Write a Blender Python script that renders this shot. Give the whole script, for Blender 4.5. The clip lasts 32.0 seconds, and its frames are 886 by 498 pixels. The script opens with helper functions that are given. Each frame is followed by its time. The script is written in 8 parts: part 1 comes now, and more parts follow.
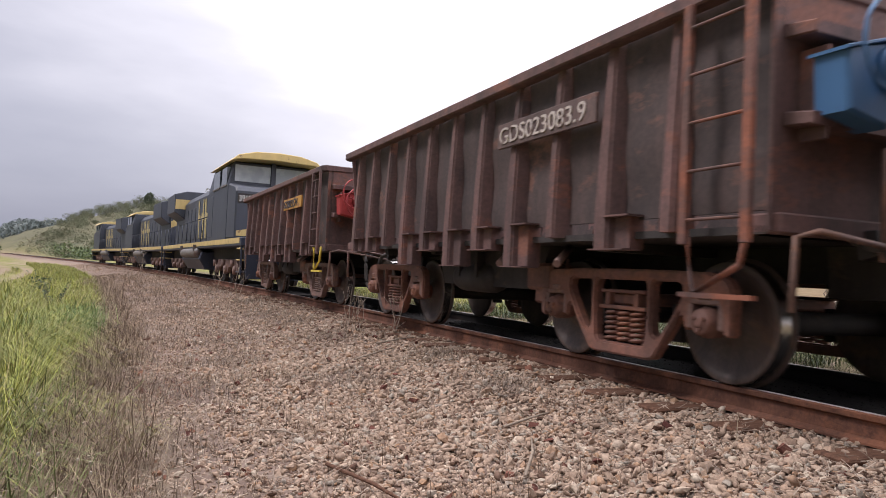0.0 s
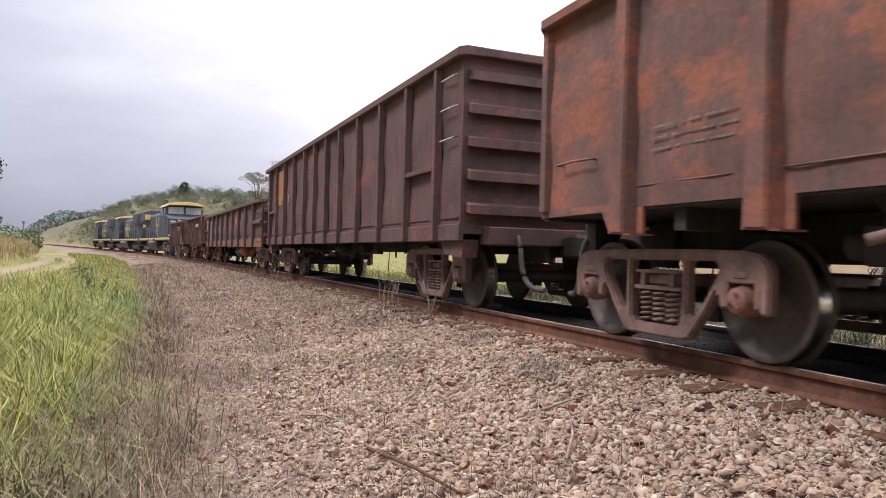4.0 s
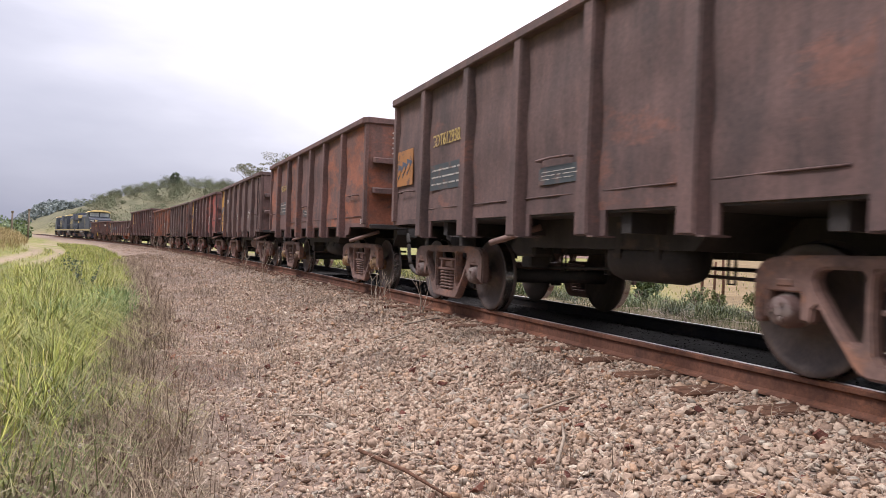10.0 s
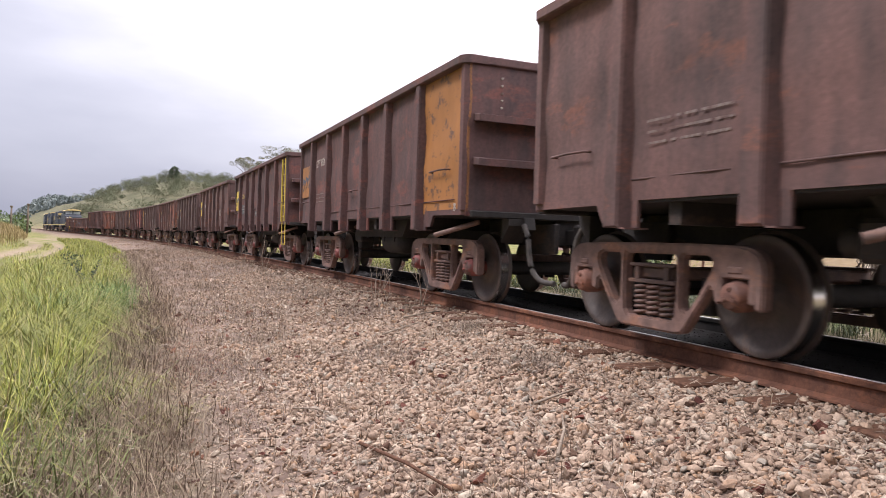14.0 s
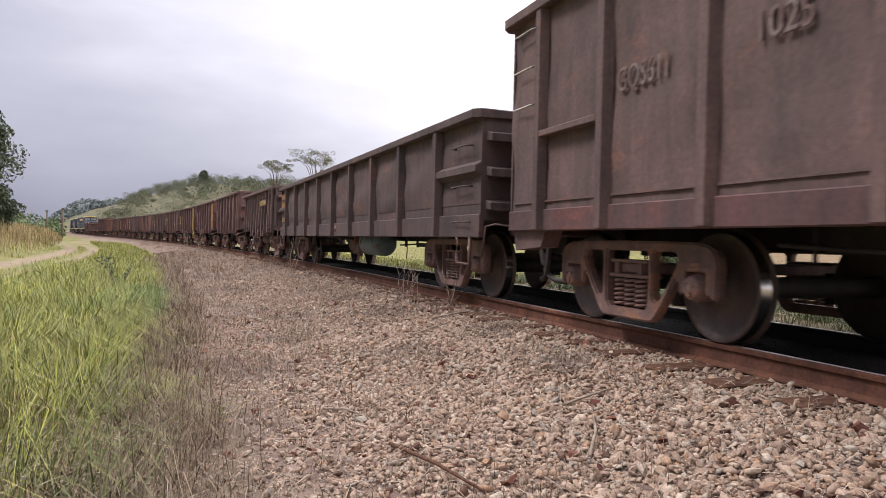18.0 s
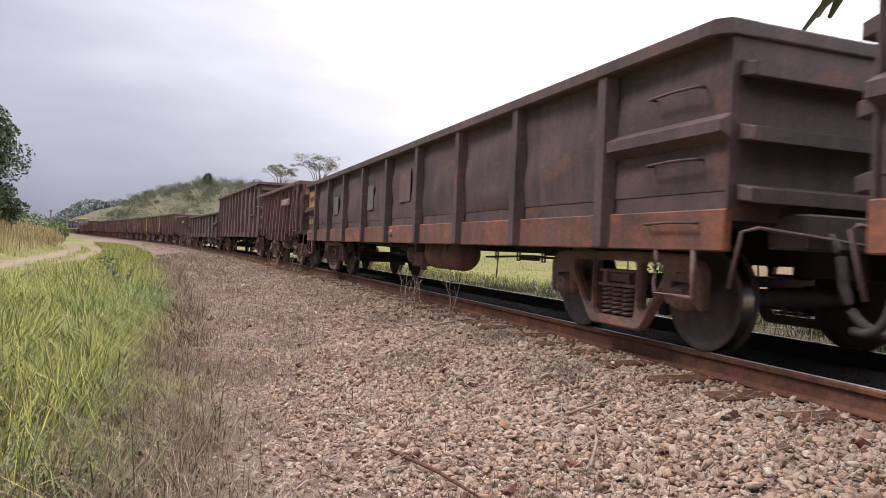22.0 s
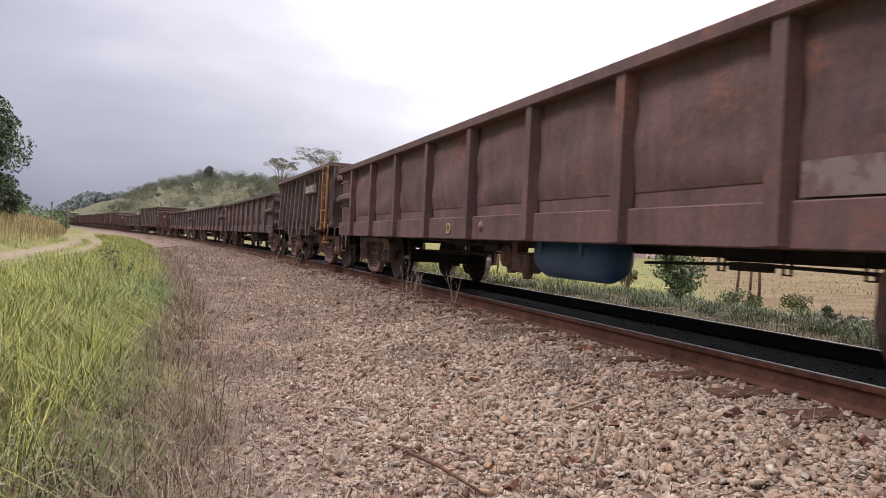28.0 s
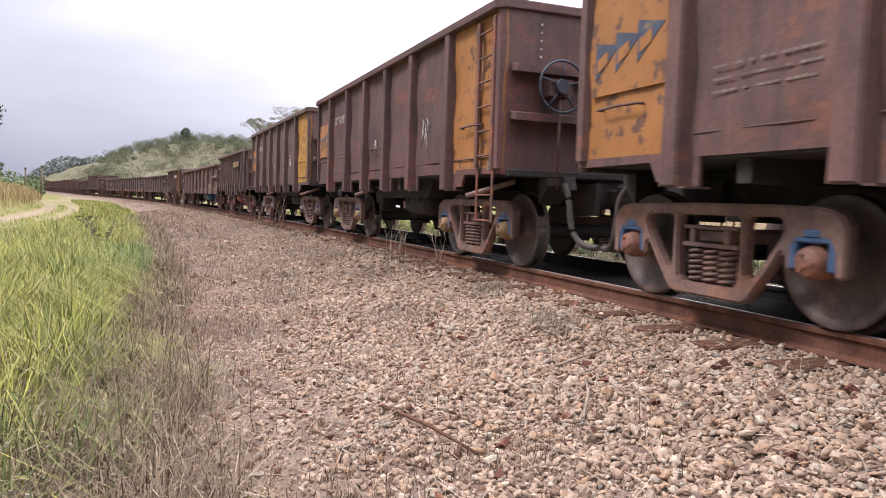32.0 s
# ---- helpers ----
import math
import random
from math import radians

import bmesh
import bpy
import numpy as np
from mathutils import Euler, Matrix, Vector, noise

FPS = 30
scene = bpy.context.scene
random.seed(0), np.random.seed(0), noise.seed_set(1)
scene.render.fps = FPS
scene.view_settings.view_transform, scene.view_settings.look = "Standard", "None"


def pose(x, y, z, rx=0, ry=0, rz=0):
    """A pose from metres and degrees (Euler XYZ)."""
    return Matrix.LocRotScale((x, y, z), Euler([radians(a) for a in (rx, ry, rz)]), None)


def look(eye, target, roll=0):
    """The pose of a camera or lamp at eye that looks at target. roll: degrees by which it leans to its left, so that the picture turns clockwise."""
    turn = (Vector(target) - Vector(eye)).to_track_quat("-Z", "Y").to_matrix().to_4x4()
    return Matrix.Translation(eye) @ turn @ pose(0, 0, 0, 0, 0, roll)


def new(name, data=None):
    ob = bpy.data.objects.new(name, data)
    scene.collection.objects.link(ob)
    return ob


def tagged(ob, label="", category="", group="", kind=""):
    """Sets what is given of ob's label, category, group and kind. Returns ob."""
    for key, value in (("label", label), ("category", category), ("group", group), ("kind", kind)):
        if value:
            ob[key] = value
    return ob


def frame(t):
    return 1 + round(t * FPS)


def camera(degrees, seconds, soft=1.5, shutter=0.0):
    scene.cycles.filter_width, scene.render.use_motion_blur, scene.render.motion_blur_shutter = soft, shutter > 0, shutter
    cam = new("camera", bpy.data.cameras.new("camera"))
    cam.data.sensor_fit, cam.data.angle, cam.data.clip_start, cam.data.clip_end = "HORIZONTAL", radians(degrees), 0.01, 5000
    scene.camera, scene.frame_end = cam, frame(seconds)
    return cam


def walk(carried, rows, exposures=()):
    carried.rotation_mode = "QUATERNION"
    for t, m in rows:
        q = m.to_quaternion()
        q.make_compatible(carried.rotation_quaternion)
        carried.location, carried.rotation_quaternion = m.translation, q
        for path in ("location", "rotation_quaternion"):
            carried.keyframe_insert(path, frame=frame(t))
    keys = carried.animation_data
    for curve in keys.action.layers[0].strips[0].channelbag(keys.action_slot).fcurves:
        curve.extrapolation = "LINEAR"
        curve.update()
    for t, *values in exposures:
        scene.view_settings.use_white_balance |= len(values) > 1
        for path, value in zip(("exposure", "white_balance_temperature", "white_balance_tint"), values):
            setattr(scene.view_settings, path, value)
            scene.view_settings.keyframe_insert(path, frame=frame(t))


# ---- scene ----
cam = camera(64.1, 32.0, soft=0.35, shutter=0.12)
PATH = [
    (0, (0.058, -0.058, 0.594), (0.852, 1.776, 0.68), 3.7),
    (0.5, (0.057, -0.058, 0.59), (0.861, 1.771, 0.666), 3.8),
    (1, (0.054, -0.053, 0.591), (0.872, 1.771, 0.66), 3.8),
    (1.5, (0.06, -0.051, 0.59), (0.893, 1.766, 0.65), 3.5),
    (2, (0.064, -0.052, 0.587), (0.92, 1.754, 0.647), 3.6),
    (2.5, (0.062, -0.05, 0.591), (0.916, 1.758, 0.657), 3.4),
    (3, (0.056, -0.046, 0.583), (0.875, 1.777, 0.647), 3.6),
    (3.5, (0.039, -0.038, 0.584), (0.779, 1.819, 0.633), 3.4),
    (5.5, (0.054, -0.032, 0.656), (0.752, 1.843, 0.675), 2.1),
    (6, (0.049, -0.031, 0.656), (0.745, 1.844, 0.676), 2.2),
    (6.5, (0.051, -0.036, 0.655), (0.79, 1.822, 0.679), 2.5),
    (7, (0.041, -0.039, 0.659), (0.814, 1.806, 0.685), 2.8),
    (7.5, (0.043, -0.035, 0.659), (0.801, 1.816, 0.682), 3.0),
    (8, (0.038, -0.03, 0.657), (0.787, 1.824, 0.683), 3.1),
    (8.5, (0.033, -0.028, 0.658), (0.776, 1.828, 0.691), 3.2),
    (9, (0.033, -0.051, 0.655), (0.775, 1.806, 0.689), 3.3),
    (9.5, (0.029, -0.035, 0.655), (0.771, 1.822, 0.685), 3.3),
    (10, (0.033, -0.028, 0.654), (0.77, 1.831, 0.668), 3.1),
    (10.5, (0.041, -0.028, 0.658), (0.778, 1.831, 0.666), 2.8),
    (11, (0.044, -0.026, 0.653), (0.796, 1.827, 0.664), 3.0),
    (11.5, (0.039, -0.03, 0.651), (0.789, 1.824, 0.662), 3.0),
    (12, (0.036, -0.033, 0.657), (0.805, 1.814, 0.672), 3.2),
    (12.5, (0.037, -0.033, 0.656), (0.801, 1.815, 0.67), 3.0),
    (13, (0.035, -0.027, 0.652), (0.793, 1.823, 0.665), 3.1),
    (13.5, (0.034, -0.028, 0.652), (0.781, 1.827, 0.653), 3.0),
    (15.5, (0.025, -0.021, 0.65), (0.732, 1.85, 0.639), 2.7),
    (16, (0.023, -0.021, 0.649), (0.703, 1.859, 0.648), 2.6),
    (16.5, (0.026, -0.014, 0.65), (0.699, 1.87, 0.647), 2.5),
    (17, (0.024, -0.014, 0.651), (0.687, 1.873, 0.649), 2.4),
    (17.5, (0.022, -0.012, 0.648), (0.688, 1.874, 0.644), 2.5),
    (18, (0.026, -0.008, 0.645), (0.695, 1.877, 0.639), 2.5),
    (18.5, (0.027, -0.01, 0.648), (0.699, 1.874, 0.643), 2.6),
    (19, (0.023, -0.02, 0.648), (0.697, 1.863, 0.652), 2.7),
    (19.5, (0.026, -0.015, 0.649), (0.705, 1.866, 0.652), 2.8),
    (20, (0.019, -0.012, 0.644), (0.709, 1.865, 0.642), 3.1),
    (20.5, (0.025, -0.012, 0.646), (0.721, 1.863, 0.64), 3.1),
    (21, (0.029, -0.012, 0.649), (0.713, 1.868, 0.654), 3.3),
    (21.5, (0.026, -0.01, 0.648), (0.67, 1.883, 0.653), 3.8),
    (22, (0.016, -0.005, 0.644), (0.678, 1.882, 0.658), 3.6),
    (22.5, (0.014, -0.001, 0.644), (0.672, 1.887, 0.653), 3.7),
    (23, (0.015, -0.002, 0.643), (0.675, 1.886, 0.655), 3.5),
    (23.5, (0.017, 0.0, 0.649), (0.686, 1.885, 0.654), 3.7),
    (24, (0.01, 0.0, 0.642), (0.687, 1.882, 0.652), 4.1),
    (24.5, (0.012, -0.003, 0.649), (0.69, 1.878, 0.66), 4.0),
    (25, (0.009, -0.005, 0.649), (0.704, 1.87, 0.664), 4.2),
    (25.5, (0.01, -0.001, 0.645), (0.704, 1.875, 0.659), 4.3),
    (27.5, (0.011, 0.006, 0.649), (0.697, 1.885, 0.654), 4.1),
    (28, (0.01, 0.012, 0.641), (0.671, 1.9, 0.64), 4.0),
    (28.5, (0.021, 0.002, 0.633), (0.638, 1.904, 0.588), 1.5),
    (29, (0.013, 0.026, 0.67), (0.792, 1.867, 0.665), -1.1),
    (29.5, (0.032, 0.055, 0.67), (0.836, 1.886, 0.63), -1.7),
    (30, (0.012, 0.089, 0.667), (0.77, 1.939, 0.611), -0.6),
    (30.5, (0.017, 0.083, 0.651), (0.683, 1.968, 0.578), 1.8),
    (31, (0.004, 0.079, 0.651), (0.69, 1.955, 0.564), 2.5),
    (31.5, (0.007, 0.084, 0.647), (0.709, 1.954, 0.548), 2.7),
    (32, (0.014, 0.085, 0.642), (0.726, 1.95, 0.526), 2.8),
]
walk(cam, [(t, look(eye, target, roll)) for t, eye, target, roll in PATH],
     exposures=[(t, e, 6400, 18) for t, e in ((0, 0.68), (1.5, 0.7), (2, 0.68), (3, 0.93), (6, 0.88), (9, 0.95), (13, 1.05), (16, 0.85), (17, 0.7), (20, 0.99), (22, 0.74), (25, 0.65), (28, 0.65), (29.2, 0.95), (31, 1.0), (32, 1.17))])

# ---- the line: near rail runs past the camera, then bends left ----
RADIUS, BEND, REACH = 497.0, 96.0, 3.912
TURN = BEND / RADIUS
CANT = 1.28
GAUGE = 1.67


def rail_point(s, off=0.0):
    """x, y and heading of a point off metres to the right of the near rail, s metres along."""
    th = min(max(s, 0.0), BEND) / RADIUS
    x, y = REACH - RADIUS * (1 - math.cos(th)), RADIUS * math.sin(th)
    rest = s if s < 0 else max(s - BEND, 0.0)
    x, y = x - rest * math.sin(th), y + rest * math.cos(th)
    return x + off * math.cos(th), y + off * math.sin(th), th


def side_of(x, y):
    """Metres right of the near rail and along it, for arrays."""
    x, y = np.asarray(x, float), np.asarray(y, float)
    cx = REACH - RADIUS
    ang = np.arctan2(y, np.maximum(x - cx, 1e-3))
    ex, ey, _ = rail_point(BEND)
    c, n = math.cos(TURN), math.sin(TURN)
    al = -(x - ex) * n + (y - ey) * c
    la = (x - ex) * c + (y - ey) * n
    lat = np.where(y < 0, x - REACH, np.where((al > 0) | (ang > TURN), la, np.hypot(x - cx, y) - RADIUS))
    along = np.where(y < 0, y, np.where((al > 0) | (ang > TURN), BEND + al, ang * RADIUS))
    return lat, along


# how far the train has gone, second by second
GONE_T = [0, 1, 2, 3, 4, 5.5, 7, 8.5, 10, 11.5, 13, 14.5, 16, 17.5, 19, 20.5, 22, 23.5, 25, 26.5, 28, 29.5, 31, 32]
GONE_S = [0, 9.13, 18.44, 28.07, 37.7, 51.96, 66.05, 80.3, 94.55, 108.96, 123.47, 137.87, 152.16, 166.23, 180.33,
          194.36, 208.44, 222.53, 236.72, 250.84, 264.82, 278.72, 292.48, 301.5]


def gone(t):
    return float(np.interp(t, GONE_T, GONE_S))


def train_pose(s):
    x, y, th = rail_point(s, GAUGE / 2)
    return pose(x, y, math.sin(radians(CANT)) * GAUGE / 2, 0, -CANT, math.degrees(th))


# ---- sky and sun: a bright overcast ----
world = bpy.data.worlds.new("sky")
scene.world = world
world.use_nodes = True
wn, wl = world.node_tree.nodes, world.node_tree.links
sky = wn.new("ShaderNodeTexSky")
sky.sky_type, sky.sun_disc = "NISHITA", False
sky.sun_elevation, sky.sun_rotation = radians(58), radians(294)
sky.air_density, sky.dust_density = 1.2, 3.0
wco = wn.new("ShaderNodeTexCoord")
wmap = wn.new("ShaderNodeMapping")
wmap.inputs["Scale"].default_value = (1.0, 1.0, 3.2)
wl.new(wco.outputs["Generated"], wmap.inputs["Vector"])
wns = wn.new("ShaderNodeTexNoise")
wns.inputs["Scale"].default_value, wns.inputs["Detail"].default_value, wns.inputs["Roughness"].default_value = 2.1, 6, 0.5
wl.new(wmap.outputs["Vector"], wns.inputs["Vector"])
wsep = wn.new("ShaderNodeSeparateXYZ")
wl.new(wco.outputs["Generated"], wsep.inputs["Vector"])
# the cloud is thickest low in the north, thin and bright overhead and to the east
wsum = wn.new("ShaderNodeMath")
wsum.operation = "MULTIPLY_ADD"
wl.new(wsep.outputs["Z"], wsum.inputs[0])
wsum.inputs[1].default_value = 0.9
wsoft = wn.new("ShaderNodeMath")
wsoft.operation = "MULTIPLY_ADD"
wl.new(wns.outputs["Fac"], wsoft.inputs[0])
wsoft.inputs[1].default_value, wsoft.inputs[2].default_value = 0.42, 0.29
wl.new(wsoft.outputs[0], wsum.inputs[2])
wsum2 = wn.new("ShaderNodeMath")
wsum2.operation = "MULTIPLY_ADD"
wl.new(wsep.outputs["X"], wsum2.inputs[0])
wsum2.inputs[1].default_value = 0.5
wl.new(wsum.outputs[0], wsum2.inputs[2])
wramp = wn.new("ShaderNodeValToRGB")
for spot, tone in ((0.12, (0.061, 0.068, 0.089)), (0.20, (0.081, 0.089, 0.113)), (0.28, (0.105, 0.113, 0.138)), (0.37, (0.142, 0.149, 0.174)), (0.46, (0.192, 0.198, 0.220)), (0.56, (0.30, 0.303, 0.32)), (0.68, (0.55, 0.55, 0.57)), (0.95, (0.98, 0.985, 1.0))):
    wramp.color_ramp.elements.new(spot).color = (*tone, 1)
wramp.color_ramp.elements.remove(wramp.color_ramp.elements[0])
wramp.color_ramp.elements.remove(wramp.color_ramp.elements[len(wramp.color_ramp.elements) - 1])
wscale = wn.new("ShaderNodeMath")
wscale.operation = "MULTIPLY"
wscale.inputs[1].default_value = 0.7
wl.new(wsum2.outputs[0], wscale.inputs[0])
wl.new(wscale.outputs[0], wramp.inputs["Fac"])
wclear = wn.new("ShaderNodeBackground")
wclear.inputs["Strength"].default_value = 0.10
wl.new(sky.outputs["Color"], wclear.inputs["Color"])
wcloud = wn.new("ShaderNodeBackground")
wcloud.inputs["Strength"].default_value = 2.0
wl.new(wramp.outputs["Color"], wcloud.inputs["Color"])
wmix = wn.new("ShaderNodeMixShader")
wmix.inputs[0].default_value = 0.93
wl.new(wclear.outputs[0], wmix.inputs[1])
wl.new(wcloud.outputs[0], wmix.inputs[2])
wl.new(wmix.outputs[0], wn["World Output"].inputs["Surface"])
sun = new("sun", bpy.data.lights.new("sun", "SUN"))
sun.data.energy, sun.data.angle, sun.data.color = 1.6, radians(15), (1.0, 0.98, 0.955)
sun.matrix_world = look((0, 0, 60), (42, -18, 0))
scene.view_settings.exposure = 0.6


# ---- materials ----
def ramp_of(nt, fac, stops):
    r = nt.nodes.new("ShaderNodeValToRGB")
    e = r.color_ramp.elements
    e[0].position, e[0].color = stops[0][0], (*stops[0][1], 1)
    e[1].position, e[1].color = stops[-1][0], (*stops[-1][1], 1)
    for p, c in stops[1:-1]:
        e.new(p).color = (*c, 1)
    nt.links.new(fac, r.inputs["Fac"])
    return r.outputs["Color"]


def noise_of(nt, vec, scale, detail=4, rough=0.6):
    n = nt.nodes.new("ShaderNodeTexNoise")
    n.inputs["Scale"].default_value, n.inputs["Detail"].default_value, n.inputs["Roughness"].default_value = scale, detail, rough
    nt.links.new(vec, n.inputs["Vector"])
    return n.outputs["Fac"]


def mixed(nt, fac, a, b, kind="MIX"):
    m = nt.nodes.new("ShaderNodeMix")
    m.data_type, m.blend_type = "RGBA", kind
    for sock, v in ((m.inputs[0], fac), (m.inputs[6], a), (m.inputs[7], b)):
        if isinstance(v, bpy.types.NodeSocket):
            nt.links.new(v, sock)
        elif isinstance(v, tuple):
            sock.default_value = (*v, 1)
        else:
            sock.default_value = v
    return m.outputs[2]


def start(name, rough=0.8, metal=0.0):
    m = bpy.data.materials.new(name)
    m.use_nodes = True
    b = m.node_tree.nodes["Principled BSDF"]
    b.inputs["Roughness"].default_value, b.inputs["Metallic"].default_value = rough, metal
    if rough >= 0.85:
        b.inputs["Specular IOR Level"].default_value = 0.08
    return m, m.node_tree, b


def local(nt, stretch=(1, 1, 1), spread=7.0):
    """Coordinates that ride on the thing, shifted from piece to piece."""
    co, inf = nt.nodes.new("ShaderNodeTexCoord"), nt.nodes.new("ShaderNodeObjectInfo")
    mul = nt.nodes.new("ShaderNodeMath")
    mul.operation = "MULTIPLY"
    mul.inputs[1].default_value = spread
    nt.links.new(inf.outputs["Random"], mul.inputs[0])
    mp = nt.nodes.new("ShaderNodeMapping")
    mp.inputs["Scale"].default_value = stretch
    nt.links.new(co.outputs["Object"], mp.inputs["Vector"])
    nt.links.new(mul.outputs[0], mp.inputs["Location"])
    return mp.outputs["Vector"]


def bump(nt, b, height, strength=0.3, dist=0.01):
    n = nt.nodes.new("ShaderNodeBump")
    n.inputs["Strength"].default_value, n.inputs["Distance"].default_value = strength, dist
    nt.links.new(height, n.inputs["Height"])
    nt.links.new(n.outputs["Normal"], b.inputs["Normal"])


def rust(name, base, dark, warm, amount=0.5, rough=0.78):
    """Ore-dusted painted steel: a dull coat, darker stains that run down, patches of warm bare rust."""
    m, nt, b = start(name, rough)
    v = local(nt)
    streak = local(nt, (2.2, 2.2, 0.35))
    big = noise_of(nt, v, 0.9, 5, 0.62)
    run = noise_of(nt, streak, 2.6, 5, 0.6)
    fine = noise_of(nt, v, 26, 4, 0.7)
    c = ramp_of(nt, run, [(0.32, dark), (0.66, base)])
    patch = noise_of(nt, local(nt, (0.8, 0.8, 1.7)), 1.3, 7, 0.72)
    hot = ramp_of(nt, patch, [(0.60 - 0.18 * amount, (0, 0, 0)), (0.67 - 0.15 * amount, (1, 1, 1))])
    c = mixed(nt, hot, c, warm)
    smudge = ramp_of(nt, big, [(0.33, (0.62, 0.64, 0.66)), (0.5, (1.0, 1.0, 1.0)), (0.72, (1.16, 1.15, 1.15))])
    c = mixed(nt, 1.0, c, smudge, "MULTIPLY")
    fleck = ramp_of(nt, noise_of(nt, v, 11, 6, 0.75), [(0.71, (0, 0, 0)), (0.75, (1, 1, 1))])
    c = mixed(nt, fleck, c, tuple(min(k * 1.5 + 0.02, 1) for k in warm))
    grit = ramp_of(nt, fine, [(0.3, (0.72, 0.72, 0.72)), (0.7, (1.2, 1.18, 1.16))])
    c = mixed(nt, 1.0, c, grit, "MULTIPLY")
    nt.links.new(c, b.inputs["Base Color"])
    bump(nt, b, fine, 0.25, 0.006)
    return m


def painted(name, color, worn=(0.10, 0.05, 0.03), amount=0.35, rough=0.6):
    m, nt, b = start(name, rough)
    v = local(nt)
    chip = noise_of(nt, v, 5.5, 6, 0.68)
    dust = noise_of(nt, local(nt, (1, 1, 0.3)), 3.0, 4)
    c = ramp_of(nt, dust, [(0.3, tuple(k * 0.72 for k in color)), (0.7, color)])
    mask = ramp_of(nt, chip, [(0.66 - 0.22 * amount, (0, 0, 0)), (0.71 - 0.2 * amount, (1, 1, 1))])
    c = mixed(nt, mask, c, worn)
    nt.links.new(c, b.inputs["Base Color"])
    bump(nt, b, chip, 0.2, 0.004)
    return m


def scattered(name, stops, rough=0.9, fine_scale=60.0, bump_d=0.004, swing=(0.75, 1.15)):
    """Many small pieces in one mesh: each takes its own tone."""
    m, nt, b = start(name, rough)
    g = nt.nodes.new("ShaderNodeNewGeometry")
    c = ramp_of(nt, g.outputs["Random Per Island"], stops)
    co = nt.nodes.new("ShaderNodeTexCoord")
    f = noise_of(nt, co.outputs["Object"], fine_scale, 3)
    grit = ramp_of(nt, f, [(0.3, (swing[0],) * 3), (0.7, (swing[1],) * 3)])
    nt.links.new(mixed(nt, 1.0, c, grit, "MULTIPLY"), b.inputs["Base Color"])
    if bump_d:
        bump(nt, b, f, 0.3, bump_d)
    return m


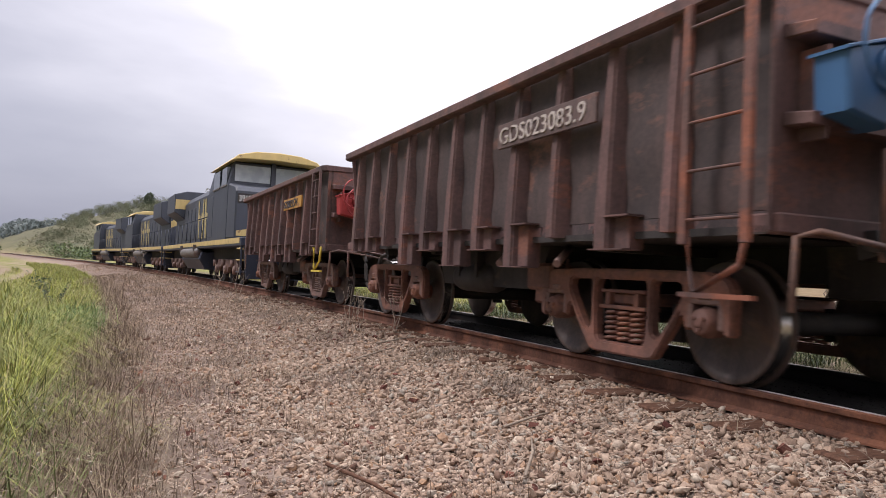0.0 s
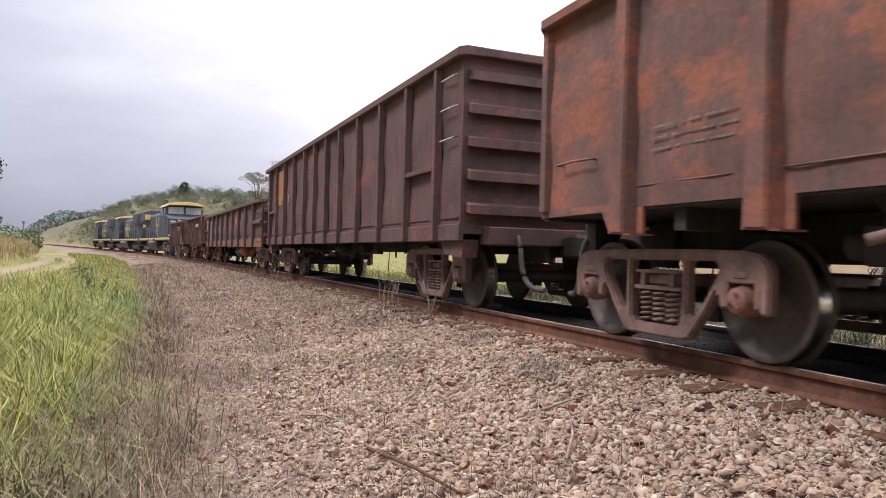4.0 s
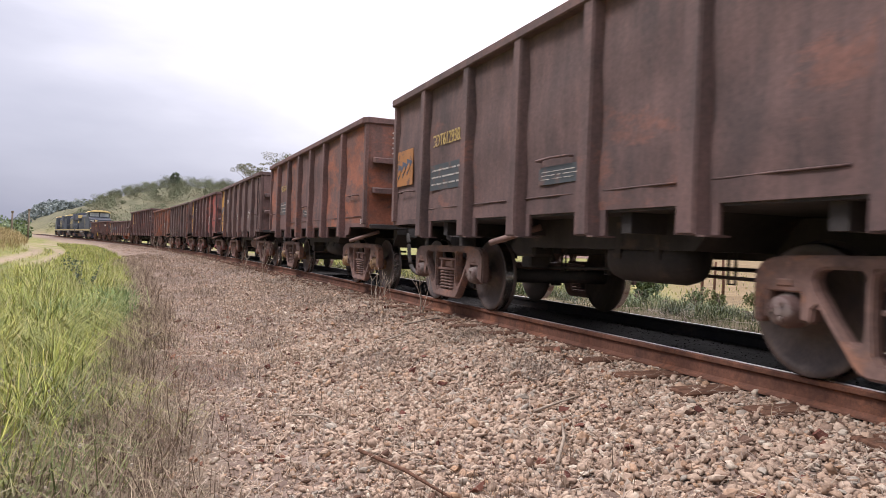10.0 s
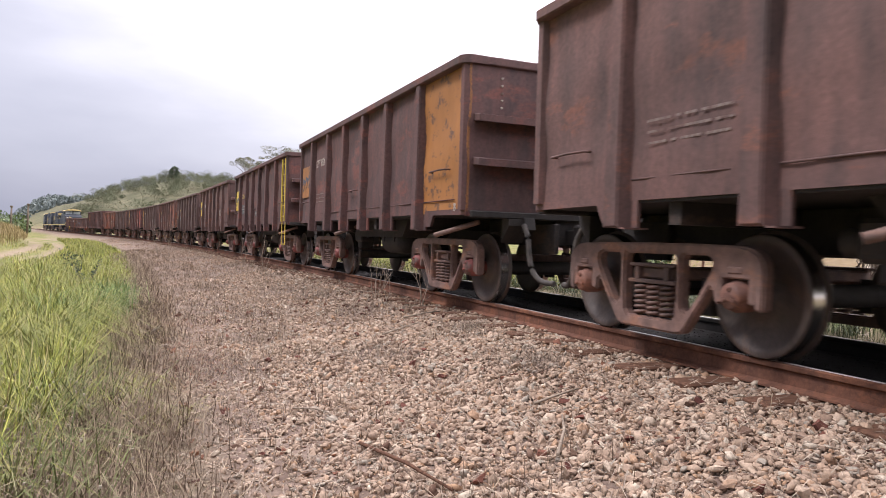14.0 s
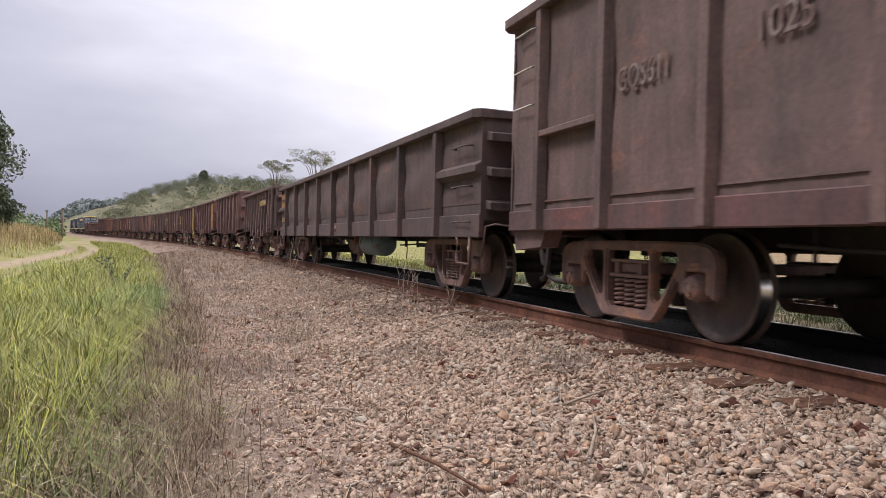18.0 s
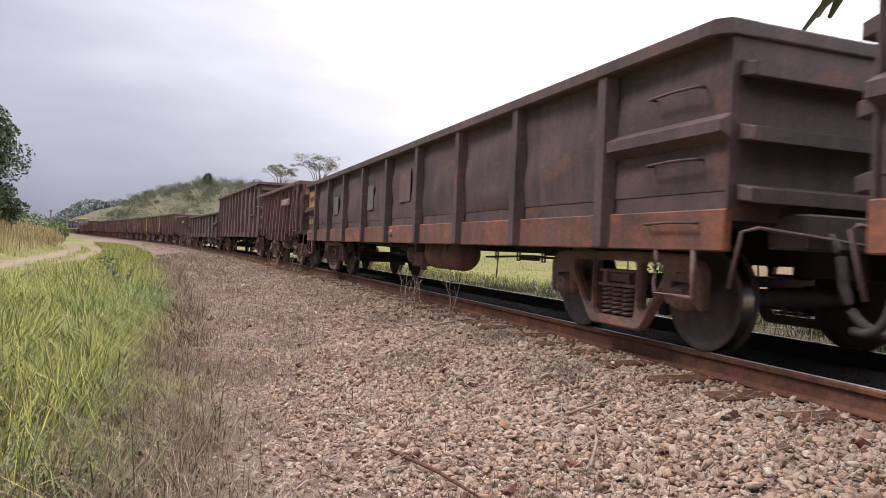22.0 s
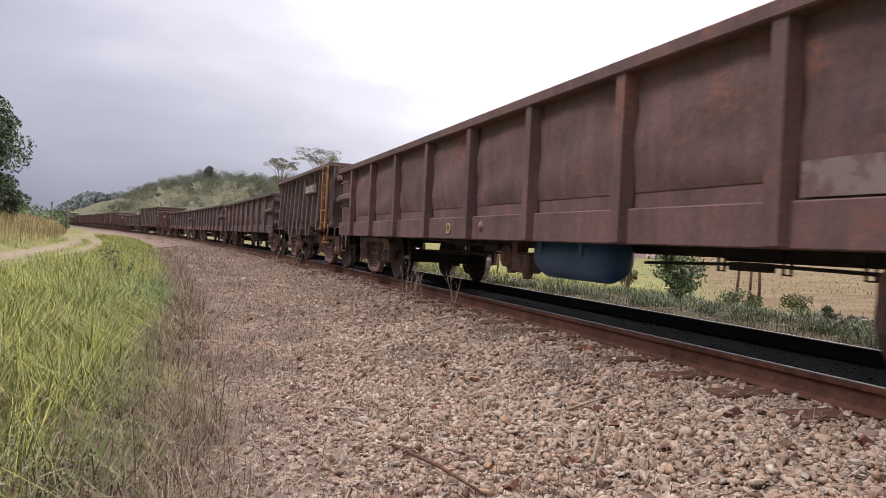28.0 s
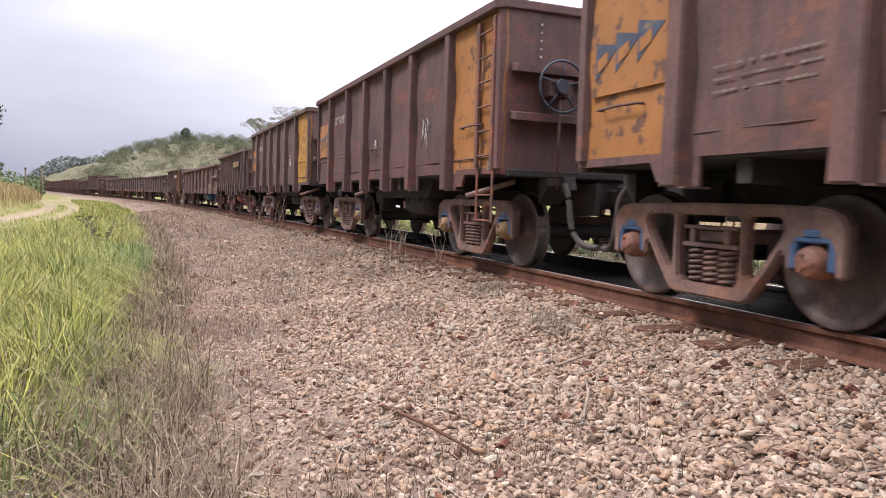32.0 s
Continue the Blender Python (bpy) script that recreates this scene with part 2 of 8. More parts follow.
MAT = {
    "brown": rust("ore_brown_steel", (0.142, 0.073, 0.064), (0.080, 0.047, 0.043), (0.185, 0.076, 0.052), 0.2),
    "dark": rust("dark_brown_steel", (0.128, 0.074, 0.066), (0.074, 0.047, 0.044), (0.160, 0.074, 0.056), 0.15),
    "maroon": rust("maroon_steel", (0.120, 0.056, 0.051), (0.068, 0.041, 0.040), (0.158, 0.058, 0.046), 0.25),
    "orange": rust("orange_rust_steel", (0.165, 0.074, 0.056), (0.095, 0.056, 0.049), (0.240, 0.082, 0.046), 0.7),
    "crimson": rust("faded_red_steel", (0.215, 0.062, 0.050), (0.120, 0.058, 0.050), (0.300, 0.058, 0.044), 0.6),
    "slate": rust("grey_brown_steel", (0.140, 0.086, 0.076), (0.084, 0.056, 0.051), (0.168, 0.082, 0.062), 0.15),
    "soot": rust("soot_brown_steel", (0.100, 0.064, 0.058), (0.060, 0.042, 0.039), (0.140, 0.066, 0.050), 0.2),
    "wheel": rust("wheel_steel", (0.120, 0.088, 0.076), (0.070, 0.053, 0.047), (0.150, 0.095, 0.070), 0.2, 0.6),
    # sheets between ribs: grime, with the recess shade painted into the colour
    "grimy_recess": rust("grimy_shaded_sheet_steel", (0.074, 0.048, 0.044), (0.046, 0.033, 0.031), (0.140, 0.070, 0.052), 0.15),
    "band": rust("rusty_sill_band", (0.180, 0.075, 0.049), (0.098, 0.054, 0.043), (0.250, 0.088, 0.044), 0.6),
    "cast": rust("cast_steel", (0.235, 0.142, 0.117), (0.132, 0.084, 0.072), (0.275, 0.138, 0.090), 0.3, 0.7),
    "cast_red": rust("rusty_cast_steel", (0.235, 0.104, 0.074), (0.130, 0.067, 0.053), (0.260, 0.108, 0.064), 0.5, 0.7),
    "under": rust("near_black_steel", (0.036, 0.029, 0.027), (0.019, 0.016, 0.015), (0.066, 0.042, 0.032), 0.2),
    "yellow": painted("yellow_paint", (0.45, 0.225, 0.035), (0.13, 0.06, 0.035), 0.55),
    "lemon": painted("fresh_yellow_paint", (0.66, 0.48, 0.06), (0.16, 0.09, 0.04), 0.2),
    "amber": painted("faded_amber_paint", (0.36, 0.15, 0.04), (0.11, 0.055, 0.035), 0.5),
    "blue": painted("blue_paint", (0.05, 0.11, 0.22), (0.10, 0.06, 0.05), 0.2, 0.5),
    "navy": painted("navy_paint", (0.030, 0.038, 0.062), (0.09, 0.06, 0.05), 0.25, 0.5),
    "tank_blue": painted("tank_blue_paint", (0.045, 0.13, 0.27), (0.06, 0.05, 0.05), 0.15, 0.45),
    "tank_red": painted("tank_red_paint", (0.34, 0.085, 0.045), (0.13, 0.055, 0.045), 0.45, 0.6),
    "tank_green": painted("tank_grey_green_paint", (0.15, 0.23, 0.235), (0.12, 0.08, 0.065), 0.5, 0.5),
    "red": painted("red_paint", (0.42, 0.05, 0.05), (0.14, 0.06, 0.05), 0.15, 0.5),
    "white": painted("white_paint", (0.52, 0.45, 0.40), (0.12, 0.07, 0.055), 0.40),
    "chalk": painted("chalk", (0.50, 0.46, 0.42), (0.13, 0.075, 0.06), 0.45),
    "faint": painted("worn_stencil_paint", (0.215, 0.165, 0.145), (0.12, 0.07, 0.06), 0.75),
    "cap_red": painted("worn_red_paint", (0.29, 0.080, 0.068), (0.13, 0.075, 0.06), 0.6),
    "cap_amber": painted("worn_ochre_paint", (0.34, 0.21, 0.10), (0.14, 0.08, 0.06), 0.6),
    "faded_yellow": painted("faded_yellow_paint", (0.46, 0.37, 0.16), (0.10, 0.10, 0.11), 0.5),
    "lamp_white": painted("clean_white_paint", (0.75, 0.74, 0.70), (0.4, 0.38, 0.35), 0.1),
    "panel_blue": painted("faded_blue_black_paint", (0.050, 0.060, 0.066), (0.11, 0.065, 0.055), 0.65),
    "gold": painted("ochre_lettering", (0.50, 0.36, 0.12), (0.12, 0.06, 0.045), 0.35),
    "mark_blue": painted("weathered_blue_mark", (0.060, 0.075, 0.115), (0.25, 0.15, 0.06), 0.35),
    "stencil": painted("stencil_blue", (0.050, 0.085, 0.145), (0.10, 0.06, 0.05), 0.3),
    "grey": painted("grey_primer", (0.145, 0.135, 0.122), (0.11, 0.07, 0.06), 0.6),
    "loco_grey": painted("locomotive_slate_paint", (0.044, 0.051, 0.070), (0.05, 0.045, 0.045), 0.2, 0.5),
    "roof_yellow": painted("locomotive_yellow_paint", (0.58, 0.43, 0.17), (0.20, 0.13, 0.07), 0.15, 0.55),
}
m, nt, b = start("wheel_tread_steel", 0.22, 1.0)
b.inputs["Base Color"].default_value = (0.60, 0.58, 0.56, 1)
bump(nt, b, noise_of(nt, local(nt), 30), 0.05)
MAT["tread"] = m
m, nt, b = start("dusty_rubber", 0.75)
nt.links.new(ramp_of(nt, noise_of(nt, local(nt), 12, 5), [(0.3, (0.038, 0.033, 0.030)), (0.7, (0.084, 0.070, 0.062))]), b.inputs["Base Color"])
MAT["rubber"] = m
m, nt, b = start("rail_head_steel", 0.42, 0.85)
nt.links.new(ramp_of(nt, noise_of(nt, local(nt, (6, 0.4, 6)), 3), [(0.3, (0.36, 0.30, 0.27)), (0.7, (0.60, 0.57, 0.54))]), b.inputs["Base Color"])
MAT["railhead"] = m
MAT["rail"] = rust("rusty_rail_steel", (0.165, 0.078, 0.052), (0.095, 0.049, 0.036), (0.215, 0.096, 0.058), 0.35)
# far rail: oil, and the shade below the wagons painted in as black
MAT["rail_dark"] = rust("oily_shaded_rail_steel", (0.028, 0.022, 0.020), (0.016, 0.014, 0.013), (0.050, 0.032, 0.024), 0.15)
MAT["rail"].node_tree.nodes["Principled BSDF"].inputs["Specular IOR Level"].default_value = 0.12
m, nt, b = start("window_glass", 0.08, 0.0)
b.inputs["Base Color"].default_value = (0.03, 0.04, 0.045, 1)
b.inputs["Specular IOR Level"].default_value = 0.9
MAT["glass"] = m
# windscreen: the reflected sky is painted into the base colour
m, nt, b = start("sky_painted_windscreen", 0.12, 0.0)
nt.links.new(ramp_of(nt, noise_of(nt, local(nt), 0.8), [(0.4, (0.30, 0.33, 0.35)), (0.6, (0.50, 0.53, 0.55))]), b.inputs["Base Color"])
MAT["pale_glass"] = m
m, nt, b = start("weathered_timber", 0.9)
v = local(nt, (2, 14, 14))
nt.links.new(ramp_of(nt, noise_of(nt, v, 3, 6), [(0.25, (0.055, 0.030, 0.021)), (0.75, (0.165, 0.088, 0.058))]), b.inputs["Base Color"])
bump(nt, b, noise_of(nt, v, 6, 5), 0.5, 0.01)
MAT["timber"] = m
m, nt, b = start("tree_bark", 0.9)
v = local(nt, (4, 4, 1))
nt.links.new(ramp_of(nt, noise_of(nt, v, 4, 6), [(0.25, (0.07, 0.055, 0.042)), (0.75, (0.21, 0.17, 0.13))]), b.inputs["Base Color"])
bump(nt, b, noise_of(nt, v, 9, 5), 0.6, 0.02)
MAT["bark"] = m
MAT["ballast"] = scattered("pale_tan_ballast", [(0.0, (0.111, 0.065, 0.047)), (0.05, (0.208, 0.138, 0.101)), (0.12, (0.291, 0.208, 0.154)), (0.34, (0.344, 0.251, 0.185)), (0.54, (0.383, 0.285, 0.212)), (0.60, (0.339, 0.210, 0.130)), (0.68, (0.377, 0.279, 0.209)), (0.86, (0.446, 0.344, 0.259)), (0.93, (0.291, 0.254, 0.209)), (1.0, (0.523, 0.435, 0.337))])
# oily stones; the train's shade is painted into this near-black as well
MAT["dark_ballast"] = scattered("oily_shaded_ballast", [(0.0, (0.018, 0.016, 0.016)), (1.0, (0.030, 0.027, 0.026))])
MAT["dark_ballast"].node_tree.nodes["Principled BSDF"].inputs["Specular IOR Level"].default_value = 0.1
MAT["redstone"] = scattered("red_stones", [(0.0, (0.085, 0.034, 0.028)), (0.7, (0.17, 0.075, 0.055)), (1.0, (0.25, 0.125, 0.075))])
MAT["green_grass"] = scattered("green_grass", [(0.0, (0.072, 0.084, 0.014)), (0.3, (0.152, 0.184, 0.024)), (0.6, (0.252, 0.276, 0.036)), (0.80, (0.345, 0.332, 0.060)), (0.92, (0.34, 0.280, 0.095)), (1.0, (0.37, 0.30, 0.14))], 0.7, 2.4, 0, (0.45, 1.32))
MAT["emerald"] = scattered("emerald_grass", [(0.0, (0.062, 0.105, 0.026)), (0.6, (0.130, 0.200, 0.046)), (1.0, (0.225, 0.290, 0.085))], 0.7, 2.4, 0, (0.6, 1.2))
MAT["dry_grass"] = scattered("dry_grass", [(0.0, (0.095, 0.066, 0.048)), (0.5, (0.190, 0.138, 0.100)), (0.88, (0.29, 0.222, 0.158)), (1.0, (0.41, 0.33, 0.23))], 0.85, 8, 0)
MAT["gold_grass"] = scattered("golden_grass", [(0.0, (0.16, 0.115, 0.055)), (0.5, (0.29, 0.22, 0.105)), (1.0, (0.42, 0.34, 0.19))], 0.85, 8, 0)
MAT["leaf_dark"] = scattered("dark_leaves", [(0.0, (0.020, 0.032, 0.014)), (0.6, (0.045, 0.070, 0.026)), (1.0, (0.085, 0.105, 0.04))], 0.6, 8, 0)
MAT["leaf_mid"] = scattered("bush_leaves", [(0.0, (0.035, 0.060, 0.020)), (0.6, (0.075, 0.115, 0.035)), (1.0, (0.15, 0.19, 0.06))], 0.6, 8, 0)
MAT["leaf_hill"] = scattered("hill_leaves", [(0.0, (0.100, 0.105, 0.062)), (0.5, (0.150, 0.148, 0.090)), (0.85, (0.190, 0.176, 0.115)), (1.0, (0.240, 0.212, 0.150))], 0.9, 0.22, 0, (0.5, 1.5))
MAT["leaf_wood"] = scattered("hill_tree_leaves", [(0.0, (0.082, 0.094, 0.058)), (0.6, (0.126, 0.136, 0.084)), (1.0, (0.185, 0.186, 0.124))], 0.9, 0.15, 0, (0.6, 1.35))
# distance haze is painted in as a pale bluish leaf colour
MAT["leaf_haze"] = scattered("haze_tinted_leaves", [(0.0, (0.13, 0.155, 0.155)), (1.0, (0.21, 0.235, 0.22))], 0.9, 3, 0)
MAT["weed"] = scattered("grey_green_weeds", [(0.0, (0.070, 0.088, 0.036)), (0.5, (0.135, 0.152, 0.062)), (0.85, (0.200, 0.195, 0.100)), (1.0, (0.27, 0.23, 0.16))], 0.85, 8, 0)
MAT["red_litter"] = scattered("red_brown_litter", [(0.0, (0.085, 0.040, 0.030)), (0.6, (0.165, 0.080, 0.055)), (1.0, (0.27, 0.15, 0.09))], 0.9, 8, 0)
MAT["seed"] = scattered("pale_seed_heads", [(0.0, (0.16, 0.13, 0.095)), (1.0, (0.32, 0.28, 0.22))], 0.9, 8, 0)
MAT["litter"] = scattered("straw_litter", [(0.0, (0.130, 0.098, 0.078)), (0.6, (0.260, 0.206, 0.165)), (1.0, (0.43, 0.35, 0.27))], 0.9, 8, 0)
MAT["dead_leaf"] = scattered("dead_banana_leaves", [(0.0, (0.07, 0.052, 0.042)), (0.3, (0.18, 0.14, 0.11)), (0.65, (0.36, 0.30, 0.245)), (1.0, (0.62, 0.55, 0.47))], 0.85, 8, 0)

# the ground: soil, litter, grass and a worn track, told apart by where they lie
m, nt, b = start("ground_cover", 0.95)
at = nt.nodes.new("ShaderNodeAttribute")
at.attribute_name = "cover"
sp = nt.nodes.new("ShaderNodeSeparateColor")
nt.links.new(at.outputs["Color"], sp.inputs[0])
co = nt.nodes.new("ShaderNodeTexCoord")
fine, mid, big = (noise_of(nt, co.outputs["Object"], k, 5) for k in (22, 3.5, 0.25))
grain = noise_of(nt, co.outputs["Object"], 55, 3)
soil = ramp_of(nt, mid, [(0.3, (0.130, 0.090, 0.072)), (0.7, (0.245, 0.184, 0.150))])
soil = mixed(nt, ramp_of(nt, grain, [(0.58, (0, 0, 0)), (0.68, (1, 1, 1))]), soil, (0.20, 0.140, 0.108))
grass = mixed(nt, ramp_of(nt, big, [(0.35, (0, 0, 0)), (0.65, (1, 1, 1))]), (0.125, 0.132, 0.046), (0.205, 0.178, 0.085))
grass = mixed(nt, 1.0, grass, ramp_of(nt, mid, [(0.3, (0.7, 0.75, 0.6)), (0.7, (1.2, 1.2, 1.1))]), "MULTIPLY")
lane = ramp_of(nt, mid, [(0.3, (0.190, 0.142, 0.100)), (0.7, (0.275, 0.215, 0.158))])
bank = ramp_of(nt, noise_of(nt, co.outputs["Object"], 1.1, 7, 0.7), [(0.3, (0.092, 0.066, 0.036)), (0.5, (0.155, 0.110, 0.060)), (0.72, (0.215, 0.160, 0.092))])
# mask for the bed between the rails: oil plus painted train shade
oil_shade = nt.nodes.new("ShaderNodeAttribute")
oil_shade.attribute_name = "oil_shade"
c = mixed(nt, sp.outputs[0], soil, grass)
c = mixed(nt, sp.outputs[1], c, lane)
c = mixed(nt, sp.outputs[2], c, bank)
scrub = nt.nodes.new("ShaderNodeAttribute")
scrub.attribute_name = "scrub"
c = mixed(nt, scrub.outputs["Fac"], c, mixed(nt, ramp_of(nt, big, [(0.4, (0, 0, 0)), (0.6, (1, 1, 1))]), (0.088, 0.088, 0.054), (0.138, 0.126, 0.080)))
c = mixed(nt, oil_shade.outputs["Fac"], c, (0.026, 0.023, 0.022))
c = mixed(nt, 1.0, c, ramp_of(nt, fine, [(0.3, (0.78, 0.78, 0.78)), (0.7, (1.15, 1.15, 1.15))]), "MULTIPLY")
nt.links.new(c, b.inputs["Base Color"])
bump(nt, b, fine, 0.5, 0.03)
MAT["ground"] = m


# ---- mesh tools ----
def link_mesh(name, me, mat, parent=None, label=""):
    ob = new(name, me)
    if not me.materials:
        me.materials.append(mat)
    if parent is not None:
        ob.parent = parent
    if label:
        ob["label"] = label
    return ob


STORE = {}


def part(name, build, mat, parent, label="", key=None):
    """One mesh under a thing; build fills a bmesh; alike pieces share it by key."""
    k = (key, mat.name) if key else None
    if k in STORE:
        return link_mesh(name, STORE[k], mat, parent, label)
    bm = bmesh.new()
    build(bm)
    me = bpy.data.meshes.new(name)
    bm.to_mesh(me)
    bm.free()
    if k:
        STORE[k] = me
    return link_mesh(name, me, mat, parent, label)


def box(bm, x0, x1, y0, y1, z0, z1, bev=0.0):
    vs = [bm.verts.new((x, y, z)) for z in (z0, z1) for y in (y0, y1) for x in (x0, x1)]
    fs = [bm.faces.new([vs[i] for i in q]) for q in ((0, 2, 3, 1), (4, 5, 7, 6), (0, 1, 5, 4), (2, 6, 7, 3), (0, 4, 6, 2), (1, 3, 7, 5))]
    if bev:
        es = list({e for f in fs for e in f.edges})
        bmesh.ops.bevel(bm, geom=es, offset=bev, segments=1, affect="EDGES")
    return vs


def prism(bm, pts, a, b, axis="x", bev=0.0):
    """A flat outline given as (y, z) (axis x), (x, z) (axis y) or (x, y) (axis z), drawn out from a to b."""
    def at3(p, q):
        return {"x": (q, p[0], p[1]), "y": (p[0], q, p[1]), "z": (p[0], p[1], q)}[axis]
    lo, hi = [bm.verts.new(at3(p, a)) for p in pts], [bm.verts.new(at3(p, b)) for p in pts]
    n = len(pts)
    fs = [bm.faces.new(lo[::-1]), bm.faces.new(hi)]
    fs += [bm.faces.new((lo[i], lo[(i + 1) % n], hi[(i + 1) % n], hi[i])) for i in range(n)]
    bmesh.ops.recalc_face_normals(bm, faces=fs)
    if bev:
        es = [e for e in {e for f in fs[:2] for e in f.edges}]
        bmesh.ops.bevel(bm, geom=es, offset=bev, segments=1, affect="EDGES")


def tube(bm, pts, r, n=7, closed=False, ends=True):
    pts = [Vector(p) for p in pts]
    rings = []
    for i, p in enumerate(pts):
        a = pts[i - 1] if (i or closed) else p
        c = pts[(i + 1) % len(pts)] if (i < len(pts) - 1 or closed) else p
        d = (c - a).normalized()
        side = d.cross(Vector((0, 0, 1)) if abs(d.z) < 0.9 else Vector((0, 1, 0))).normalized()
        up = side.cross(d)
        rr = r[i] if isinstance(r, (list, tuple)) else r
        rings.append([bm.verts.new(p + rr * (math.cos(k * 2 * math.pi / n) * side + math.sin(k * 2 * math.pi / n) * up)) for k in range(n)])
    last = len(rings) if closed else len(rings) - 1
    for i in range(last):
        p, q = rings[i], rings[(i + 1) % len(rings)]
        for k in range(n):
            f = bm.faces.new((p[k], p[(k + 1) % n], q[(k + 1) % n], q[k]))
            f.smooth = True
    if ends and not closed:
        bm.faces.new(rings[0][::-1])
        bm.faces.new(rings[-1])


def lathe(bm, prof, n=24, axis="x", centre=(0, 0, 0), caps=True):
    """A profile of (distance along the axis, radius) turned round it."""
    rings = []
    for a, r in prof:
        ring = []
        for k in range(n):
            u, v = r * math.cos(2 * math.pi * k / n), r * math.sin(2 * math.pi * k / n)
            p = {"x": (a, u, v), "y": (u, a, v), "z": (u, v, a)}[axis]
            ring.append(bm.verts.new(Vector(p) + Vector(centre)))
        rings.append(ring)
    fs = []
    for p, q in zip(rings, rings[1:]):
        for k in range(n):
            f = bm.faces.new((p[k], p[(k + 1) % n], q[(k + 1) % n], q[k]))
            f.smooth = True
            fs.append(f)
    if caps:
        fs += [bm.faces.new(rings[0][::-1]), bm.faces.new(rings[-1])]
    bmesh.ops.recalc_face_normals(bm, faces=fs)


def lettering(name, text, size, place, mat, parent, label="", right=(0, -1, 0), up=(0, 0, 1), stretch=1.0, depth=0.006):
    """Words in the built-in font, standing at place (lower left corner)."""
    cu = bpy.data.curves.new(name, "FONT")
    cu.body, cu.size, cu.extrude = text, size, depth
    tmp = bpy.data.objects.new(name, cu)
    me = bpy.data.meshes.new_from_object(tmp)
    bpy.data.objects.remove(tmp)
    r, u = Vector(right) * stretch, Vector(up)
    out = Vector(right).cross(u)
    m4 = Matrix((r, u, out)).transposed().to_4x4()
    m4.translation = Vector(place)
    me.transform(m4)
    me.materials.clear()
    return link_mesh(name, me, mat, parent, label)


# ---- running gear ----
AXLE_Z, WHEEL_R, BASE = 0.425, 0.425, 1.80
WHEELSETS = []
CAPS = {"red": "cap_red", "amber": "cap_amber", "chalk": "faint"}


def pierced(bm, outline, holes, a, b, bev):
    """A plate in the y-z plane with holes through it, drawn out from a to b, with eased edges."""
    edges = []
    for loop in [outline] + holes:
        vs = [bm.verts.new((a, y, z)) for y, z in loop]
        edges += [bm.edges.new((vs[k], vs[(k + 1) % len(vs)])) for k in range(len(vs))]
    made = bmesh.ops.triangle_fill(bm, use_beauty=True, use_dissolve=False, edges=edges)
    faces = [f for f in made["geom"] if isinstance(f, bmesh.types.BMFace)]
    drawn = bmesh.ops.extrude_face_region(bm, geom=faces)
    bmesh.ops.translate(bm, verts=[v for v in drawn["geom"] if isinstance(v, bmesh.types.BMVert)], vec=(b - a, 0, 0))
    bmesh.ops.recalc_face_normals(bm, faces=bm.faces[:])
    sharp = [e for e in bm.edges if len(e.link_faces) == 2 and e.calc_face_angle(0) > 1.2]
    bmesh.ops.bevel(bm, geom=sharp, offset=bev, segments=2, affect="EDGES", clamp_overlap=True)


def side_frame(bm, sx):
    half = [(0.0, 0.778), (0.55, 0.774), (0.93, 0.765), (1.03, 0.748), (1.10, 0.712), (1.14, 0.655), (1.148, 0.58), (1.14, 0.34), (1.065, 0.34), (1.055, 0.50), (1.02, 0.560), (0.80, 0.560), (0.765, 0.525), (0.755, 0.36), (0.705, 0.36), (0.695, 0.45),
            (0.665, 0.47), (0.58, 0.345), (0.43, 0.150), (0.39, 0.112), (0.33, 0.095)]
    outline = half + [(-y, z) for y, z in half[:0:-1]]
    window = [(0.372, 0.660), (0.400, 0.690), (0.630, 0.692), (0.672, 0.672), (0.685, 0.630), (0.660, 0.565), (0.545, 0.400), (0.455, 0.290), (0.415, 0.275), (0.380, 0.300), (0.370, 0.360)]
    mouth = [(-0.30, 0.690), (0.30, 0.690), (0.312, 0.60), (0.310, 0.40), (0.296, 0.235), (0.26, 0.190), (-0.26, 0.190), (-0.296, 0.235), (-0.310, 0.40), (-0.312, 0.60)]
    pierced(bm, outline, [window, [(-y, z) for y, z in window], mouth], *sorted((sx * 1.030, sx * 1.125)), 0.016)


def coil(bm):
    pts = [(0.066 * math.cos(k * 0.7), 0.066 * math.sin(k * 0.7), 0.245 * k / 54) for k in range(55)]
    tube(bm, pts, 0.0135, 4)


def bearing(bm, sx):
    a = sx * 0.90
    lathe(bm, [(a, 0.085), (sx * 1.00, 0.108), (sx * 1.10, 0.110), (sx * 1.112, 0.096), (sx * 1.155, 0.092), (sx * 1.170, 0.074), (sx * 1.170, 0.035), (sx * 1.182, 0.028)], 20)
    for k in range(3):
        an = k * 2.094 + 0.5
        lathe(bm, [(sx * 1.165, 0.015), (sx * 1.190, 0.015)], 6, "x", (0, 0.052 * math.cos(an), 0.052 * math.sin(an)))


def adapter(bm, sx):
    a, b = sorted((sx * 0.99, sx * 1.125))
    box(bm, a, b, -0.15, 0.15, 0.118, 0.165, 0.01)
    box(bm, a, b, -0.17, -0.115, -0.05, 0.13, 0.01)
    box(bm, a, b, 0.115, 0.17, -0.05, 0.13, 0.01)
    box(bm, *sorted((sx * 0.99, sx * 1.135)), -0.06, 0.06, 0.15, 0.20, 0.01)


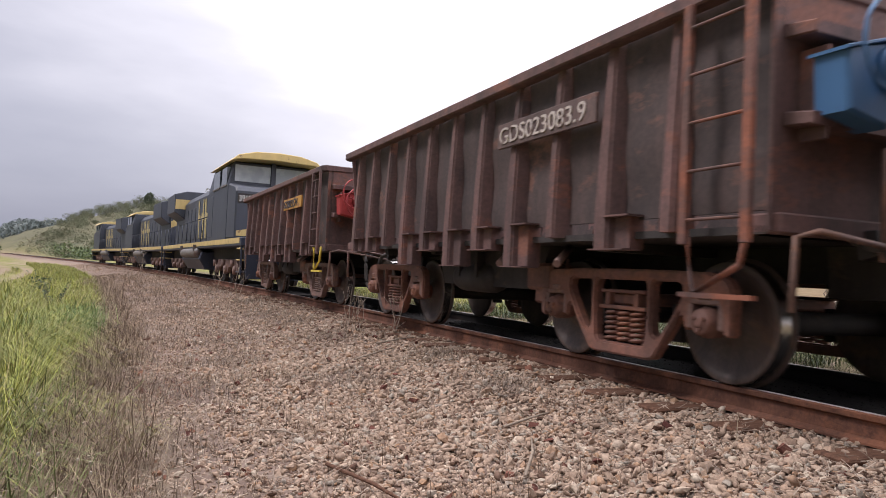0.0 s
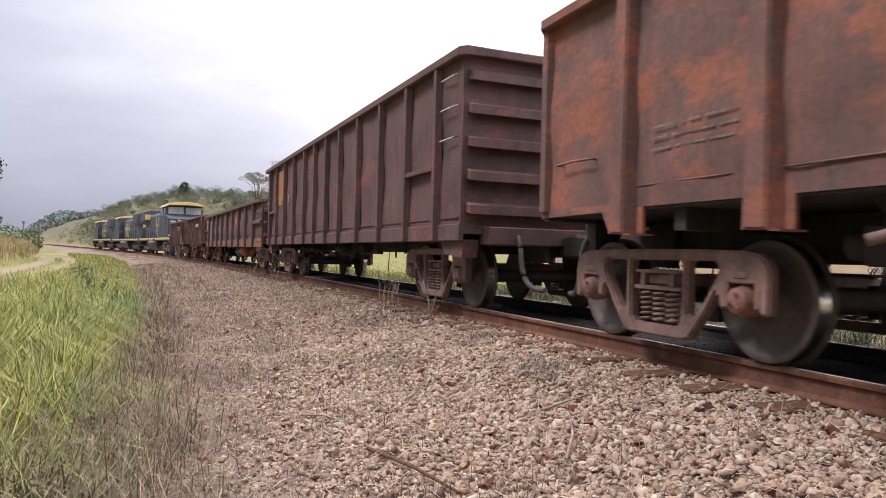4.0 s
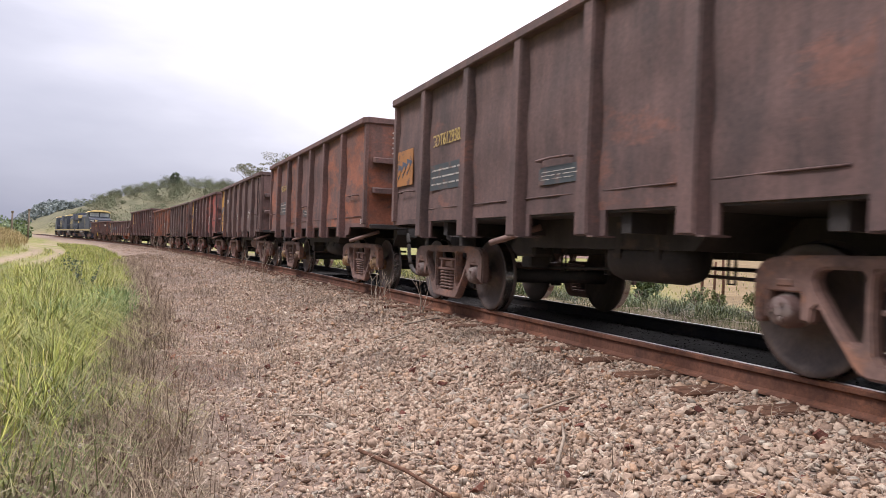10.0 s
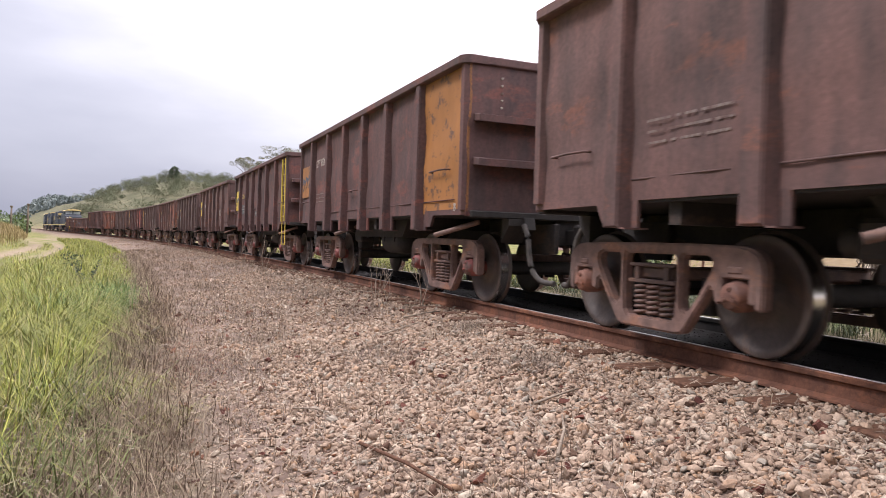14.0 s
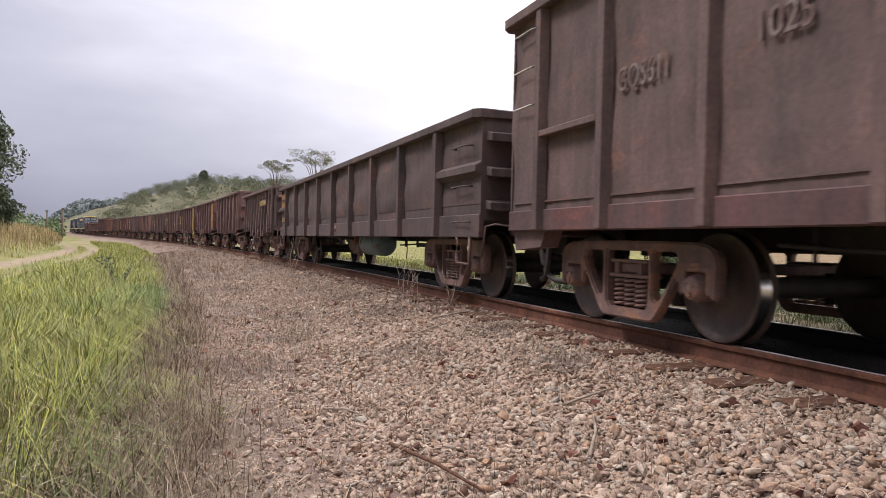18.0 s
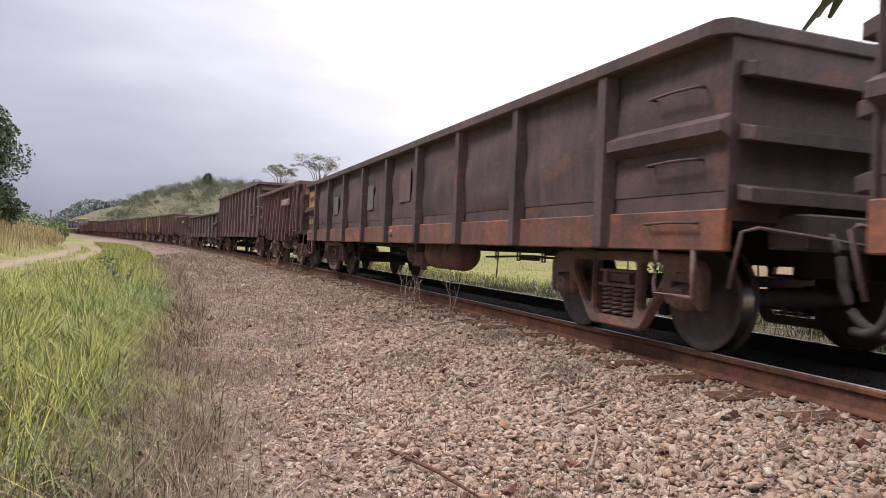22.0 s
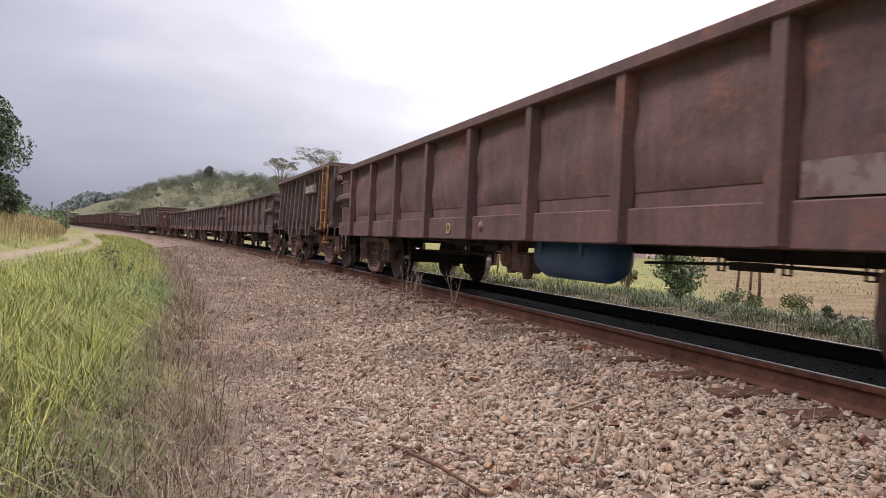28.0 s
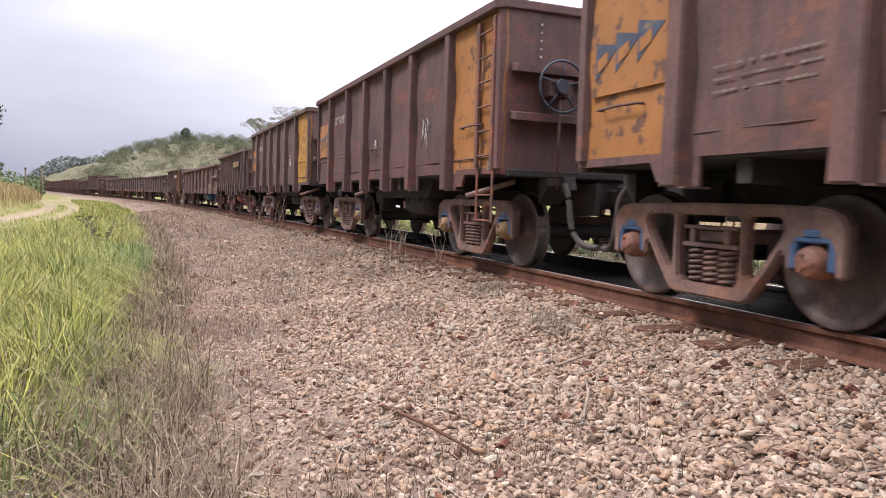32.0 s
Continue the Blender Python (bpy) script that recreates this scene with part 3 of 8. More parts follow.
def wheel(bm, sx):
    r = WHEEL_R
    prof = [(0.760, 0.10), (0.760, r - 0.06), (0.762, r + 0.024), (0.778, r + 0.028), (0.795, r + 0.006), (0.815, r + 0.001), (0.895, r - 0.004), (0.900, r - 0.012),
            (0.900, r - 0.055), (0.875, r - 0.075), (0.850, 0.20), (0.870, 0.13), (0.915, 0.115), (0.915, 0.08)]
    lathe(bm, [(sx * x, rr) for x, rr in prof], 40)


def tread(bm, sx):
    r = WHEEL_R + 0.0025
    lathe(bm, [(sx * 0.797, r + 0.003), (sx * 0.893, r - 0.003)], 40, caps=False)


def axle(bm):
    lathe(bm, [(-0.98, 0.07), (-0.92, 0.085), (-0.76, 0.095), (-0.6, 0.085), (0.6, 0.085), (0.76, 0.095), (0.92, 0.085), (0.98, 0.07)], 16)


def bolster(bm):
    box(bm, -1.06, 1.06, -0.21, 0.21, 0.49, 0.585, 0.015)
    for sx in (-1, 1):
        a, b = sorted((sx * 0.95, sx * 1.105))
        box(bm, a, b, -0.27, 0.27, 0.585, 0.612, 0.006)
        box(bm, a, b, -0.285, 0.285, 0.452, 0.485, 0.006)
        for f in (-1, 1):
            box(bm, a, b, *sorted((f * 0.15, f * 0.20)), 0.485, 0.585)


def brake_beam(bm, y):
    tube(bm, [(-0.95, y, 0.36), (0.95, y, 0.36)], 0.035, 8)
    for sx in (-1, 1):
        prism(bm, [(y - 0.05, 0.24), (y + 0.05, 0.24), (y + 0.05, 0.52), (y - 0.05, 0.52)], *sorted((sx * 0.78, sx * 0.90)))


def bogie(wagon, yc, cast, cap, adapt, small=False):
    base, size, lift = (1.64, (1, 0.90, 0.84), 0.05) if small else (BASE, (1, 1, 1), 0.0)
    for sx in (-1, 1):
        cheek = part("side_frame", lambda bm: side_frame(bm, sx), cast, wagon, key=("sf", sx))
        cheek.location, cheek.scale = (0, yc, lift), size
        for k in (-0.115, 0.115) if small else (-0.155, 0.0, 0.155):
            spring = part("spring", coil, cast, wagon, key="coil")
            spring.location, spring.scale = (sx * 1.045, yc + k, 0.218 if small else 0.20), (1.2, 1.2, 0.86) if small else (1, 1, 1)
        for f in (-1, 1):
            part("axle_adapter", lambda bm: adapter(bm, sx), adapt, wagon, key=("ad", sx)).location = (0, yc + f * base / 2, AXLE_Z)
    beam = part("bolster", bolster, cast, wagon, key="bolster")
    beam.location, beam.scale = (0, yc, lift), size
    for f in (-1, 1):
        part("brake_beam", lambda bm: brake_beam(bm, f * 0.40), MAT["under"], wagon, key=("bb", f)).location = (0, yc, 0)
        ws = part("wheelset", axle, MAT["under"], wagon, key="axle")
        ws.location = (0, yc + f * base / 2, AXLE_Z)
        for sx in (-1, 1):
            part("wheel", lambda bm: wheel(bm, sx), MAT["wheel"], ws, key=("wheel", sx))
            part("tread", lambda bm: tread(bm, sx), MAT["tread"], ws, "polished wheel tread", key=("tread", sx))
            part("bearing_cap", lambda bm: bearing(bm, sx), cap, ws, key=("cap", sx))
        WHEELSETS.append((ws, wagon, yc + f * base / 2))


def coupler(bm, y0, f):
    box(bm, -0.11, 0.11, *sorted((y0 - f * 0.45, y0 + f * 0.22)), 0.72, 0.92, 0.02)
    box(bm, -0.16, 0.12, *sorted((y0 + f * 0.15, y0 + f * 0.42)), 0.68, 0.98, 0.04)
    box(bm, 0.03, 0.17, *sorted((y0 + f * 0.30, y0 + f * 0.50)), 0.70, 0.96, 0.04)


def eased(pts, n=4):
    """A smooth run through the points."""
    p = [Vector(q) for q in pts]
    out = []
    for i in range(len(p) - 1):
        a, b, c, d = p[max(i - 1, 0)], p[i], p[i + 1], p[min(i + 2, len(p) - 1)]
        for k in range(n):
            t = k / n
            out.append(0.5 * (2 * b + (c - a) * t + (2 * a - 5 * b + 4 * c - d) * t * t + (3 * b - a - 3 * c + d) * t * t * t))
    return out + [p[-1]]


def hose(bm, y0, f):
    pts = [(-0.64, y0 - f * 0.14, 1.02), (-0.72, y0 + f * 0.04, 0.95), (-0.79, y0 + f * 0.20, 0.92), (-0.81, y0 + f * 0.31, 0.78), (-0.81, y0 + f * 0.35, 0.58), (-0.79, y0 + f * 0.42, 0.41), (-0.75, y0 + f * 0.55, 0.32), (-0.70, y0 + f * 0.72, 0.31)]
    tube(bm, eased(pts), 0.032, 8)


def hose_bracket(bm, y0, f):
    prism(bm, [(y0 - f * 0.02, 1.04), (y0 + f * 0.12, 1.04), (y0 + f * 0.16, 0.90), (y0 + f * 0.02, 0.86)], -0.76, -0.62, "x", 0.006)


def tank(bm, y0, y1, r, x, z):
    lathe(bm, [(y0, 0.03), (y0 + 0.015, r * 0.55), (y0 + 0.07, r * 0.88), (y0 + 0.16, r), (y1 - 0.16, r), (y1 - 0.07, r * 0.88), (y1 - 0.015, r * 0.55), (y1, 0.03)], 24, "y", (x, 0, z))
    for y in (y0 + 0.28, y1 - 0.28):
        box(bm, x - r - 0.012, x + r + 0.012, y - 0.03, y + 0.03, z, z + r + 0.12)


def valve(bm, y, x, z):
    box(bm, x - 0.13, x + 0.13, y - 0.22, y + 0.22, z - 0.10, z + 0.16, 0.03)
    box(bm, x - 0.10, x + 0.16, y - 0.10, y + 0.10, z - 0.22, z - 0.08, 0.02)
    lathe(bm, [(y + 0.2, 0.09), (y + 0.36, 0.09), (y + 0.38, 0.05)], 12, "y", (x, 0, z + 0.02))
    for k in (-0.3, 0.3):
        tube(bm, [(x, y + k, z + 0.2), (x, y + k, z), (x, y + k * 0.5, z - 0.02)], 0.02, 6)


def brake_rigging(wagon, y0, y1, z):
    """The long rod with its slack box, the train pipe and the hangers, each a part."""
    k0 = (y0, y1, z)
    part("brake_rod", lambda bm: tube(bm, [(-0.62, y0, z), (-0.62, (y0 + y1) / 2, z + 0.02), (-0.62, y1, z - 0.02)], 0.016, 6), MAT["under"], wagon, key=("rod", k0))
    part("train_pipe", lambda bm: tube(bm, [(0.35, y0, z + 0.05), (0.35, y1, z + 0.05)], 0.022, 6), MAT["under"], wagon, key=("pipe", k0))
    part("slack_adjuster", lambda bm: box(bm, -0.655, -0.585, -0.22, 0.22, -0.035, 0.035, 0.012), MAT["under"], wagon, key="slack").location = (0, (y0 + y1) / 2, z)
    for k in range(4):
        part("rod_hanger", lambda bm: (box(bm, -0.630, -0.610, -0.042, -0.030, -0.04, 0.32), box(bm, -0.630, -0.610, 0.030, 0.042, -0.04, 0.32), box(bm, -0.630, -0.610, -0.042, 0.042, -0.05, -0.038)), MAT["under"], wagon, key="hanger").location = (0, y0 + (y1 - y0) * (0.12 + 0.25 * k), z)


def grab(bm, x, y0, y1, z, out=0.06, drop=0.0):
    tube(bm, [(x, y0, z), (x - out, y0, z), (x - out, (y0 + y1) / 2, z + drop / 2 + 0.008), (x - out, y1, z + drop), (x, y1, z + drop)], 0.011, 6)


def ladder_stile(bm, x, y, z0, z1):
    box(bm, x - 0.035, x + 0.005, y - 0.032, y + 0.032, z0, z1, 0.004)


def rung(bm, x, y0, y1):
    tube(bm, [(x, y0, 0), (x, y1, 0)], 0.011, 6)


def ladder(wagon, x, y0, y1, z0, z1, n, mat):
    for y in (y0, y1):
        part("ladder_stile", lambda bm: ladder_stile(bm, x, y, z0, z1), mat, wagon)
    for k in range(n):
        part("ladder_rung", lambda bm: rung(bm, x - 0.02, y0, y1), mat, wagon, key=("rung", x, y0, y1)).location = (0, 0, z0 + (k + 0.5) * (z1 - z0) / n)


def brake_wheel(bm, y, z, x=-0.55, r=0.27):
    pts = [(x + r * math.cos(k * math.pi / 14), y, z + r * math.sin(k * math.pi / 14)) for k in range(28)]
    tube(bm, pts, 0.014, 6, closed=True)
    lathe(bm, [(y - 0.03, 0.075), (y + 0.03, 0.085), (y + 0.05, 0.04)], 14, "y", (x, 0, z))
    for k in range(5):
        a = k * 2 * math.pi / 5 + 0.3
        tube(bm, [(x + 0.07 * math.cos(a), y, z + 0.07 * math.sin(a)), (x + (r - 0.005) * math.cos(a), y, z + (r - 0.005) * math.sin(a))], 0.011, 5)


def brake_box(bm, y, z, x=-1.04):
    prism(bm, [(x - 0.30, z - 0.24), (x + 0.02, z - 0.30), (x + 0.10, z + 0.10), (x - 0.02, z + 0.17), (x - 0.32, z + 0.10)], y - 0.20, y + 0.02, "y", 0.02)
    prism(bm, [(x - 0.34, z + 0.095), (x - 0.02, z + 0.185), (x + 0.11, z + 0.11), (x + 0.11, z + 0.09), (x - 0.02, z + 0.165), (x - 0.34, z + 0.075)], y - 0.22, y + 0.03, "y", 0.004)
    lathe(bm, [(y - 0.245, 0.05), (y - 0.24, 0.12), (y - 0.20, 0.13)], 20, "y", (x + 0.03, 0, z + 0.02))
    lathe(bm, [(y - 0.275, 0.03), (y - 0.24, 0.035)], 12, "y", (x + 0.03, 0, z + 0.02))


def brake_ring(bm, y, z, x=-1.14):
    tube(bm, [(x + 0.03 + 0.21 * math.cos(k * 0.3142), y - 0.262, z + 0.13 + 0.25 * math.sin(k * 0.3142)) for k in range(20)], 0.013, 6, closed=True)


def plate(bm, y0, y1, z0, z1, x):
    box(bm, x - 0.006, x + 0.001, *sorted((y0, y1)), z0, z1)


def mark_shape(bm, y0, y1, z0, z1, x, k):
    """One of three arrowheads in a row, slanting up: the owner's mark as plain shapes."""
    w, h = (y0 - y1), (z1 - z0)
    ya, za = y0 - w * (0.06 + 0.29 * k), z0 + h * (0.40 + 0.05 * k)
    prism(bm, [(ya, za + 0.24 * h), (ya, za - 0.22 * h), (ya - 0.33 * w, za + 0.14 * h)], x - 0.010, x - 0.005)


def mark_block(bm, y0, y1, z0, z1, x, k):
    w, h = (y0 - y1), (z1 - z0)
    ya, za = y0 - w * (0.09 + 0.29 * k), z0 + h * (0.40 + 0.05 * k)
    prism(bm, [(ya, za + 0.03 * h), (ya, za - 0.13 * h), (ya - 0.15 * w, za - 0.03 * h), (ya - 0.15 * w, za + 0.11 * h)], x - 0.014, x - 0.011)


def data_row(bm, y0, y1, z, hh, x, seed):
    """One line of writing too small to read: a row of short bars."""
    rng = random.Random(seed)
    step = 1 if y1 > y0 else -1
    y = y0
    while step * (y1 - y) > 0.03:
        ln = min(rng.uniform(0.02, 0.06), step * (y1 - y))
        box(bm, x - 0.007, x - 0.004, *sorted((y, y + step * ln)), z - hh, z + hh)
        y += step * (ln + rng.choice((0.012, 0.014, 0.016, 0.05)))


def data_lines(wagon, y0, y1, z0, z1, rows, x, mat, split=0.5):
    for k in range(rows):
        z = z1 - (z1 - z0) * (k + 0.5) / rows
        tagged(part("data_line", lambda bm: data_row(bm, y0, y1, z, (z1 - z0) / rows * 0.11, x, k + int(split * 100)), mat, wagon, key=("dl", round(y0, 3), round(y1, 3), round(z, 3), x, split)), kind="stuff")


def scrawl(bm, y, z, x, h, seed):
    rng = random.Random(seed)
    for k in range(rng.choice((2, 3))):
        p = [(x - 0.006, y - 0.05 * k + rng.uniform(-0.14, 0.14) * h / 0.4, z + rng.uniform(0, h)) for _ in range(5)]
        tube(bm, p, 0.006, 4)


# ---- wagon bodies; y runs ahead, the camera's side is -x ----
def sheet(bm, sx, w, y0, y1, z0, z1, bow=0.0, seed=0):
    """A side wall with slight dents."""
    rng = random.Random(seed)
    ny, nz = max(3, int((y1 - y0) / 0.20)), 9
    ph = [rng.uniform(0, 6.28) for _ in range(4)]
    def face_at(x_off, flip):
        g = [[bm.verts.new((sx * (w + x_off + (0.012 * math.sin(2.1 * (y0 + (y1 - y0) * i / ny) + ph[0] + 1.3 * j) + 0.007 * math.sin(5.3 * i * 0.4 + ph[1] + j)) * (0 < j < nz) + bow * 1.5 * (j / nz) ** 0.35 * (1 - j / nz) * math.sqrt(max(math.sin(math.pi * i / ny), 0.0))),
                            y0 + (y1 - y0) * i / ny, z0 + (z1 - z0) * j / nz)) for j in range(nz + 1)] for i in range(ny + 1)]
        for i in range(ny):
            for j in range(nz):
                f = bm.faces.new((g[i][j], g[i + 1][j], g[i + 1][j + 1], g[i][j + 1]))
                f.smooth = True
        return g
    a, c = face_at(0.0, 0), face_at(-0.03, 1)
    for i in range(ny):
        for j in (0, nz):
            bm.faces.new((a[i][j], a[i + 1][j], c[i + 1][j], c[i][j]))
    for i in (0, ny):
        for j in range(nz):
            bm.faces.new((a[i][j], a[i][j + 1], c[i][j + 1], c[i][j]))
    bmesh.ops.recalc_face_normals(bm, faces=bm.faces[:])
    for e in bm.edges:
        if e.calc_face_angle(0) > 0.6:
            e.smooth = False


def post(bm, sx, w, z0, z1, wid=0.12, deep=0.085, foot=0.0, foot_z=0.0):
    """A pressed post with sloping flanks, and a spread foot plate below the sheet where it has one."""
    h = wid / 2
    prism(bm, [(sx * (w - 0.004), h), (sx * (w + deep), h * 0.62), (sx * (w + deep), -h * 0.62), (sx * (w - 0.004), -h)], z0, z1, "z", 0.006)
    if foot:
        prism(bm, [(-foot, z0), (h + 0.02, z0), (h + 0.02, foot_z), (-foot, foot_z)], *sorted((sx * (w - 0.02), sx * (w + 0.012))))
        box(bm, *sorted((sx * (w - 0.10), sx * (w + deep + 0.01))), -foot, h + 0.02, z0 - 0.02, z0 + 0.004)


def deep_post(bm, sx, w, z0, z1):
    """A hat-section post, deeper towards the foot, closed below by a thin plate; it hangs past the sheet."""
    for a, b, d0, d1 in ((1.10, z1, 0.105, 0.085),):
        lo = [(w - 0.03, 0.115), (w, 0.115), (w + d0, 0.085), (w + d0, -0.085), (w, -0.115), (w - 0.03, -0.115)]
        hi = [(w - 0.03, 0.10), (w, 0.10), (w + d1, 0.075), (w + d1, -0.075), (w, -0.10), (w - 0.03, -0.10)]
        vs = [[bm.verts.new((sx * x, y, z)) for x, y in ring] for ring, z in (([(x, y * 1.08) for x, y in lo], z0), (lo, a), (hi, b))]
        fs = [bm.faces.new(vs[0]), bm.faces.new(vs[2])]
        for p, q in zip(vs, vs[1:]):
            fs += [bm.faces.new((p[k], p[(k + 1) % 6], q[(k + 1) % 6], q[k])) for k in range(6)]
        bmesh.ops.recalc_face_normals(bm, faces=fs)
        bmesh.ops.bevel(bm, geom=[e for e in bm.edges if abs(e.verts[0].co.x) > w + 0.05 and abs(e.verts[1].co.x) > w + 0.05], offset=0.012, segments=2, affect="EDGES")


def post_foot(bm, sx, w, z0):
    """The plate that closes a post below and its stiffener, bent from one piece."""
    a, b, c = w - 0.10, w, w + 0.11
    prism(bm, [(a, z0 - 0.014), (c, z0 - 0.014), (c, z0 - 0.002), (b, z0), (b, 1.09), (b - 0.028, 1.09), (b - 0.028, z0), (a, z0 - 0.002)] if sx > 0 else [(-a, z0 - 0.014), (-a, z0 - 0.002), (-b + 0.028, z0), (-b + 0.028, 1.09), (-b, 1.09), (-b, z0), (-c, z0 - 0.002), (-c, z0 - 0.014)], -0.20, -0.125, "y")


def rim(bm, w, l0, l1, z, wid=0.13, h=0.10, over=0.10):
    """The top rail round the body."""
    o = w + over
    for sx in (-1, 1):
        box(bm, *sorted((sx * (o - wid), sx * o)), l0 + 0.10, l1 - 0.10, z - h, z, 0.012)
        for y, f in ((l1, 1), (l0, -1)):
            prism(bm, [(sx * (o - wid), y - f * 0.10), (sx * o, y - f * 0.10), (sx * (o - 0.08), y), (sx * (o - 0.3), y), (sx * (o - 0.3), y - f * 0.12)], z - h, z, "z", 0.006)
    for y, f in ((l1, 1), (l0, -1)):
        box(bm, -(o - 0.28), o - 0.28, *sorted((y - f * 0.12, y)), z - h, z, 0.012)


def rib_post(bm, sx, w, low, z1, slim):
    """A pressed rib, narrow and shallow at the rim, spreading towards the floor and running down to its foot."""
    wide = 0.100 if slim else 0.128
    levels = ((low, wide, 0.135), (1.145, wide, 0.135), (1.6, wide * 0.88, 0.118), (z1, 0.078, 0.075))
    rings = []
    for z, half, deep in levels:
        face = half * 0.62
        rings.append([bm.verts.new((sx * x, y, z)) for x, y in ((w - 0.08, half), (w - 0.045, half), (w - 0.05 + deep, face), (w - 0.05 + deep, -face), (w - 0.045, -half), (w - 0.08, -half))])
    fs = [bm.faces.new(rings[0]), bm.faces.new(rings[-1])]
    for p, q in zip(rings, rings[1:]):
        fs += [bm.faces.new((p[k], p[(k + 1) % 6], q[(k + 1) % 6], q[k])) for k in range(6)]
    bmesh.ops.recalc_face_normals(bm, faces=fs)
    edge = [e for e in bm.edges if min(abs(v.co.x) for v in e.verts) > w - 0.02 and abs(e.verts[0].co.z - e.verts[1].co.z) > 0.1]
    bmesh.ops.bevel(bm, geom=edge, offset=0.016, segments=2, affect="EDGES")


def post_ledge(bm, sx, w):
    box(bm, *sorted((sx * (w - 0.06), sx * (w + 0.105))), -0.33, -0.05, 1.136, 1.150)


def post_pocket(bm, sx, w, low):
    """The set-back foot plate behind a rib, closed by a thin lip."""
    box(bm, *sorted((sx * (w + 0.010), sx * (w + 0.028))), -0.27, -0.10, low, 1.136, 0.004)
    box(bm, *sorted((sx * (w - 0.10), sx * (w + 0.012))), -0.27, -0.255, low, 1.136)
    box(bm, *sorted((sx * (w - 0.08), sx * (w + 0.092))), -0.275, 0.130, low - 0.010, low)


def end_wall(bm, w, y, f, z0, z1, lean=0.0):
    prism(bm, [(y + f * lean, z1), (y, z0), (y - f * 0.03, z0), (y + f * lean - f * 0.03, z1)], -w, w)


def end_rib(bm, w, y, f, z, deep=0.16, h=0.11):
    prism(bm, [(y, z + h * 0.5), (y + f * deep, z + h * 0.2), (y + f * deep, z - h * 0.5), (y, z - h * 0.35)], -w + 0.07, w - 0.07, "x", 0.008)


def floor_pan(bm, w, l0, l1, z):
    box(bm, -w + 0.02, w - 0.02, l0 + 0.03, l1 - 0.03, z, z + 0.05)


def centre_sill(bm, l0, l1, z0=0.72, z1=1.05):
    box(bm, -0.26, 0.26, l0, l1, z0, z1)


def hopper(bm, y0, y1, z0, z1, w):
    """Sloped underfloor chutes between the bogies."""
    prism(bm, [(y0, z1), (y1, z1), (y1 - 0.25, z0), (y0 + 0.25, z0)], -w, w)


def thing(name, label, category, group):
    return tagged(new(name), label, category, group)


def common(w, l, under, colour, yb_front, yb_rear, cast, cap, adapt, small=False):
    h = l / 2
    bogie(w, h - yb_front, cast, cap, adapt, small)
    bogie(w, -h + yb_rear, cast, cap, adapt, small)
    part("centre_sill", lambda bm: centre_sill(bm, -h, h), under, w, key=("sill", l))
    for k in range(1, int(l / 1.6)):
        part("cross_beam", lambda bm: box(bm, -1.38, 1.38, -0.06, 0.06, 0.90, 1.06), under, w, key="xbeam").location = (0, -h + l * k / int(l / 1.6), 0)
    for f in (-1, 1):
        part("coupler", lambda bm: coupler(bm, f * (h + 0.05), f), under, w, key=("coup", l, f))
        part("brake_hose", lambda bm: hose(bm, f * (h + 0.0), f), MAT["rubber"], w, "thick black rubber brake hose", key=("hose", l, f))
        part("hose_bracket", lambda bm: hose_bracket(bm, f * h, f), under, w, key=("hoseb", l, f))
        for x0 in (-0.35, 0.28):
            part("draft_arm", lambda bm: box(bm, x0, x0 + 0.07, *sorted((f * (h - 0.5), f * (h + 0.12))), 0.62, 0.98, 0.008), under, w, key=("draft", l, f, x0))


TALL_L, TALL_Z, TALL_W = 9.08, 2.87, 1.46


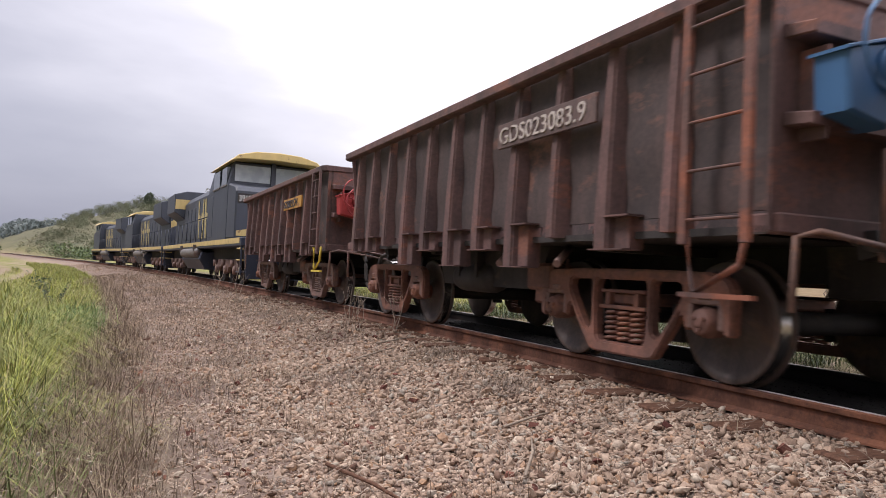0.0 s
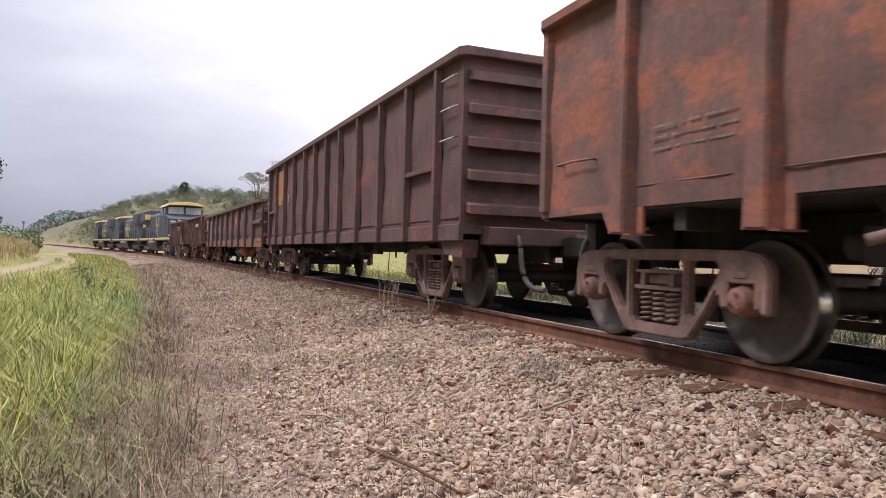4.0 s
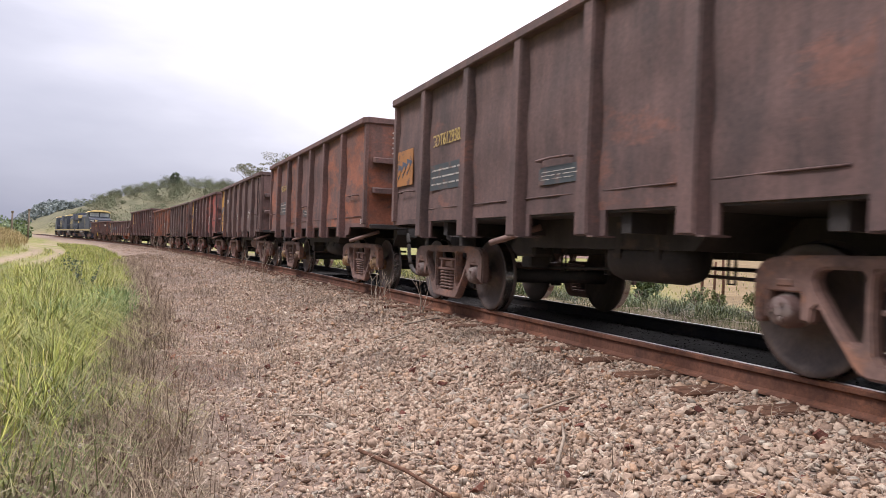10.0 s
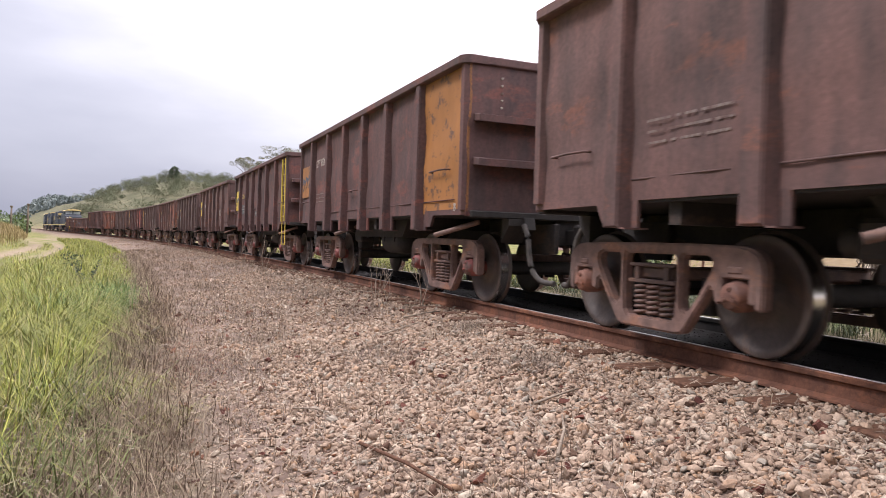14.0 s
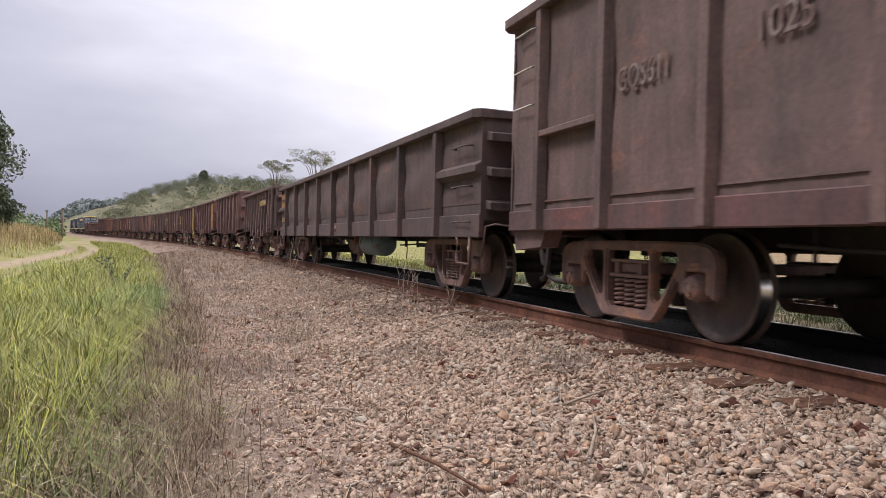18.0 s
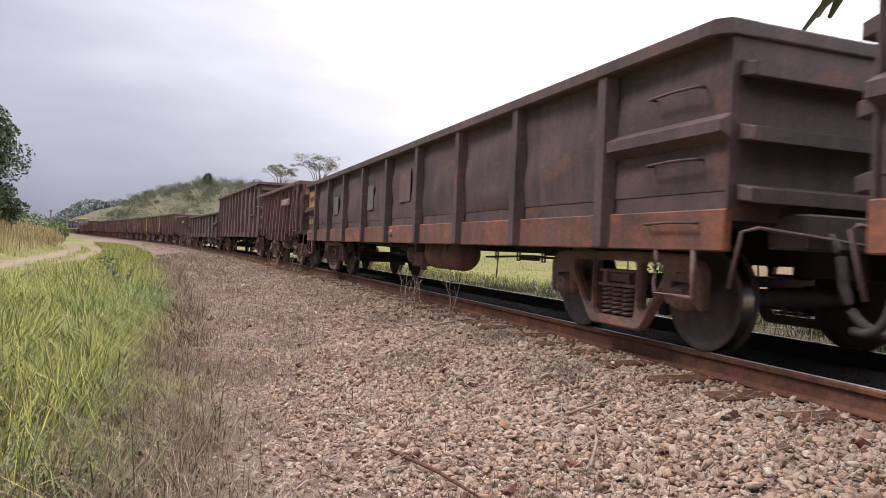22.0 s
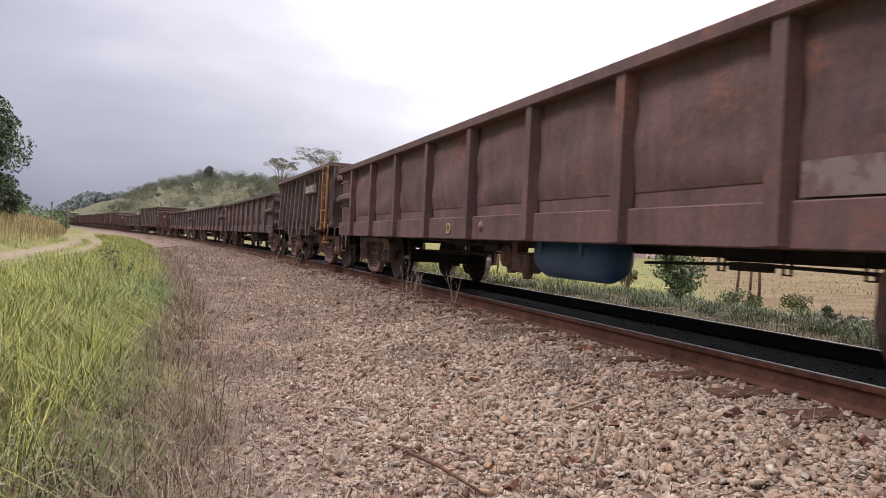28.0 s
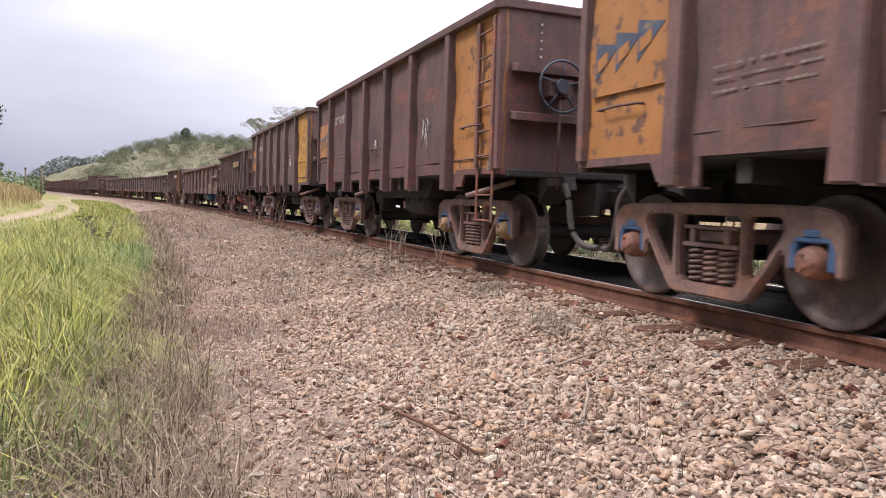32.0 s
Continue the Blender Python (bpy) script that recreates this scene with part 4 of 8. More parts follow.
def ore_gondola(label, colour, first=None, last=None, steps=None, number="", ink="white", mark=None, cast="cast", cap="cast_red", adapt="cast", wheel_mat=None,
                box_mat=None, chalked=0, bay_mats=(), tanked=None, letter="", level=2.19):
    """Tall short gondola with six pressed posts a side and deep notches over the bogies."""
    w = thing("ore_wagon", label, "rail wagon", "wagons of the train")
    c, L, Z, W = MAT[colour], TALL_L, TALL_Z, TALL_W
    h = L / 2
    common(w, L, MAT["under"], c, 1.22, 1.48, MAT[cast], MAT[CAPS.get(cap, cap)], MAT[adapt])
    posts = [h - k for k in (1.30, 2.66, 3.87, 5.08, 6.29, 7.65)]
    edges = [h] + posts + [-h]
    for sx in (-1, 1):
        for i in range(7):
            bc = c
            if i == 0 and first:
                bc = MAT[first]
            if i == 6 and last:
                bc = MAT[last]
            if i in dict(bay_mats):
                bc = MAT[dict(bay_mats)[i]]
            a, b = edges[i + 1], edges[i]
            part("side_panel", lambda bm: sheet(bm, sx, W, a, b, 1.08, Z - 0.05, 0.0, i), bc, w, key=("tp", sx, i))
        for i, y in enumerate(posts):
            part("seam", lambda bm: tube(bm, [(sx * (W + 0.002), y - 1.10, 1.235), (sx * (W + 0.006), y - 0.6, 1.237), (sx * (W + 0.002), y - 0.12, 1.235)], 0.008, 5), c, w, key=("tseam", sx, i))
            part("side_post", lambda bm: deep_post(bm, sx, W, 0.88, Z - 0.08), c, w, key=("tpost", sx)).location = (0, y, 0)
            part("post_foot", lambda bm: post_foot(bm, sx, W, 0.88), c, w, key=("tfoot", sx)).location = (0, y, 0)
        for y, f in ((h, 1), (-h, -1)):
            part("corner_post", lambda bm: post(bm, sx, W, 1.10, Z - 0.08, 0.14, 0.05), c, w, key=("tcor", sx)).location = (0, y - f * 0.07, 0)
            part("end_skirt", lambda bm: prism(bm, [(y, 1.12), (y - f * 1.24, 1.12), (y - f * 1.24, 0.92), (y - f * 1.06, 0.92), (y - f * 0.98, 1.06), (y, 1.05)], *sorted((sx * (W - 0.03), sx * (W + 0.004)))), c, w, key=("tskirt", sx, f))
    for f in (-1, 1):
        part("end_wall", lambda bm: end_wall(bm, W, f * h, f, 1.04, Z - 0.05), MAT[last] if (last == "orange" and f < 0) else c, w, key=("tend", f))
        for z in (2.16, 1.66):
            part("end_rib", lambda bm: end_rib(bm, W, f * h, f, z), c, w, key=("trib", f, z))
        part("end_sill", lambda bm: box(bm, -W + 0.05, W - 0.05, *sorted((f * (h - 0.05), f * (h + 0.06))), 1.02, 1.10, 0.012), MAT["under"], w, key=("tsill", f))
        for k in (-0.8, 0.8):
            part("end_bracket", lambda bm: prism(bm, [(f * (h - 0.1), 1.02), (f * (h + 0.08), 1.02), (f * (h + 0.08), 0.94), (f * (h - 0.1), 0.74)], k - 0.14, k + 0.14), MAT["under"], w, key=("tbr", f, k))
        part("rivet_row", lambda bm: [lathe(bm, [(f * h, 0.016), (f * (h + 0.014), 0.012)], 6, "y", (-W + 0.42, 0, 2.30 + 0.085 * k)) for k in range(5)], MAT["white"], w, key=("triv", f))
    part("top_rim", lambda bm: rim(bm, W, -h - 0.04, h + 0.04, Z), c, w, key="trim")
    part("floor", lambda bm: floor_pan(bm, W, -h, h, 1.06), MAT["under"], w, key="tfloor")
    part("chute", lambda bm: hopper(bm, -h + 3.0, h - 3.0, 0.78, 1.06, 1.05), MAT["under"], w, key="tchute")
    # brackets that lean out below the notches
    for y, lean in ((h - 3.75, 0.42), (-h + 0.28, 0.52)):
        part("stay", lambda bm: tube(bm, [(-1.15, y, 0.98), (-1.50, y + lean, 0.81)], 0.032, 8), MAT["cast"], w, key=("tstay", y))
    for y0, z in ((h - 0.35, 1.50), (h - 4.26, 1.56), (-h + 1.0, 1.60)):
        part("grab_iron", lambda bm: grab(bm, -W, y0, y0 - 0.52, z), c, w, key=("tgrab", y0))
    if steps:
        ladder(w, -W - 0.03, -h + 0.16, -h + 0.55, 1.12, Z - 0.15, 6, MAT[steps])
        part("step", lambda bm: [box(bm, -W - 0.035, -W - 0.023, y - 0.022, y + 0.022, 0.52, 1.14) for y in (-h + 0.16, -h + 0.55)] + [tube(bm, [(-W - 0.03, -h + 0.16, z), (-W - 0.03, -h + 0.55, z)], 0.012, 6) for z in (0.54, 0.82)], MAT[steps], w)
    if wheel_mat:
        part("brake_wheel", lambda bm: brake_wheel(bm, -h - 0.24, 1.97, -0.90), MAT[wheel_mat], w, "spoked hand brake wheel")
        part("brake_bracket", lambda bm: [box(bm, -1.04, -0.76, -h - 0.22, -h, 1.87, 2.05), tube(bm, [(-0.90, -h - 0.20, 1.9), (-0.90, -h - 0.20, 0.9)], 0.016, 6)], c, w)
    if mark:
        y0, y1, z0, z1, pm = mark
        part("mark_panel", lambda bm: plate(bm, h - y0, h - y1, z0, z1, -W - 0.012), MAT[pm], w, "yellow painted panel")
        for k in range(3):
            part("arrow_mark", lambda bm: mark_shape(bm, h - y0, h - y1, z0, z1, -W - 0.012, k), MAT["mark_blue"], w, "blue arrowhead shape")
            part("mark_block", lambda bm: mark_block(bm, h - y0, h - y1, z0, z1, -W - 0.012, k), MAT[pm], w)
    if number:
        lettering("wagon_number", number, 0.215, (-W - 0.010, h - 1.50, level + 0.02), MAT[ink], w, "painted wagon number", stretch=0.80, depth=0.003)
    lettering("letter", "B", 0.13, (-W - 0.006, -h + 0.34, 1.10), MAT["chalk"], w, depth=0.003)
    if letter:
        lettering("letter", letter, 0.2, (-W - 0.016, -h + 4.3, 1.20), MAT["chalk"], w)
    if ink == "gold":
        for ya, yb, z0, z1 in ((h - 1.48, h - 2.50, 1.46, 1.78), (h - 4.25, h - 4.95, 1.34, 1.50)):
            part("data_panel", lambda bm: plate(bm, ya, yb, z0, z1, -W - 0.010), MAT["panel_blue"], w, "faded dark blue data panel", key=("tdp", ya))
            data_lines(w, ya - 0.06, yb + 0.06, z0 + 0.03, z1 - 0.03, 3, -W - 0.013, MAT["chalk"], 0.5)
    else:
        data_lines(w, h - 1.60, h - 2.45, 1.44, 1.68, 3, -W - 0.008, MAT["faint"], 0.55)
    if chalked:
        part("chalk_scrawl", lambda bm: scrawl(bm, h - 6.75, 1.44, -W - 0.01, 0.42, chalked), MAT["chalk"], w, "chalk scrawl")
        part("chalk_scrawl", lambda bm: scrawl(bm, h - 4.4, 1.50, -W - 0.01, 0.26, chalked + 9), MAT["chalk"], w, "chalk scrawl")
    part("brake_valve", lambda bm: valve(bm, h - 3.1, -0.85, 0.78), MAT["under"], w, key="tvalve")
    part("air_tank", lambda bm: tank(bm, -1.15, -0.08, 0.19, -0.85, 0.70), MAT[tanked or "under"], w, key="ttank")
    brake_rigging(w, -1.6, 1.6, 0.58)
    return w


LOW_L, LOW_W = 15.8, 1.47


def low_gondola(label, colour, band="band", number="", ink="gold", panel=None, tank_mat="under", posts_mat=None, plates=(), letter="", cap="cast", stripes=False, top=2.33, bay=1.635):
    """Long low gondola with nine posts a side, a rusty sill band and shelved ends."""
    w = thing("gondola_wagon", label, "rail wagon", "wagons of the train")
    c, L, Z, W = MAT[colour], LOW_L, top, LOW_W
    pm = MAT[posts_mat or colour]
    h = L / 2
    common(w, L, MAT["under"], c, 1.80, 1.75, MAT["cast"], MAT[cap], MAT["cast"])
    ys = [h - (1.32 + bay * k) for k in range(8)] + [-h + 1.40]
    edges = [h] + ys + [-h]
    for sx in (-1, 1):
        for i in range(10):
            a, b = edges[i + 1], edges[i]
            bow = 0.0 if i in (0, 9) or i in [q[1] for q in plates if q[0] != "amber"] else (0.050, 0.062, 0.040)[i % 3]
            part("side_panel", lambda bm: sheet(bm, sx, W - 0.02, a, b, 1.20, Z - 0.05, bow, i + 3), c, w, key=(Z, bay, "lp", sx, i, bow))
            part("lower_panel", lambda bm: box(bm, *sorted((sx * (W - 0.06), sx * (W - 0.026))), a, b, 1.06, 1.21), c, w, key=(Z, bay, "lb", sx, i))
        part("side_sill", lambda bm: box(bm, *sorted((sx * (W - 0.05), sx * (W + 0.02))), -h, h, 0.79, 1.075, 0.01), MAT[band], w, key=(Z, "lsill", sx))
        for i, y in enumerate(ys):
            part("side_post", lambda bm: post(bm, sx, W - 0.01, 0.80, Z - 0.08, 0.19, 0.10), pm, w, key=(Z, "lpost", sx)).location = (0, y, 0)
        for f in (-1, 1):
            a, b = sorted((f * h, f * (h - 1.32)))
            part("bay_shelf", lambda bm: prism(bm, [(sx * (W - 0.02), 1.72), (sx * (W + 0.085), 1.66), (sx * (W + 0.085), 1.58), (sx * (W - 0.02), 1.52)], a, b, "y", 0.012), c, w, key=(Z, "lshelf", sx, f))
            for z in (1.92, 1.42, 0.98):
                part("grab_iron", lambda bm: grab(bm, -W, f * h - f * 0.25, f * h - f * 0.78, z, 0.07) if sx < 0 else tube(bm, [(W + 0.05, f * h - f * 0.25, z), (W + 0.05, f * h - f * 0.78, z)], 0.011, 6), c, w, key=(Z, "lgrab", sx, f, z))
            part("step", lambda bm: tube(bm, [(sx * W, f * (h - 0.30), 0.82), (sx * W, f * (h - 0.30), 0.46), (sx * W, f * (h - 0.72), 0.46), (sx * W, f * (h - 0.72), 0.82)], 0.022, 6), MAT["cast"], w, key=(Z, "lstep", sx, f))
    for f in (-1, 1):
        part("end_wall", lambda bm: end_wall(bm, W, f * h, f, 1.0, Z - 0.05), c, w, key=(Z, "lend", f))
        for z in (2.0, 1.58, 1.18):
            part("end_rib", lambda bm: end_rib(bm, W + 0.01, f * h, f, z, 0.15, 0.13), c, w, key=(Z, "lrib", f, z))
        part("end_sill", lambda bm: box(bm, -W + 0.45, W - 0.45, *sorted((f * (h - 0.1), f * (h + 0.22))), 0.82, 1.06, 0.015), c, w, key=(Z, "lsl", f))
        part("uncoupling_rod", lambda bm: tube(bm, [(-W + 0.02, f * (h + 0.02), 0.55), (-W + 0.02, f * (h + 0.12), 0.92), (-W + 0.12, f * (h + 0.16), 0.95), (-0.3, f * (h + 0.34), 0.84)], 0.014, 6), MAT["slate"], w, key=(Z, "lrod", f))
    part("top_rim", lambda bm: rim(bm, W, -h - 0.03, h + 0.03, Z, 0.14, 0.11, 0.11), c, w, key=(Z, "lrim"))
    part("floor", lambda bm: floor_pan(bm, W, -h, h, 0.98), MAT["under"], w, key=(Z, "lfloor"))
    part("air_tank", lambda bm: tank(bm, h - 10.05, h - 8.65, 0.25, -0.88, 0.66), MAT[tank_mat], w, "painted air tank", key=(Z, "ltank"))
    vm = MAT["tank_blue"] if tank_mat == "tank_red" else MAT["cast"]
    for ya, yb, z0, z1 in ((h - 7.84, h - 8.07, 0.48, 0.74), (h - 8.21, h - 8.56, 0.43, 0.67)):
        part("brake_valve", lambda bm: [box(bm, -1.10, -0.88, yb, ya, z0, z1, 0.03), box(bm, -1.13, -0.90, (ya + yb) / 2 - 0.07, (ya + yb) / 2 + 0.07, z0 + 0.05, z1 - 0.05, 0.02), lathe(bm, [(z0 - 0.07, 0.05), (z0, 0.07)], 10, "z", (-0.99, (ya + yb) / 2, 0))], vm, w, key=(Z, "lvalve", ya))
    part("valve_bracket", lambda bm: box(bm, -1.06, -0.90, h - 8.21, h - 8.07, 0.44, 0.90, 0.01), MAT["cast_red"], w, key=(Z, "lvb"))
    part("valve_tag", lambda bm: plate(bm, h - 8.27, h - 8.40, 0.55, 0.61, -1.132), MAT["lamp_white"] if tank_mat == "tank_red" else vm, w, key=(Z, "lvt"))
    part("brake_lever", lambda bm: [tube(bm, [(-0.9, h - 3.4, 0.80), (-0.92, h - 6.0, 0.76), (-0.95, h - 7.7, 0.70)], 0.016, 6), box(bm, -0.99, -0.87, h - 6.5, h - 6.1, 0.71, 0.80, 0.02), box(bm, -0.99, -0.89, h - 7.5, h - 7.05, 0.66, 0.76, 0.02), tube(bm, [(-0.93, h - 6.2, 0.62), (-0.93, h - 6.9, 0.60), (-0.95, h - 7.5, 0.64)], 0.014, 6), tube(bm, [(-0.92, h - 6.2, 0.92), (-0.92, h - 6.2, 0.60)], 0.016, 6), tube(bm, [(-0.92, h - 7.0, 0.94), (-0.92, h - 7.0, 0.58)], 0.016, 6)], MAT["under"], w, key=(Z, "llev"))
    part("brake_cylinder", lambda bm: tank(bm, h - 11.5, h - 10.9, 0.10, 0.35, 0.84), MAT["under"], w, key=(Z, "lcyl"))
    brake_rigging(w, -h + 3.0, h - 10.1, 0.66)
    if panel:
        part("mark_panel", lambda bm: plate(bm, h - 0.10, h - 1.30, 1.70, 2.12, -W - 0.004), MAT[panel], w, "yellow painted panel", key=(Z, "lpanel"))
        for k in range(3):
            part("arrow_mark", lambda bm: mark_shape(bm, h - 0.25, h - 1.05, 1.72, 2.10, -W - 0.004, k), MAT["navy"], w, "dark arrowhead shape", key=(Z, "lmark", k))
    if number:
        lettering("wagon_number", number, 0.180, (-W - 0.006, h - 0.20, 1.24), MAT[ink], w, "painted wagon number", stretch=0.92, depth=0.003)
    for kind, i, f0, f1, z0, z1 in plates:
        a, b = edges[i], edges[i + 1]
        ya, yb = a + (b - a) * f0, a + (b - a) * f1
        part("painted_patch", lambda bm: plate(bm, ya, yb, z0, z1, -W - 0.001), MAT[kind], w)
        if kind == "stencil":
            data_lines(w, ya - 0.05, yb + 0.05, z0 + 0.04, z1 - 0.04, 3, -W - 0.004, MAT["faint"])
    if letter:
        lettering("letter", letter, 0.2, (-W - 0.026, h - 6.95, 0.86), MAT["gold"], w)
        lettering("letter", "A", 0.2, (-W - 0.026, -h + 0.35, 0.92), MAT["gold"], w)
    part("hub", lambda bm: lathe(bm, [(-W - 0.046, 0.015), (-W - 0.044, 0.035), (-W - 0.030, 0.040), (-W - 0.030, 0.062), (-W - 0.015, 0.066)], 18, "x", (0, h - 8.10, 0.95)), MAT["cast"], w, key=(Z, "lhub"))
    if stripes:
        for y in ys[:6]:
            part("rust_run", lambda bm: box(bm, -W - 0.094, -W - 0.088, -0.022, -0.010, 1.15, Z - 0.2), MAT["chalk"], w, "pale run down the post", key=(Z, "lrun")).location = (0, y, 0)
    return w


BIG_L, BIG_W = 14.75, 1.47


def high_gondola(label, colour, number="", number2="", ink="gold", panel=None, bars_mat="chalk", top=3.18):
    """Long tall gondola with twelve thin posts a side and ribbed ends."""
    w = thing("gondola_wagon", label, "rail wagon", "wagons of the train")
    c, L, Z, W = MAT[colour], BIG_L, top, BIG_W
    h = L / 2
    common(w, L, MAT["under"], c, 1.67, 1.70, MAT["cast"], MAT["cast"], MAT["cast"])
    ys = [h - k for k in (0.72, 1.86, 3.12, 4.42, 5.72, 6.82, 7.93, 9.03, 10.33, 11.63, 12.89, 14.03)]
    edges = [h] + ys + [-h]
    for sx in (-1, 1):
        for i in range(13):
            a, b = edges[i + 1], edges[i]
            part("side_panel", lambda bm: sheet(bm, sx, W - 0.01, a, b, 1.05, Z - 0.05, 0.0, i + 20), c, w, key=(Z, "bp", sx, i))
            part("crease", lambda bm: box(bm, *sorted((sx * (W - 0.02), sx * (W + 0.008))), a + 0.08, b - 0.08, 1.14, 1.155), c, w, key=(Z, "bc", sx, i))
        part("side_sill", lambda bm: box(bm, *sorted((sx * (W - 0.05), sx * (W + 0.02))), -h, h, 0.86, 1.07, 0.01), MAT[colour if colour == "dark" else "maroon"], w, key=(Z, "bsill", sx))
        for y in ys:
            part("side_post", lambda bm: post(bm, sx, W, 0.87, Z - 0.08, 0.15, 0.085), c, w, key=(Z, "bpost", sx)).location = (0, y, 0)
        for f in (-1, 1):
            part("bay_shelf", lambda bm: box(bm, *sorted((sx * (W - 0.01), sx * (W + 0.085))), *sorted((f * (h - 0.78), f * (h - 1.80))), 1.77, 1.83, 0.006), c, w, key=(Z, "bsh", sx, f))
            part("step_plate", lambda bm: prism(bm, [(f * h, 0.88), (f * (h - 0.72), 0.88), (f * (h - 0.62), 0.70), (f * (h - 0.05), 0.66)], *sorted((sx * (W - 0.25), sx * (W - 0.05)))), c, w, key=(Z, "bstep", sx, f))
            for k in range(3):
                part("grab_iron", lambda bm: tube(bm, [(sx * W, f * h - f * 0.15, 2.9 - 0.38 * k), (sx * (W + 0.06), f * h - f * 0.15, 2.88 - 0.38 * k), (sx * (W + 0.06), f * h - f * 0.55, 2.88 - 0.38 * k), (sx * W, f * h - f * 0.55, 2.9 - 0.38 * k)], 0.011, 6), MAT["chalk"], w, key=(Z, "bgr", sx, f, k))
    for f in (-1, 1):
        part("end_wall", lambda bm: end_wall(bm, W, f * h, f, 0.95, Z - 0.05), c, w, key=(Z, "bend", f))
        for z in (2.86, 2.46, 2.06, 1.66, 1.26):
            part("end_rib", lambda bm: end_rib(bm, W + 0.005, f * h, f, z, 0.13, 0.15), c, w, key=(Z, "brib", f, z))
        part("end_sill", lambda bm: box(bm, -W + 0.3, W - 0.3, *sorted((f * (h - 0.1), f * (h + 0.2))), 0.82, 1.04, 0.015), c, w, key=(Z, "bsl", f))
    part("top_rim", lambda bm: rim(bm, W, -h - 0.14, h + 0.14, Z, 0.14, 0.11, 0.10), c, w, key=(Z, "brim"))
    part("floor", lambda bm: floor_pan(bm, W, -h, h, 1.0), MAT["under"], w, key=(Z, "bfloor"))
    part("brake_cylinder", lambda bm: tank(bm, 0.5, 1.5, 0.13, -0.7, 0.76), MAT["under"], w, key=(Z, "bcyl"))
    part("brake_valve", lambda bm: [box(bm, -0.90, -0.74, -1.36, -1.10, 0.66, 0.86, 0.025), box(bm, -0.88, -0.76, -1.28, -1.18, 0.56, 0.68, 0.015), tube(bm, [(-0.82, -1.05, 0.92), (-0.82, -1.05, 0.74), (-0.82, -1.14, 0.70)], 0.018, 6)], MAT["under"], w, key=(Z, "bvalve"))
    for k, (ya, yb, za, zb) in enumerate(((h - 3.2, h - 5.6, 0.76, 0.70), (h - 5.2, h - 8.3, 0.66, 0.62), (h - 8.6, h - 11.2, 0.70, 0.74))):
        part("brake_rod", lambda bm: [tube(bm, eased([(-0.95, ya, za), (-0.98, (ya * 2 + yb) / 3, za - 0.03), (-0.95, (ya + yb * 2) / 3, zb + 0.03), (-0.98, yb, zb)]), 0.018, 6), box(bm, -1.02, -0.90, (ya + yb) / 2 - 0.16, (ya + yb) / 2 + 0.16, (za + zb) / 2 - 0.05, (za + zb) / 2 + 0.05, 0.02), tube(bm, [(-0.95, ya - 0.3, 0.98), (-0.95, ya - 0.3, za - 0.12)], 0.016, 6), tube(bm, [(-0.95, yb + 0.3, 0.98), (-0.95, yb + 0.3, zb - 0.12)], 0.016, 6)], MAT["under"], w, key=(Z, "brods", k))
    brake_rigging(w, -h + 3.3, h - 3.3, 0.74)
    if panel:
        part("mark_panel", lambda bm: plate(bm, h - 1.95, h - 3.0, 2.14, 2.92, -W - 0.008), MAT[panel], w, "flaking yellow painted panel")
    if number:
        lettering("wagon_number", number, 0.27, (-W - 0.014, h - 2.02, 1.97), MAT[ink], w, "painted wagon number", stretch=0.72)
    if number2:
        lettering("wagon_number", number2, 0.27, (-W - 0.014, h - 3.50, 1.99), MAT[ink], w, "painted wagon number", stretch=0.85)
    if bars_mat == "slate":
        return w
    data_lines(w, h - 3.5, h - 4.25, 1.36, 1.60, 3, -W - 0.012, MAT[bars_mat])
    data_lines(w, h - 4.7, h - 5.6, 1.30, 1.60, 4, -W - 0.012, MAT[bars_mat], 0.4)
    return w


SHORT_L, SHORT_Z, SHORT_W = 8.13, 2.50, 1.47


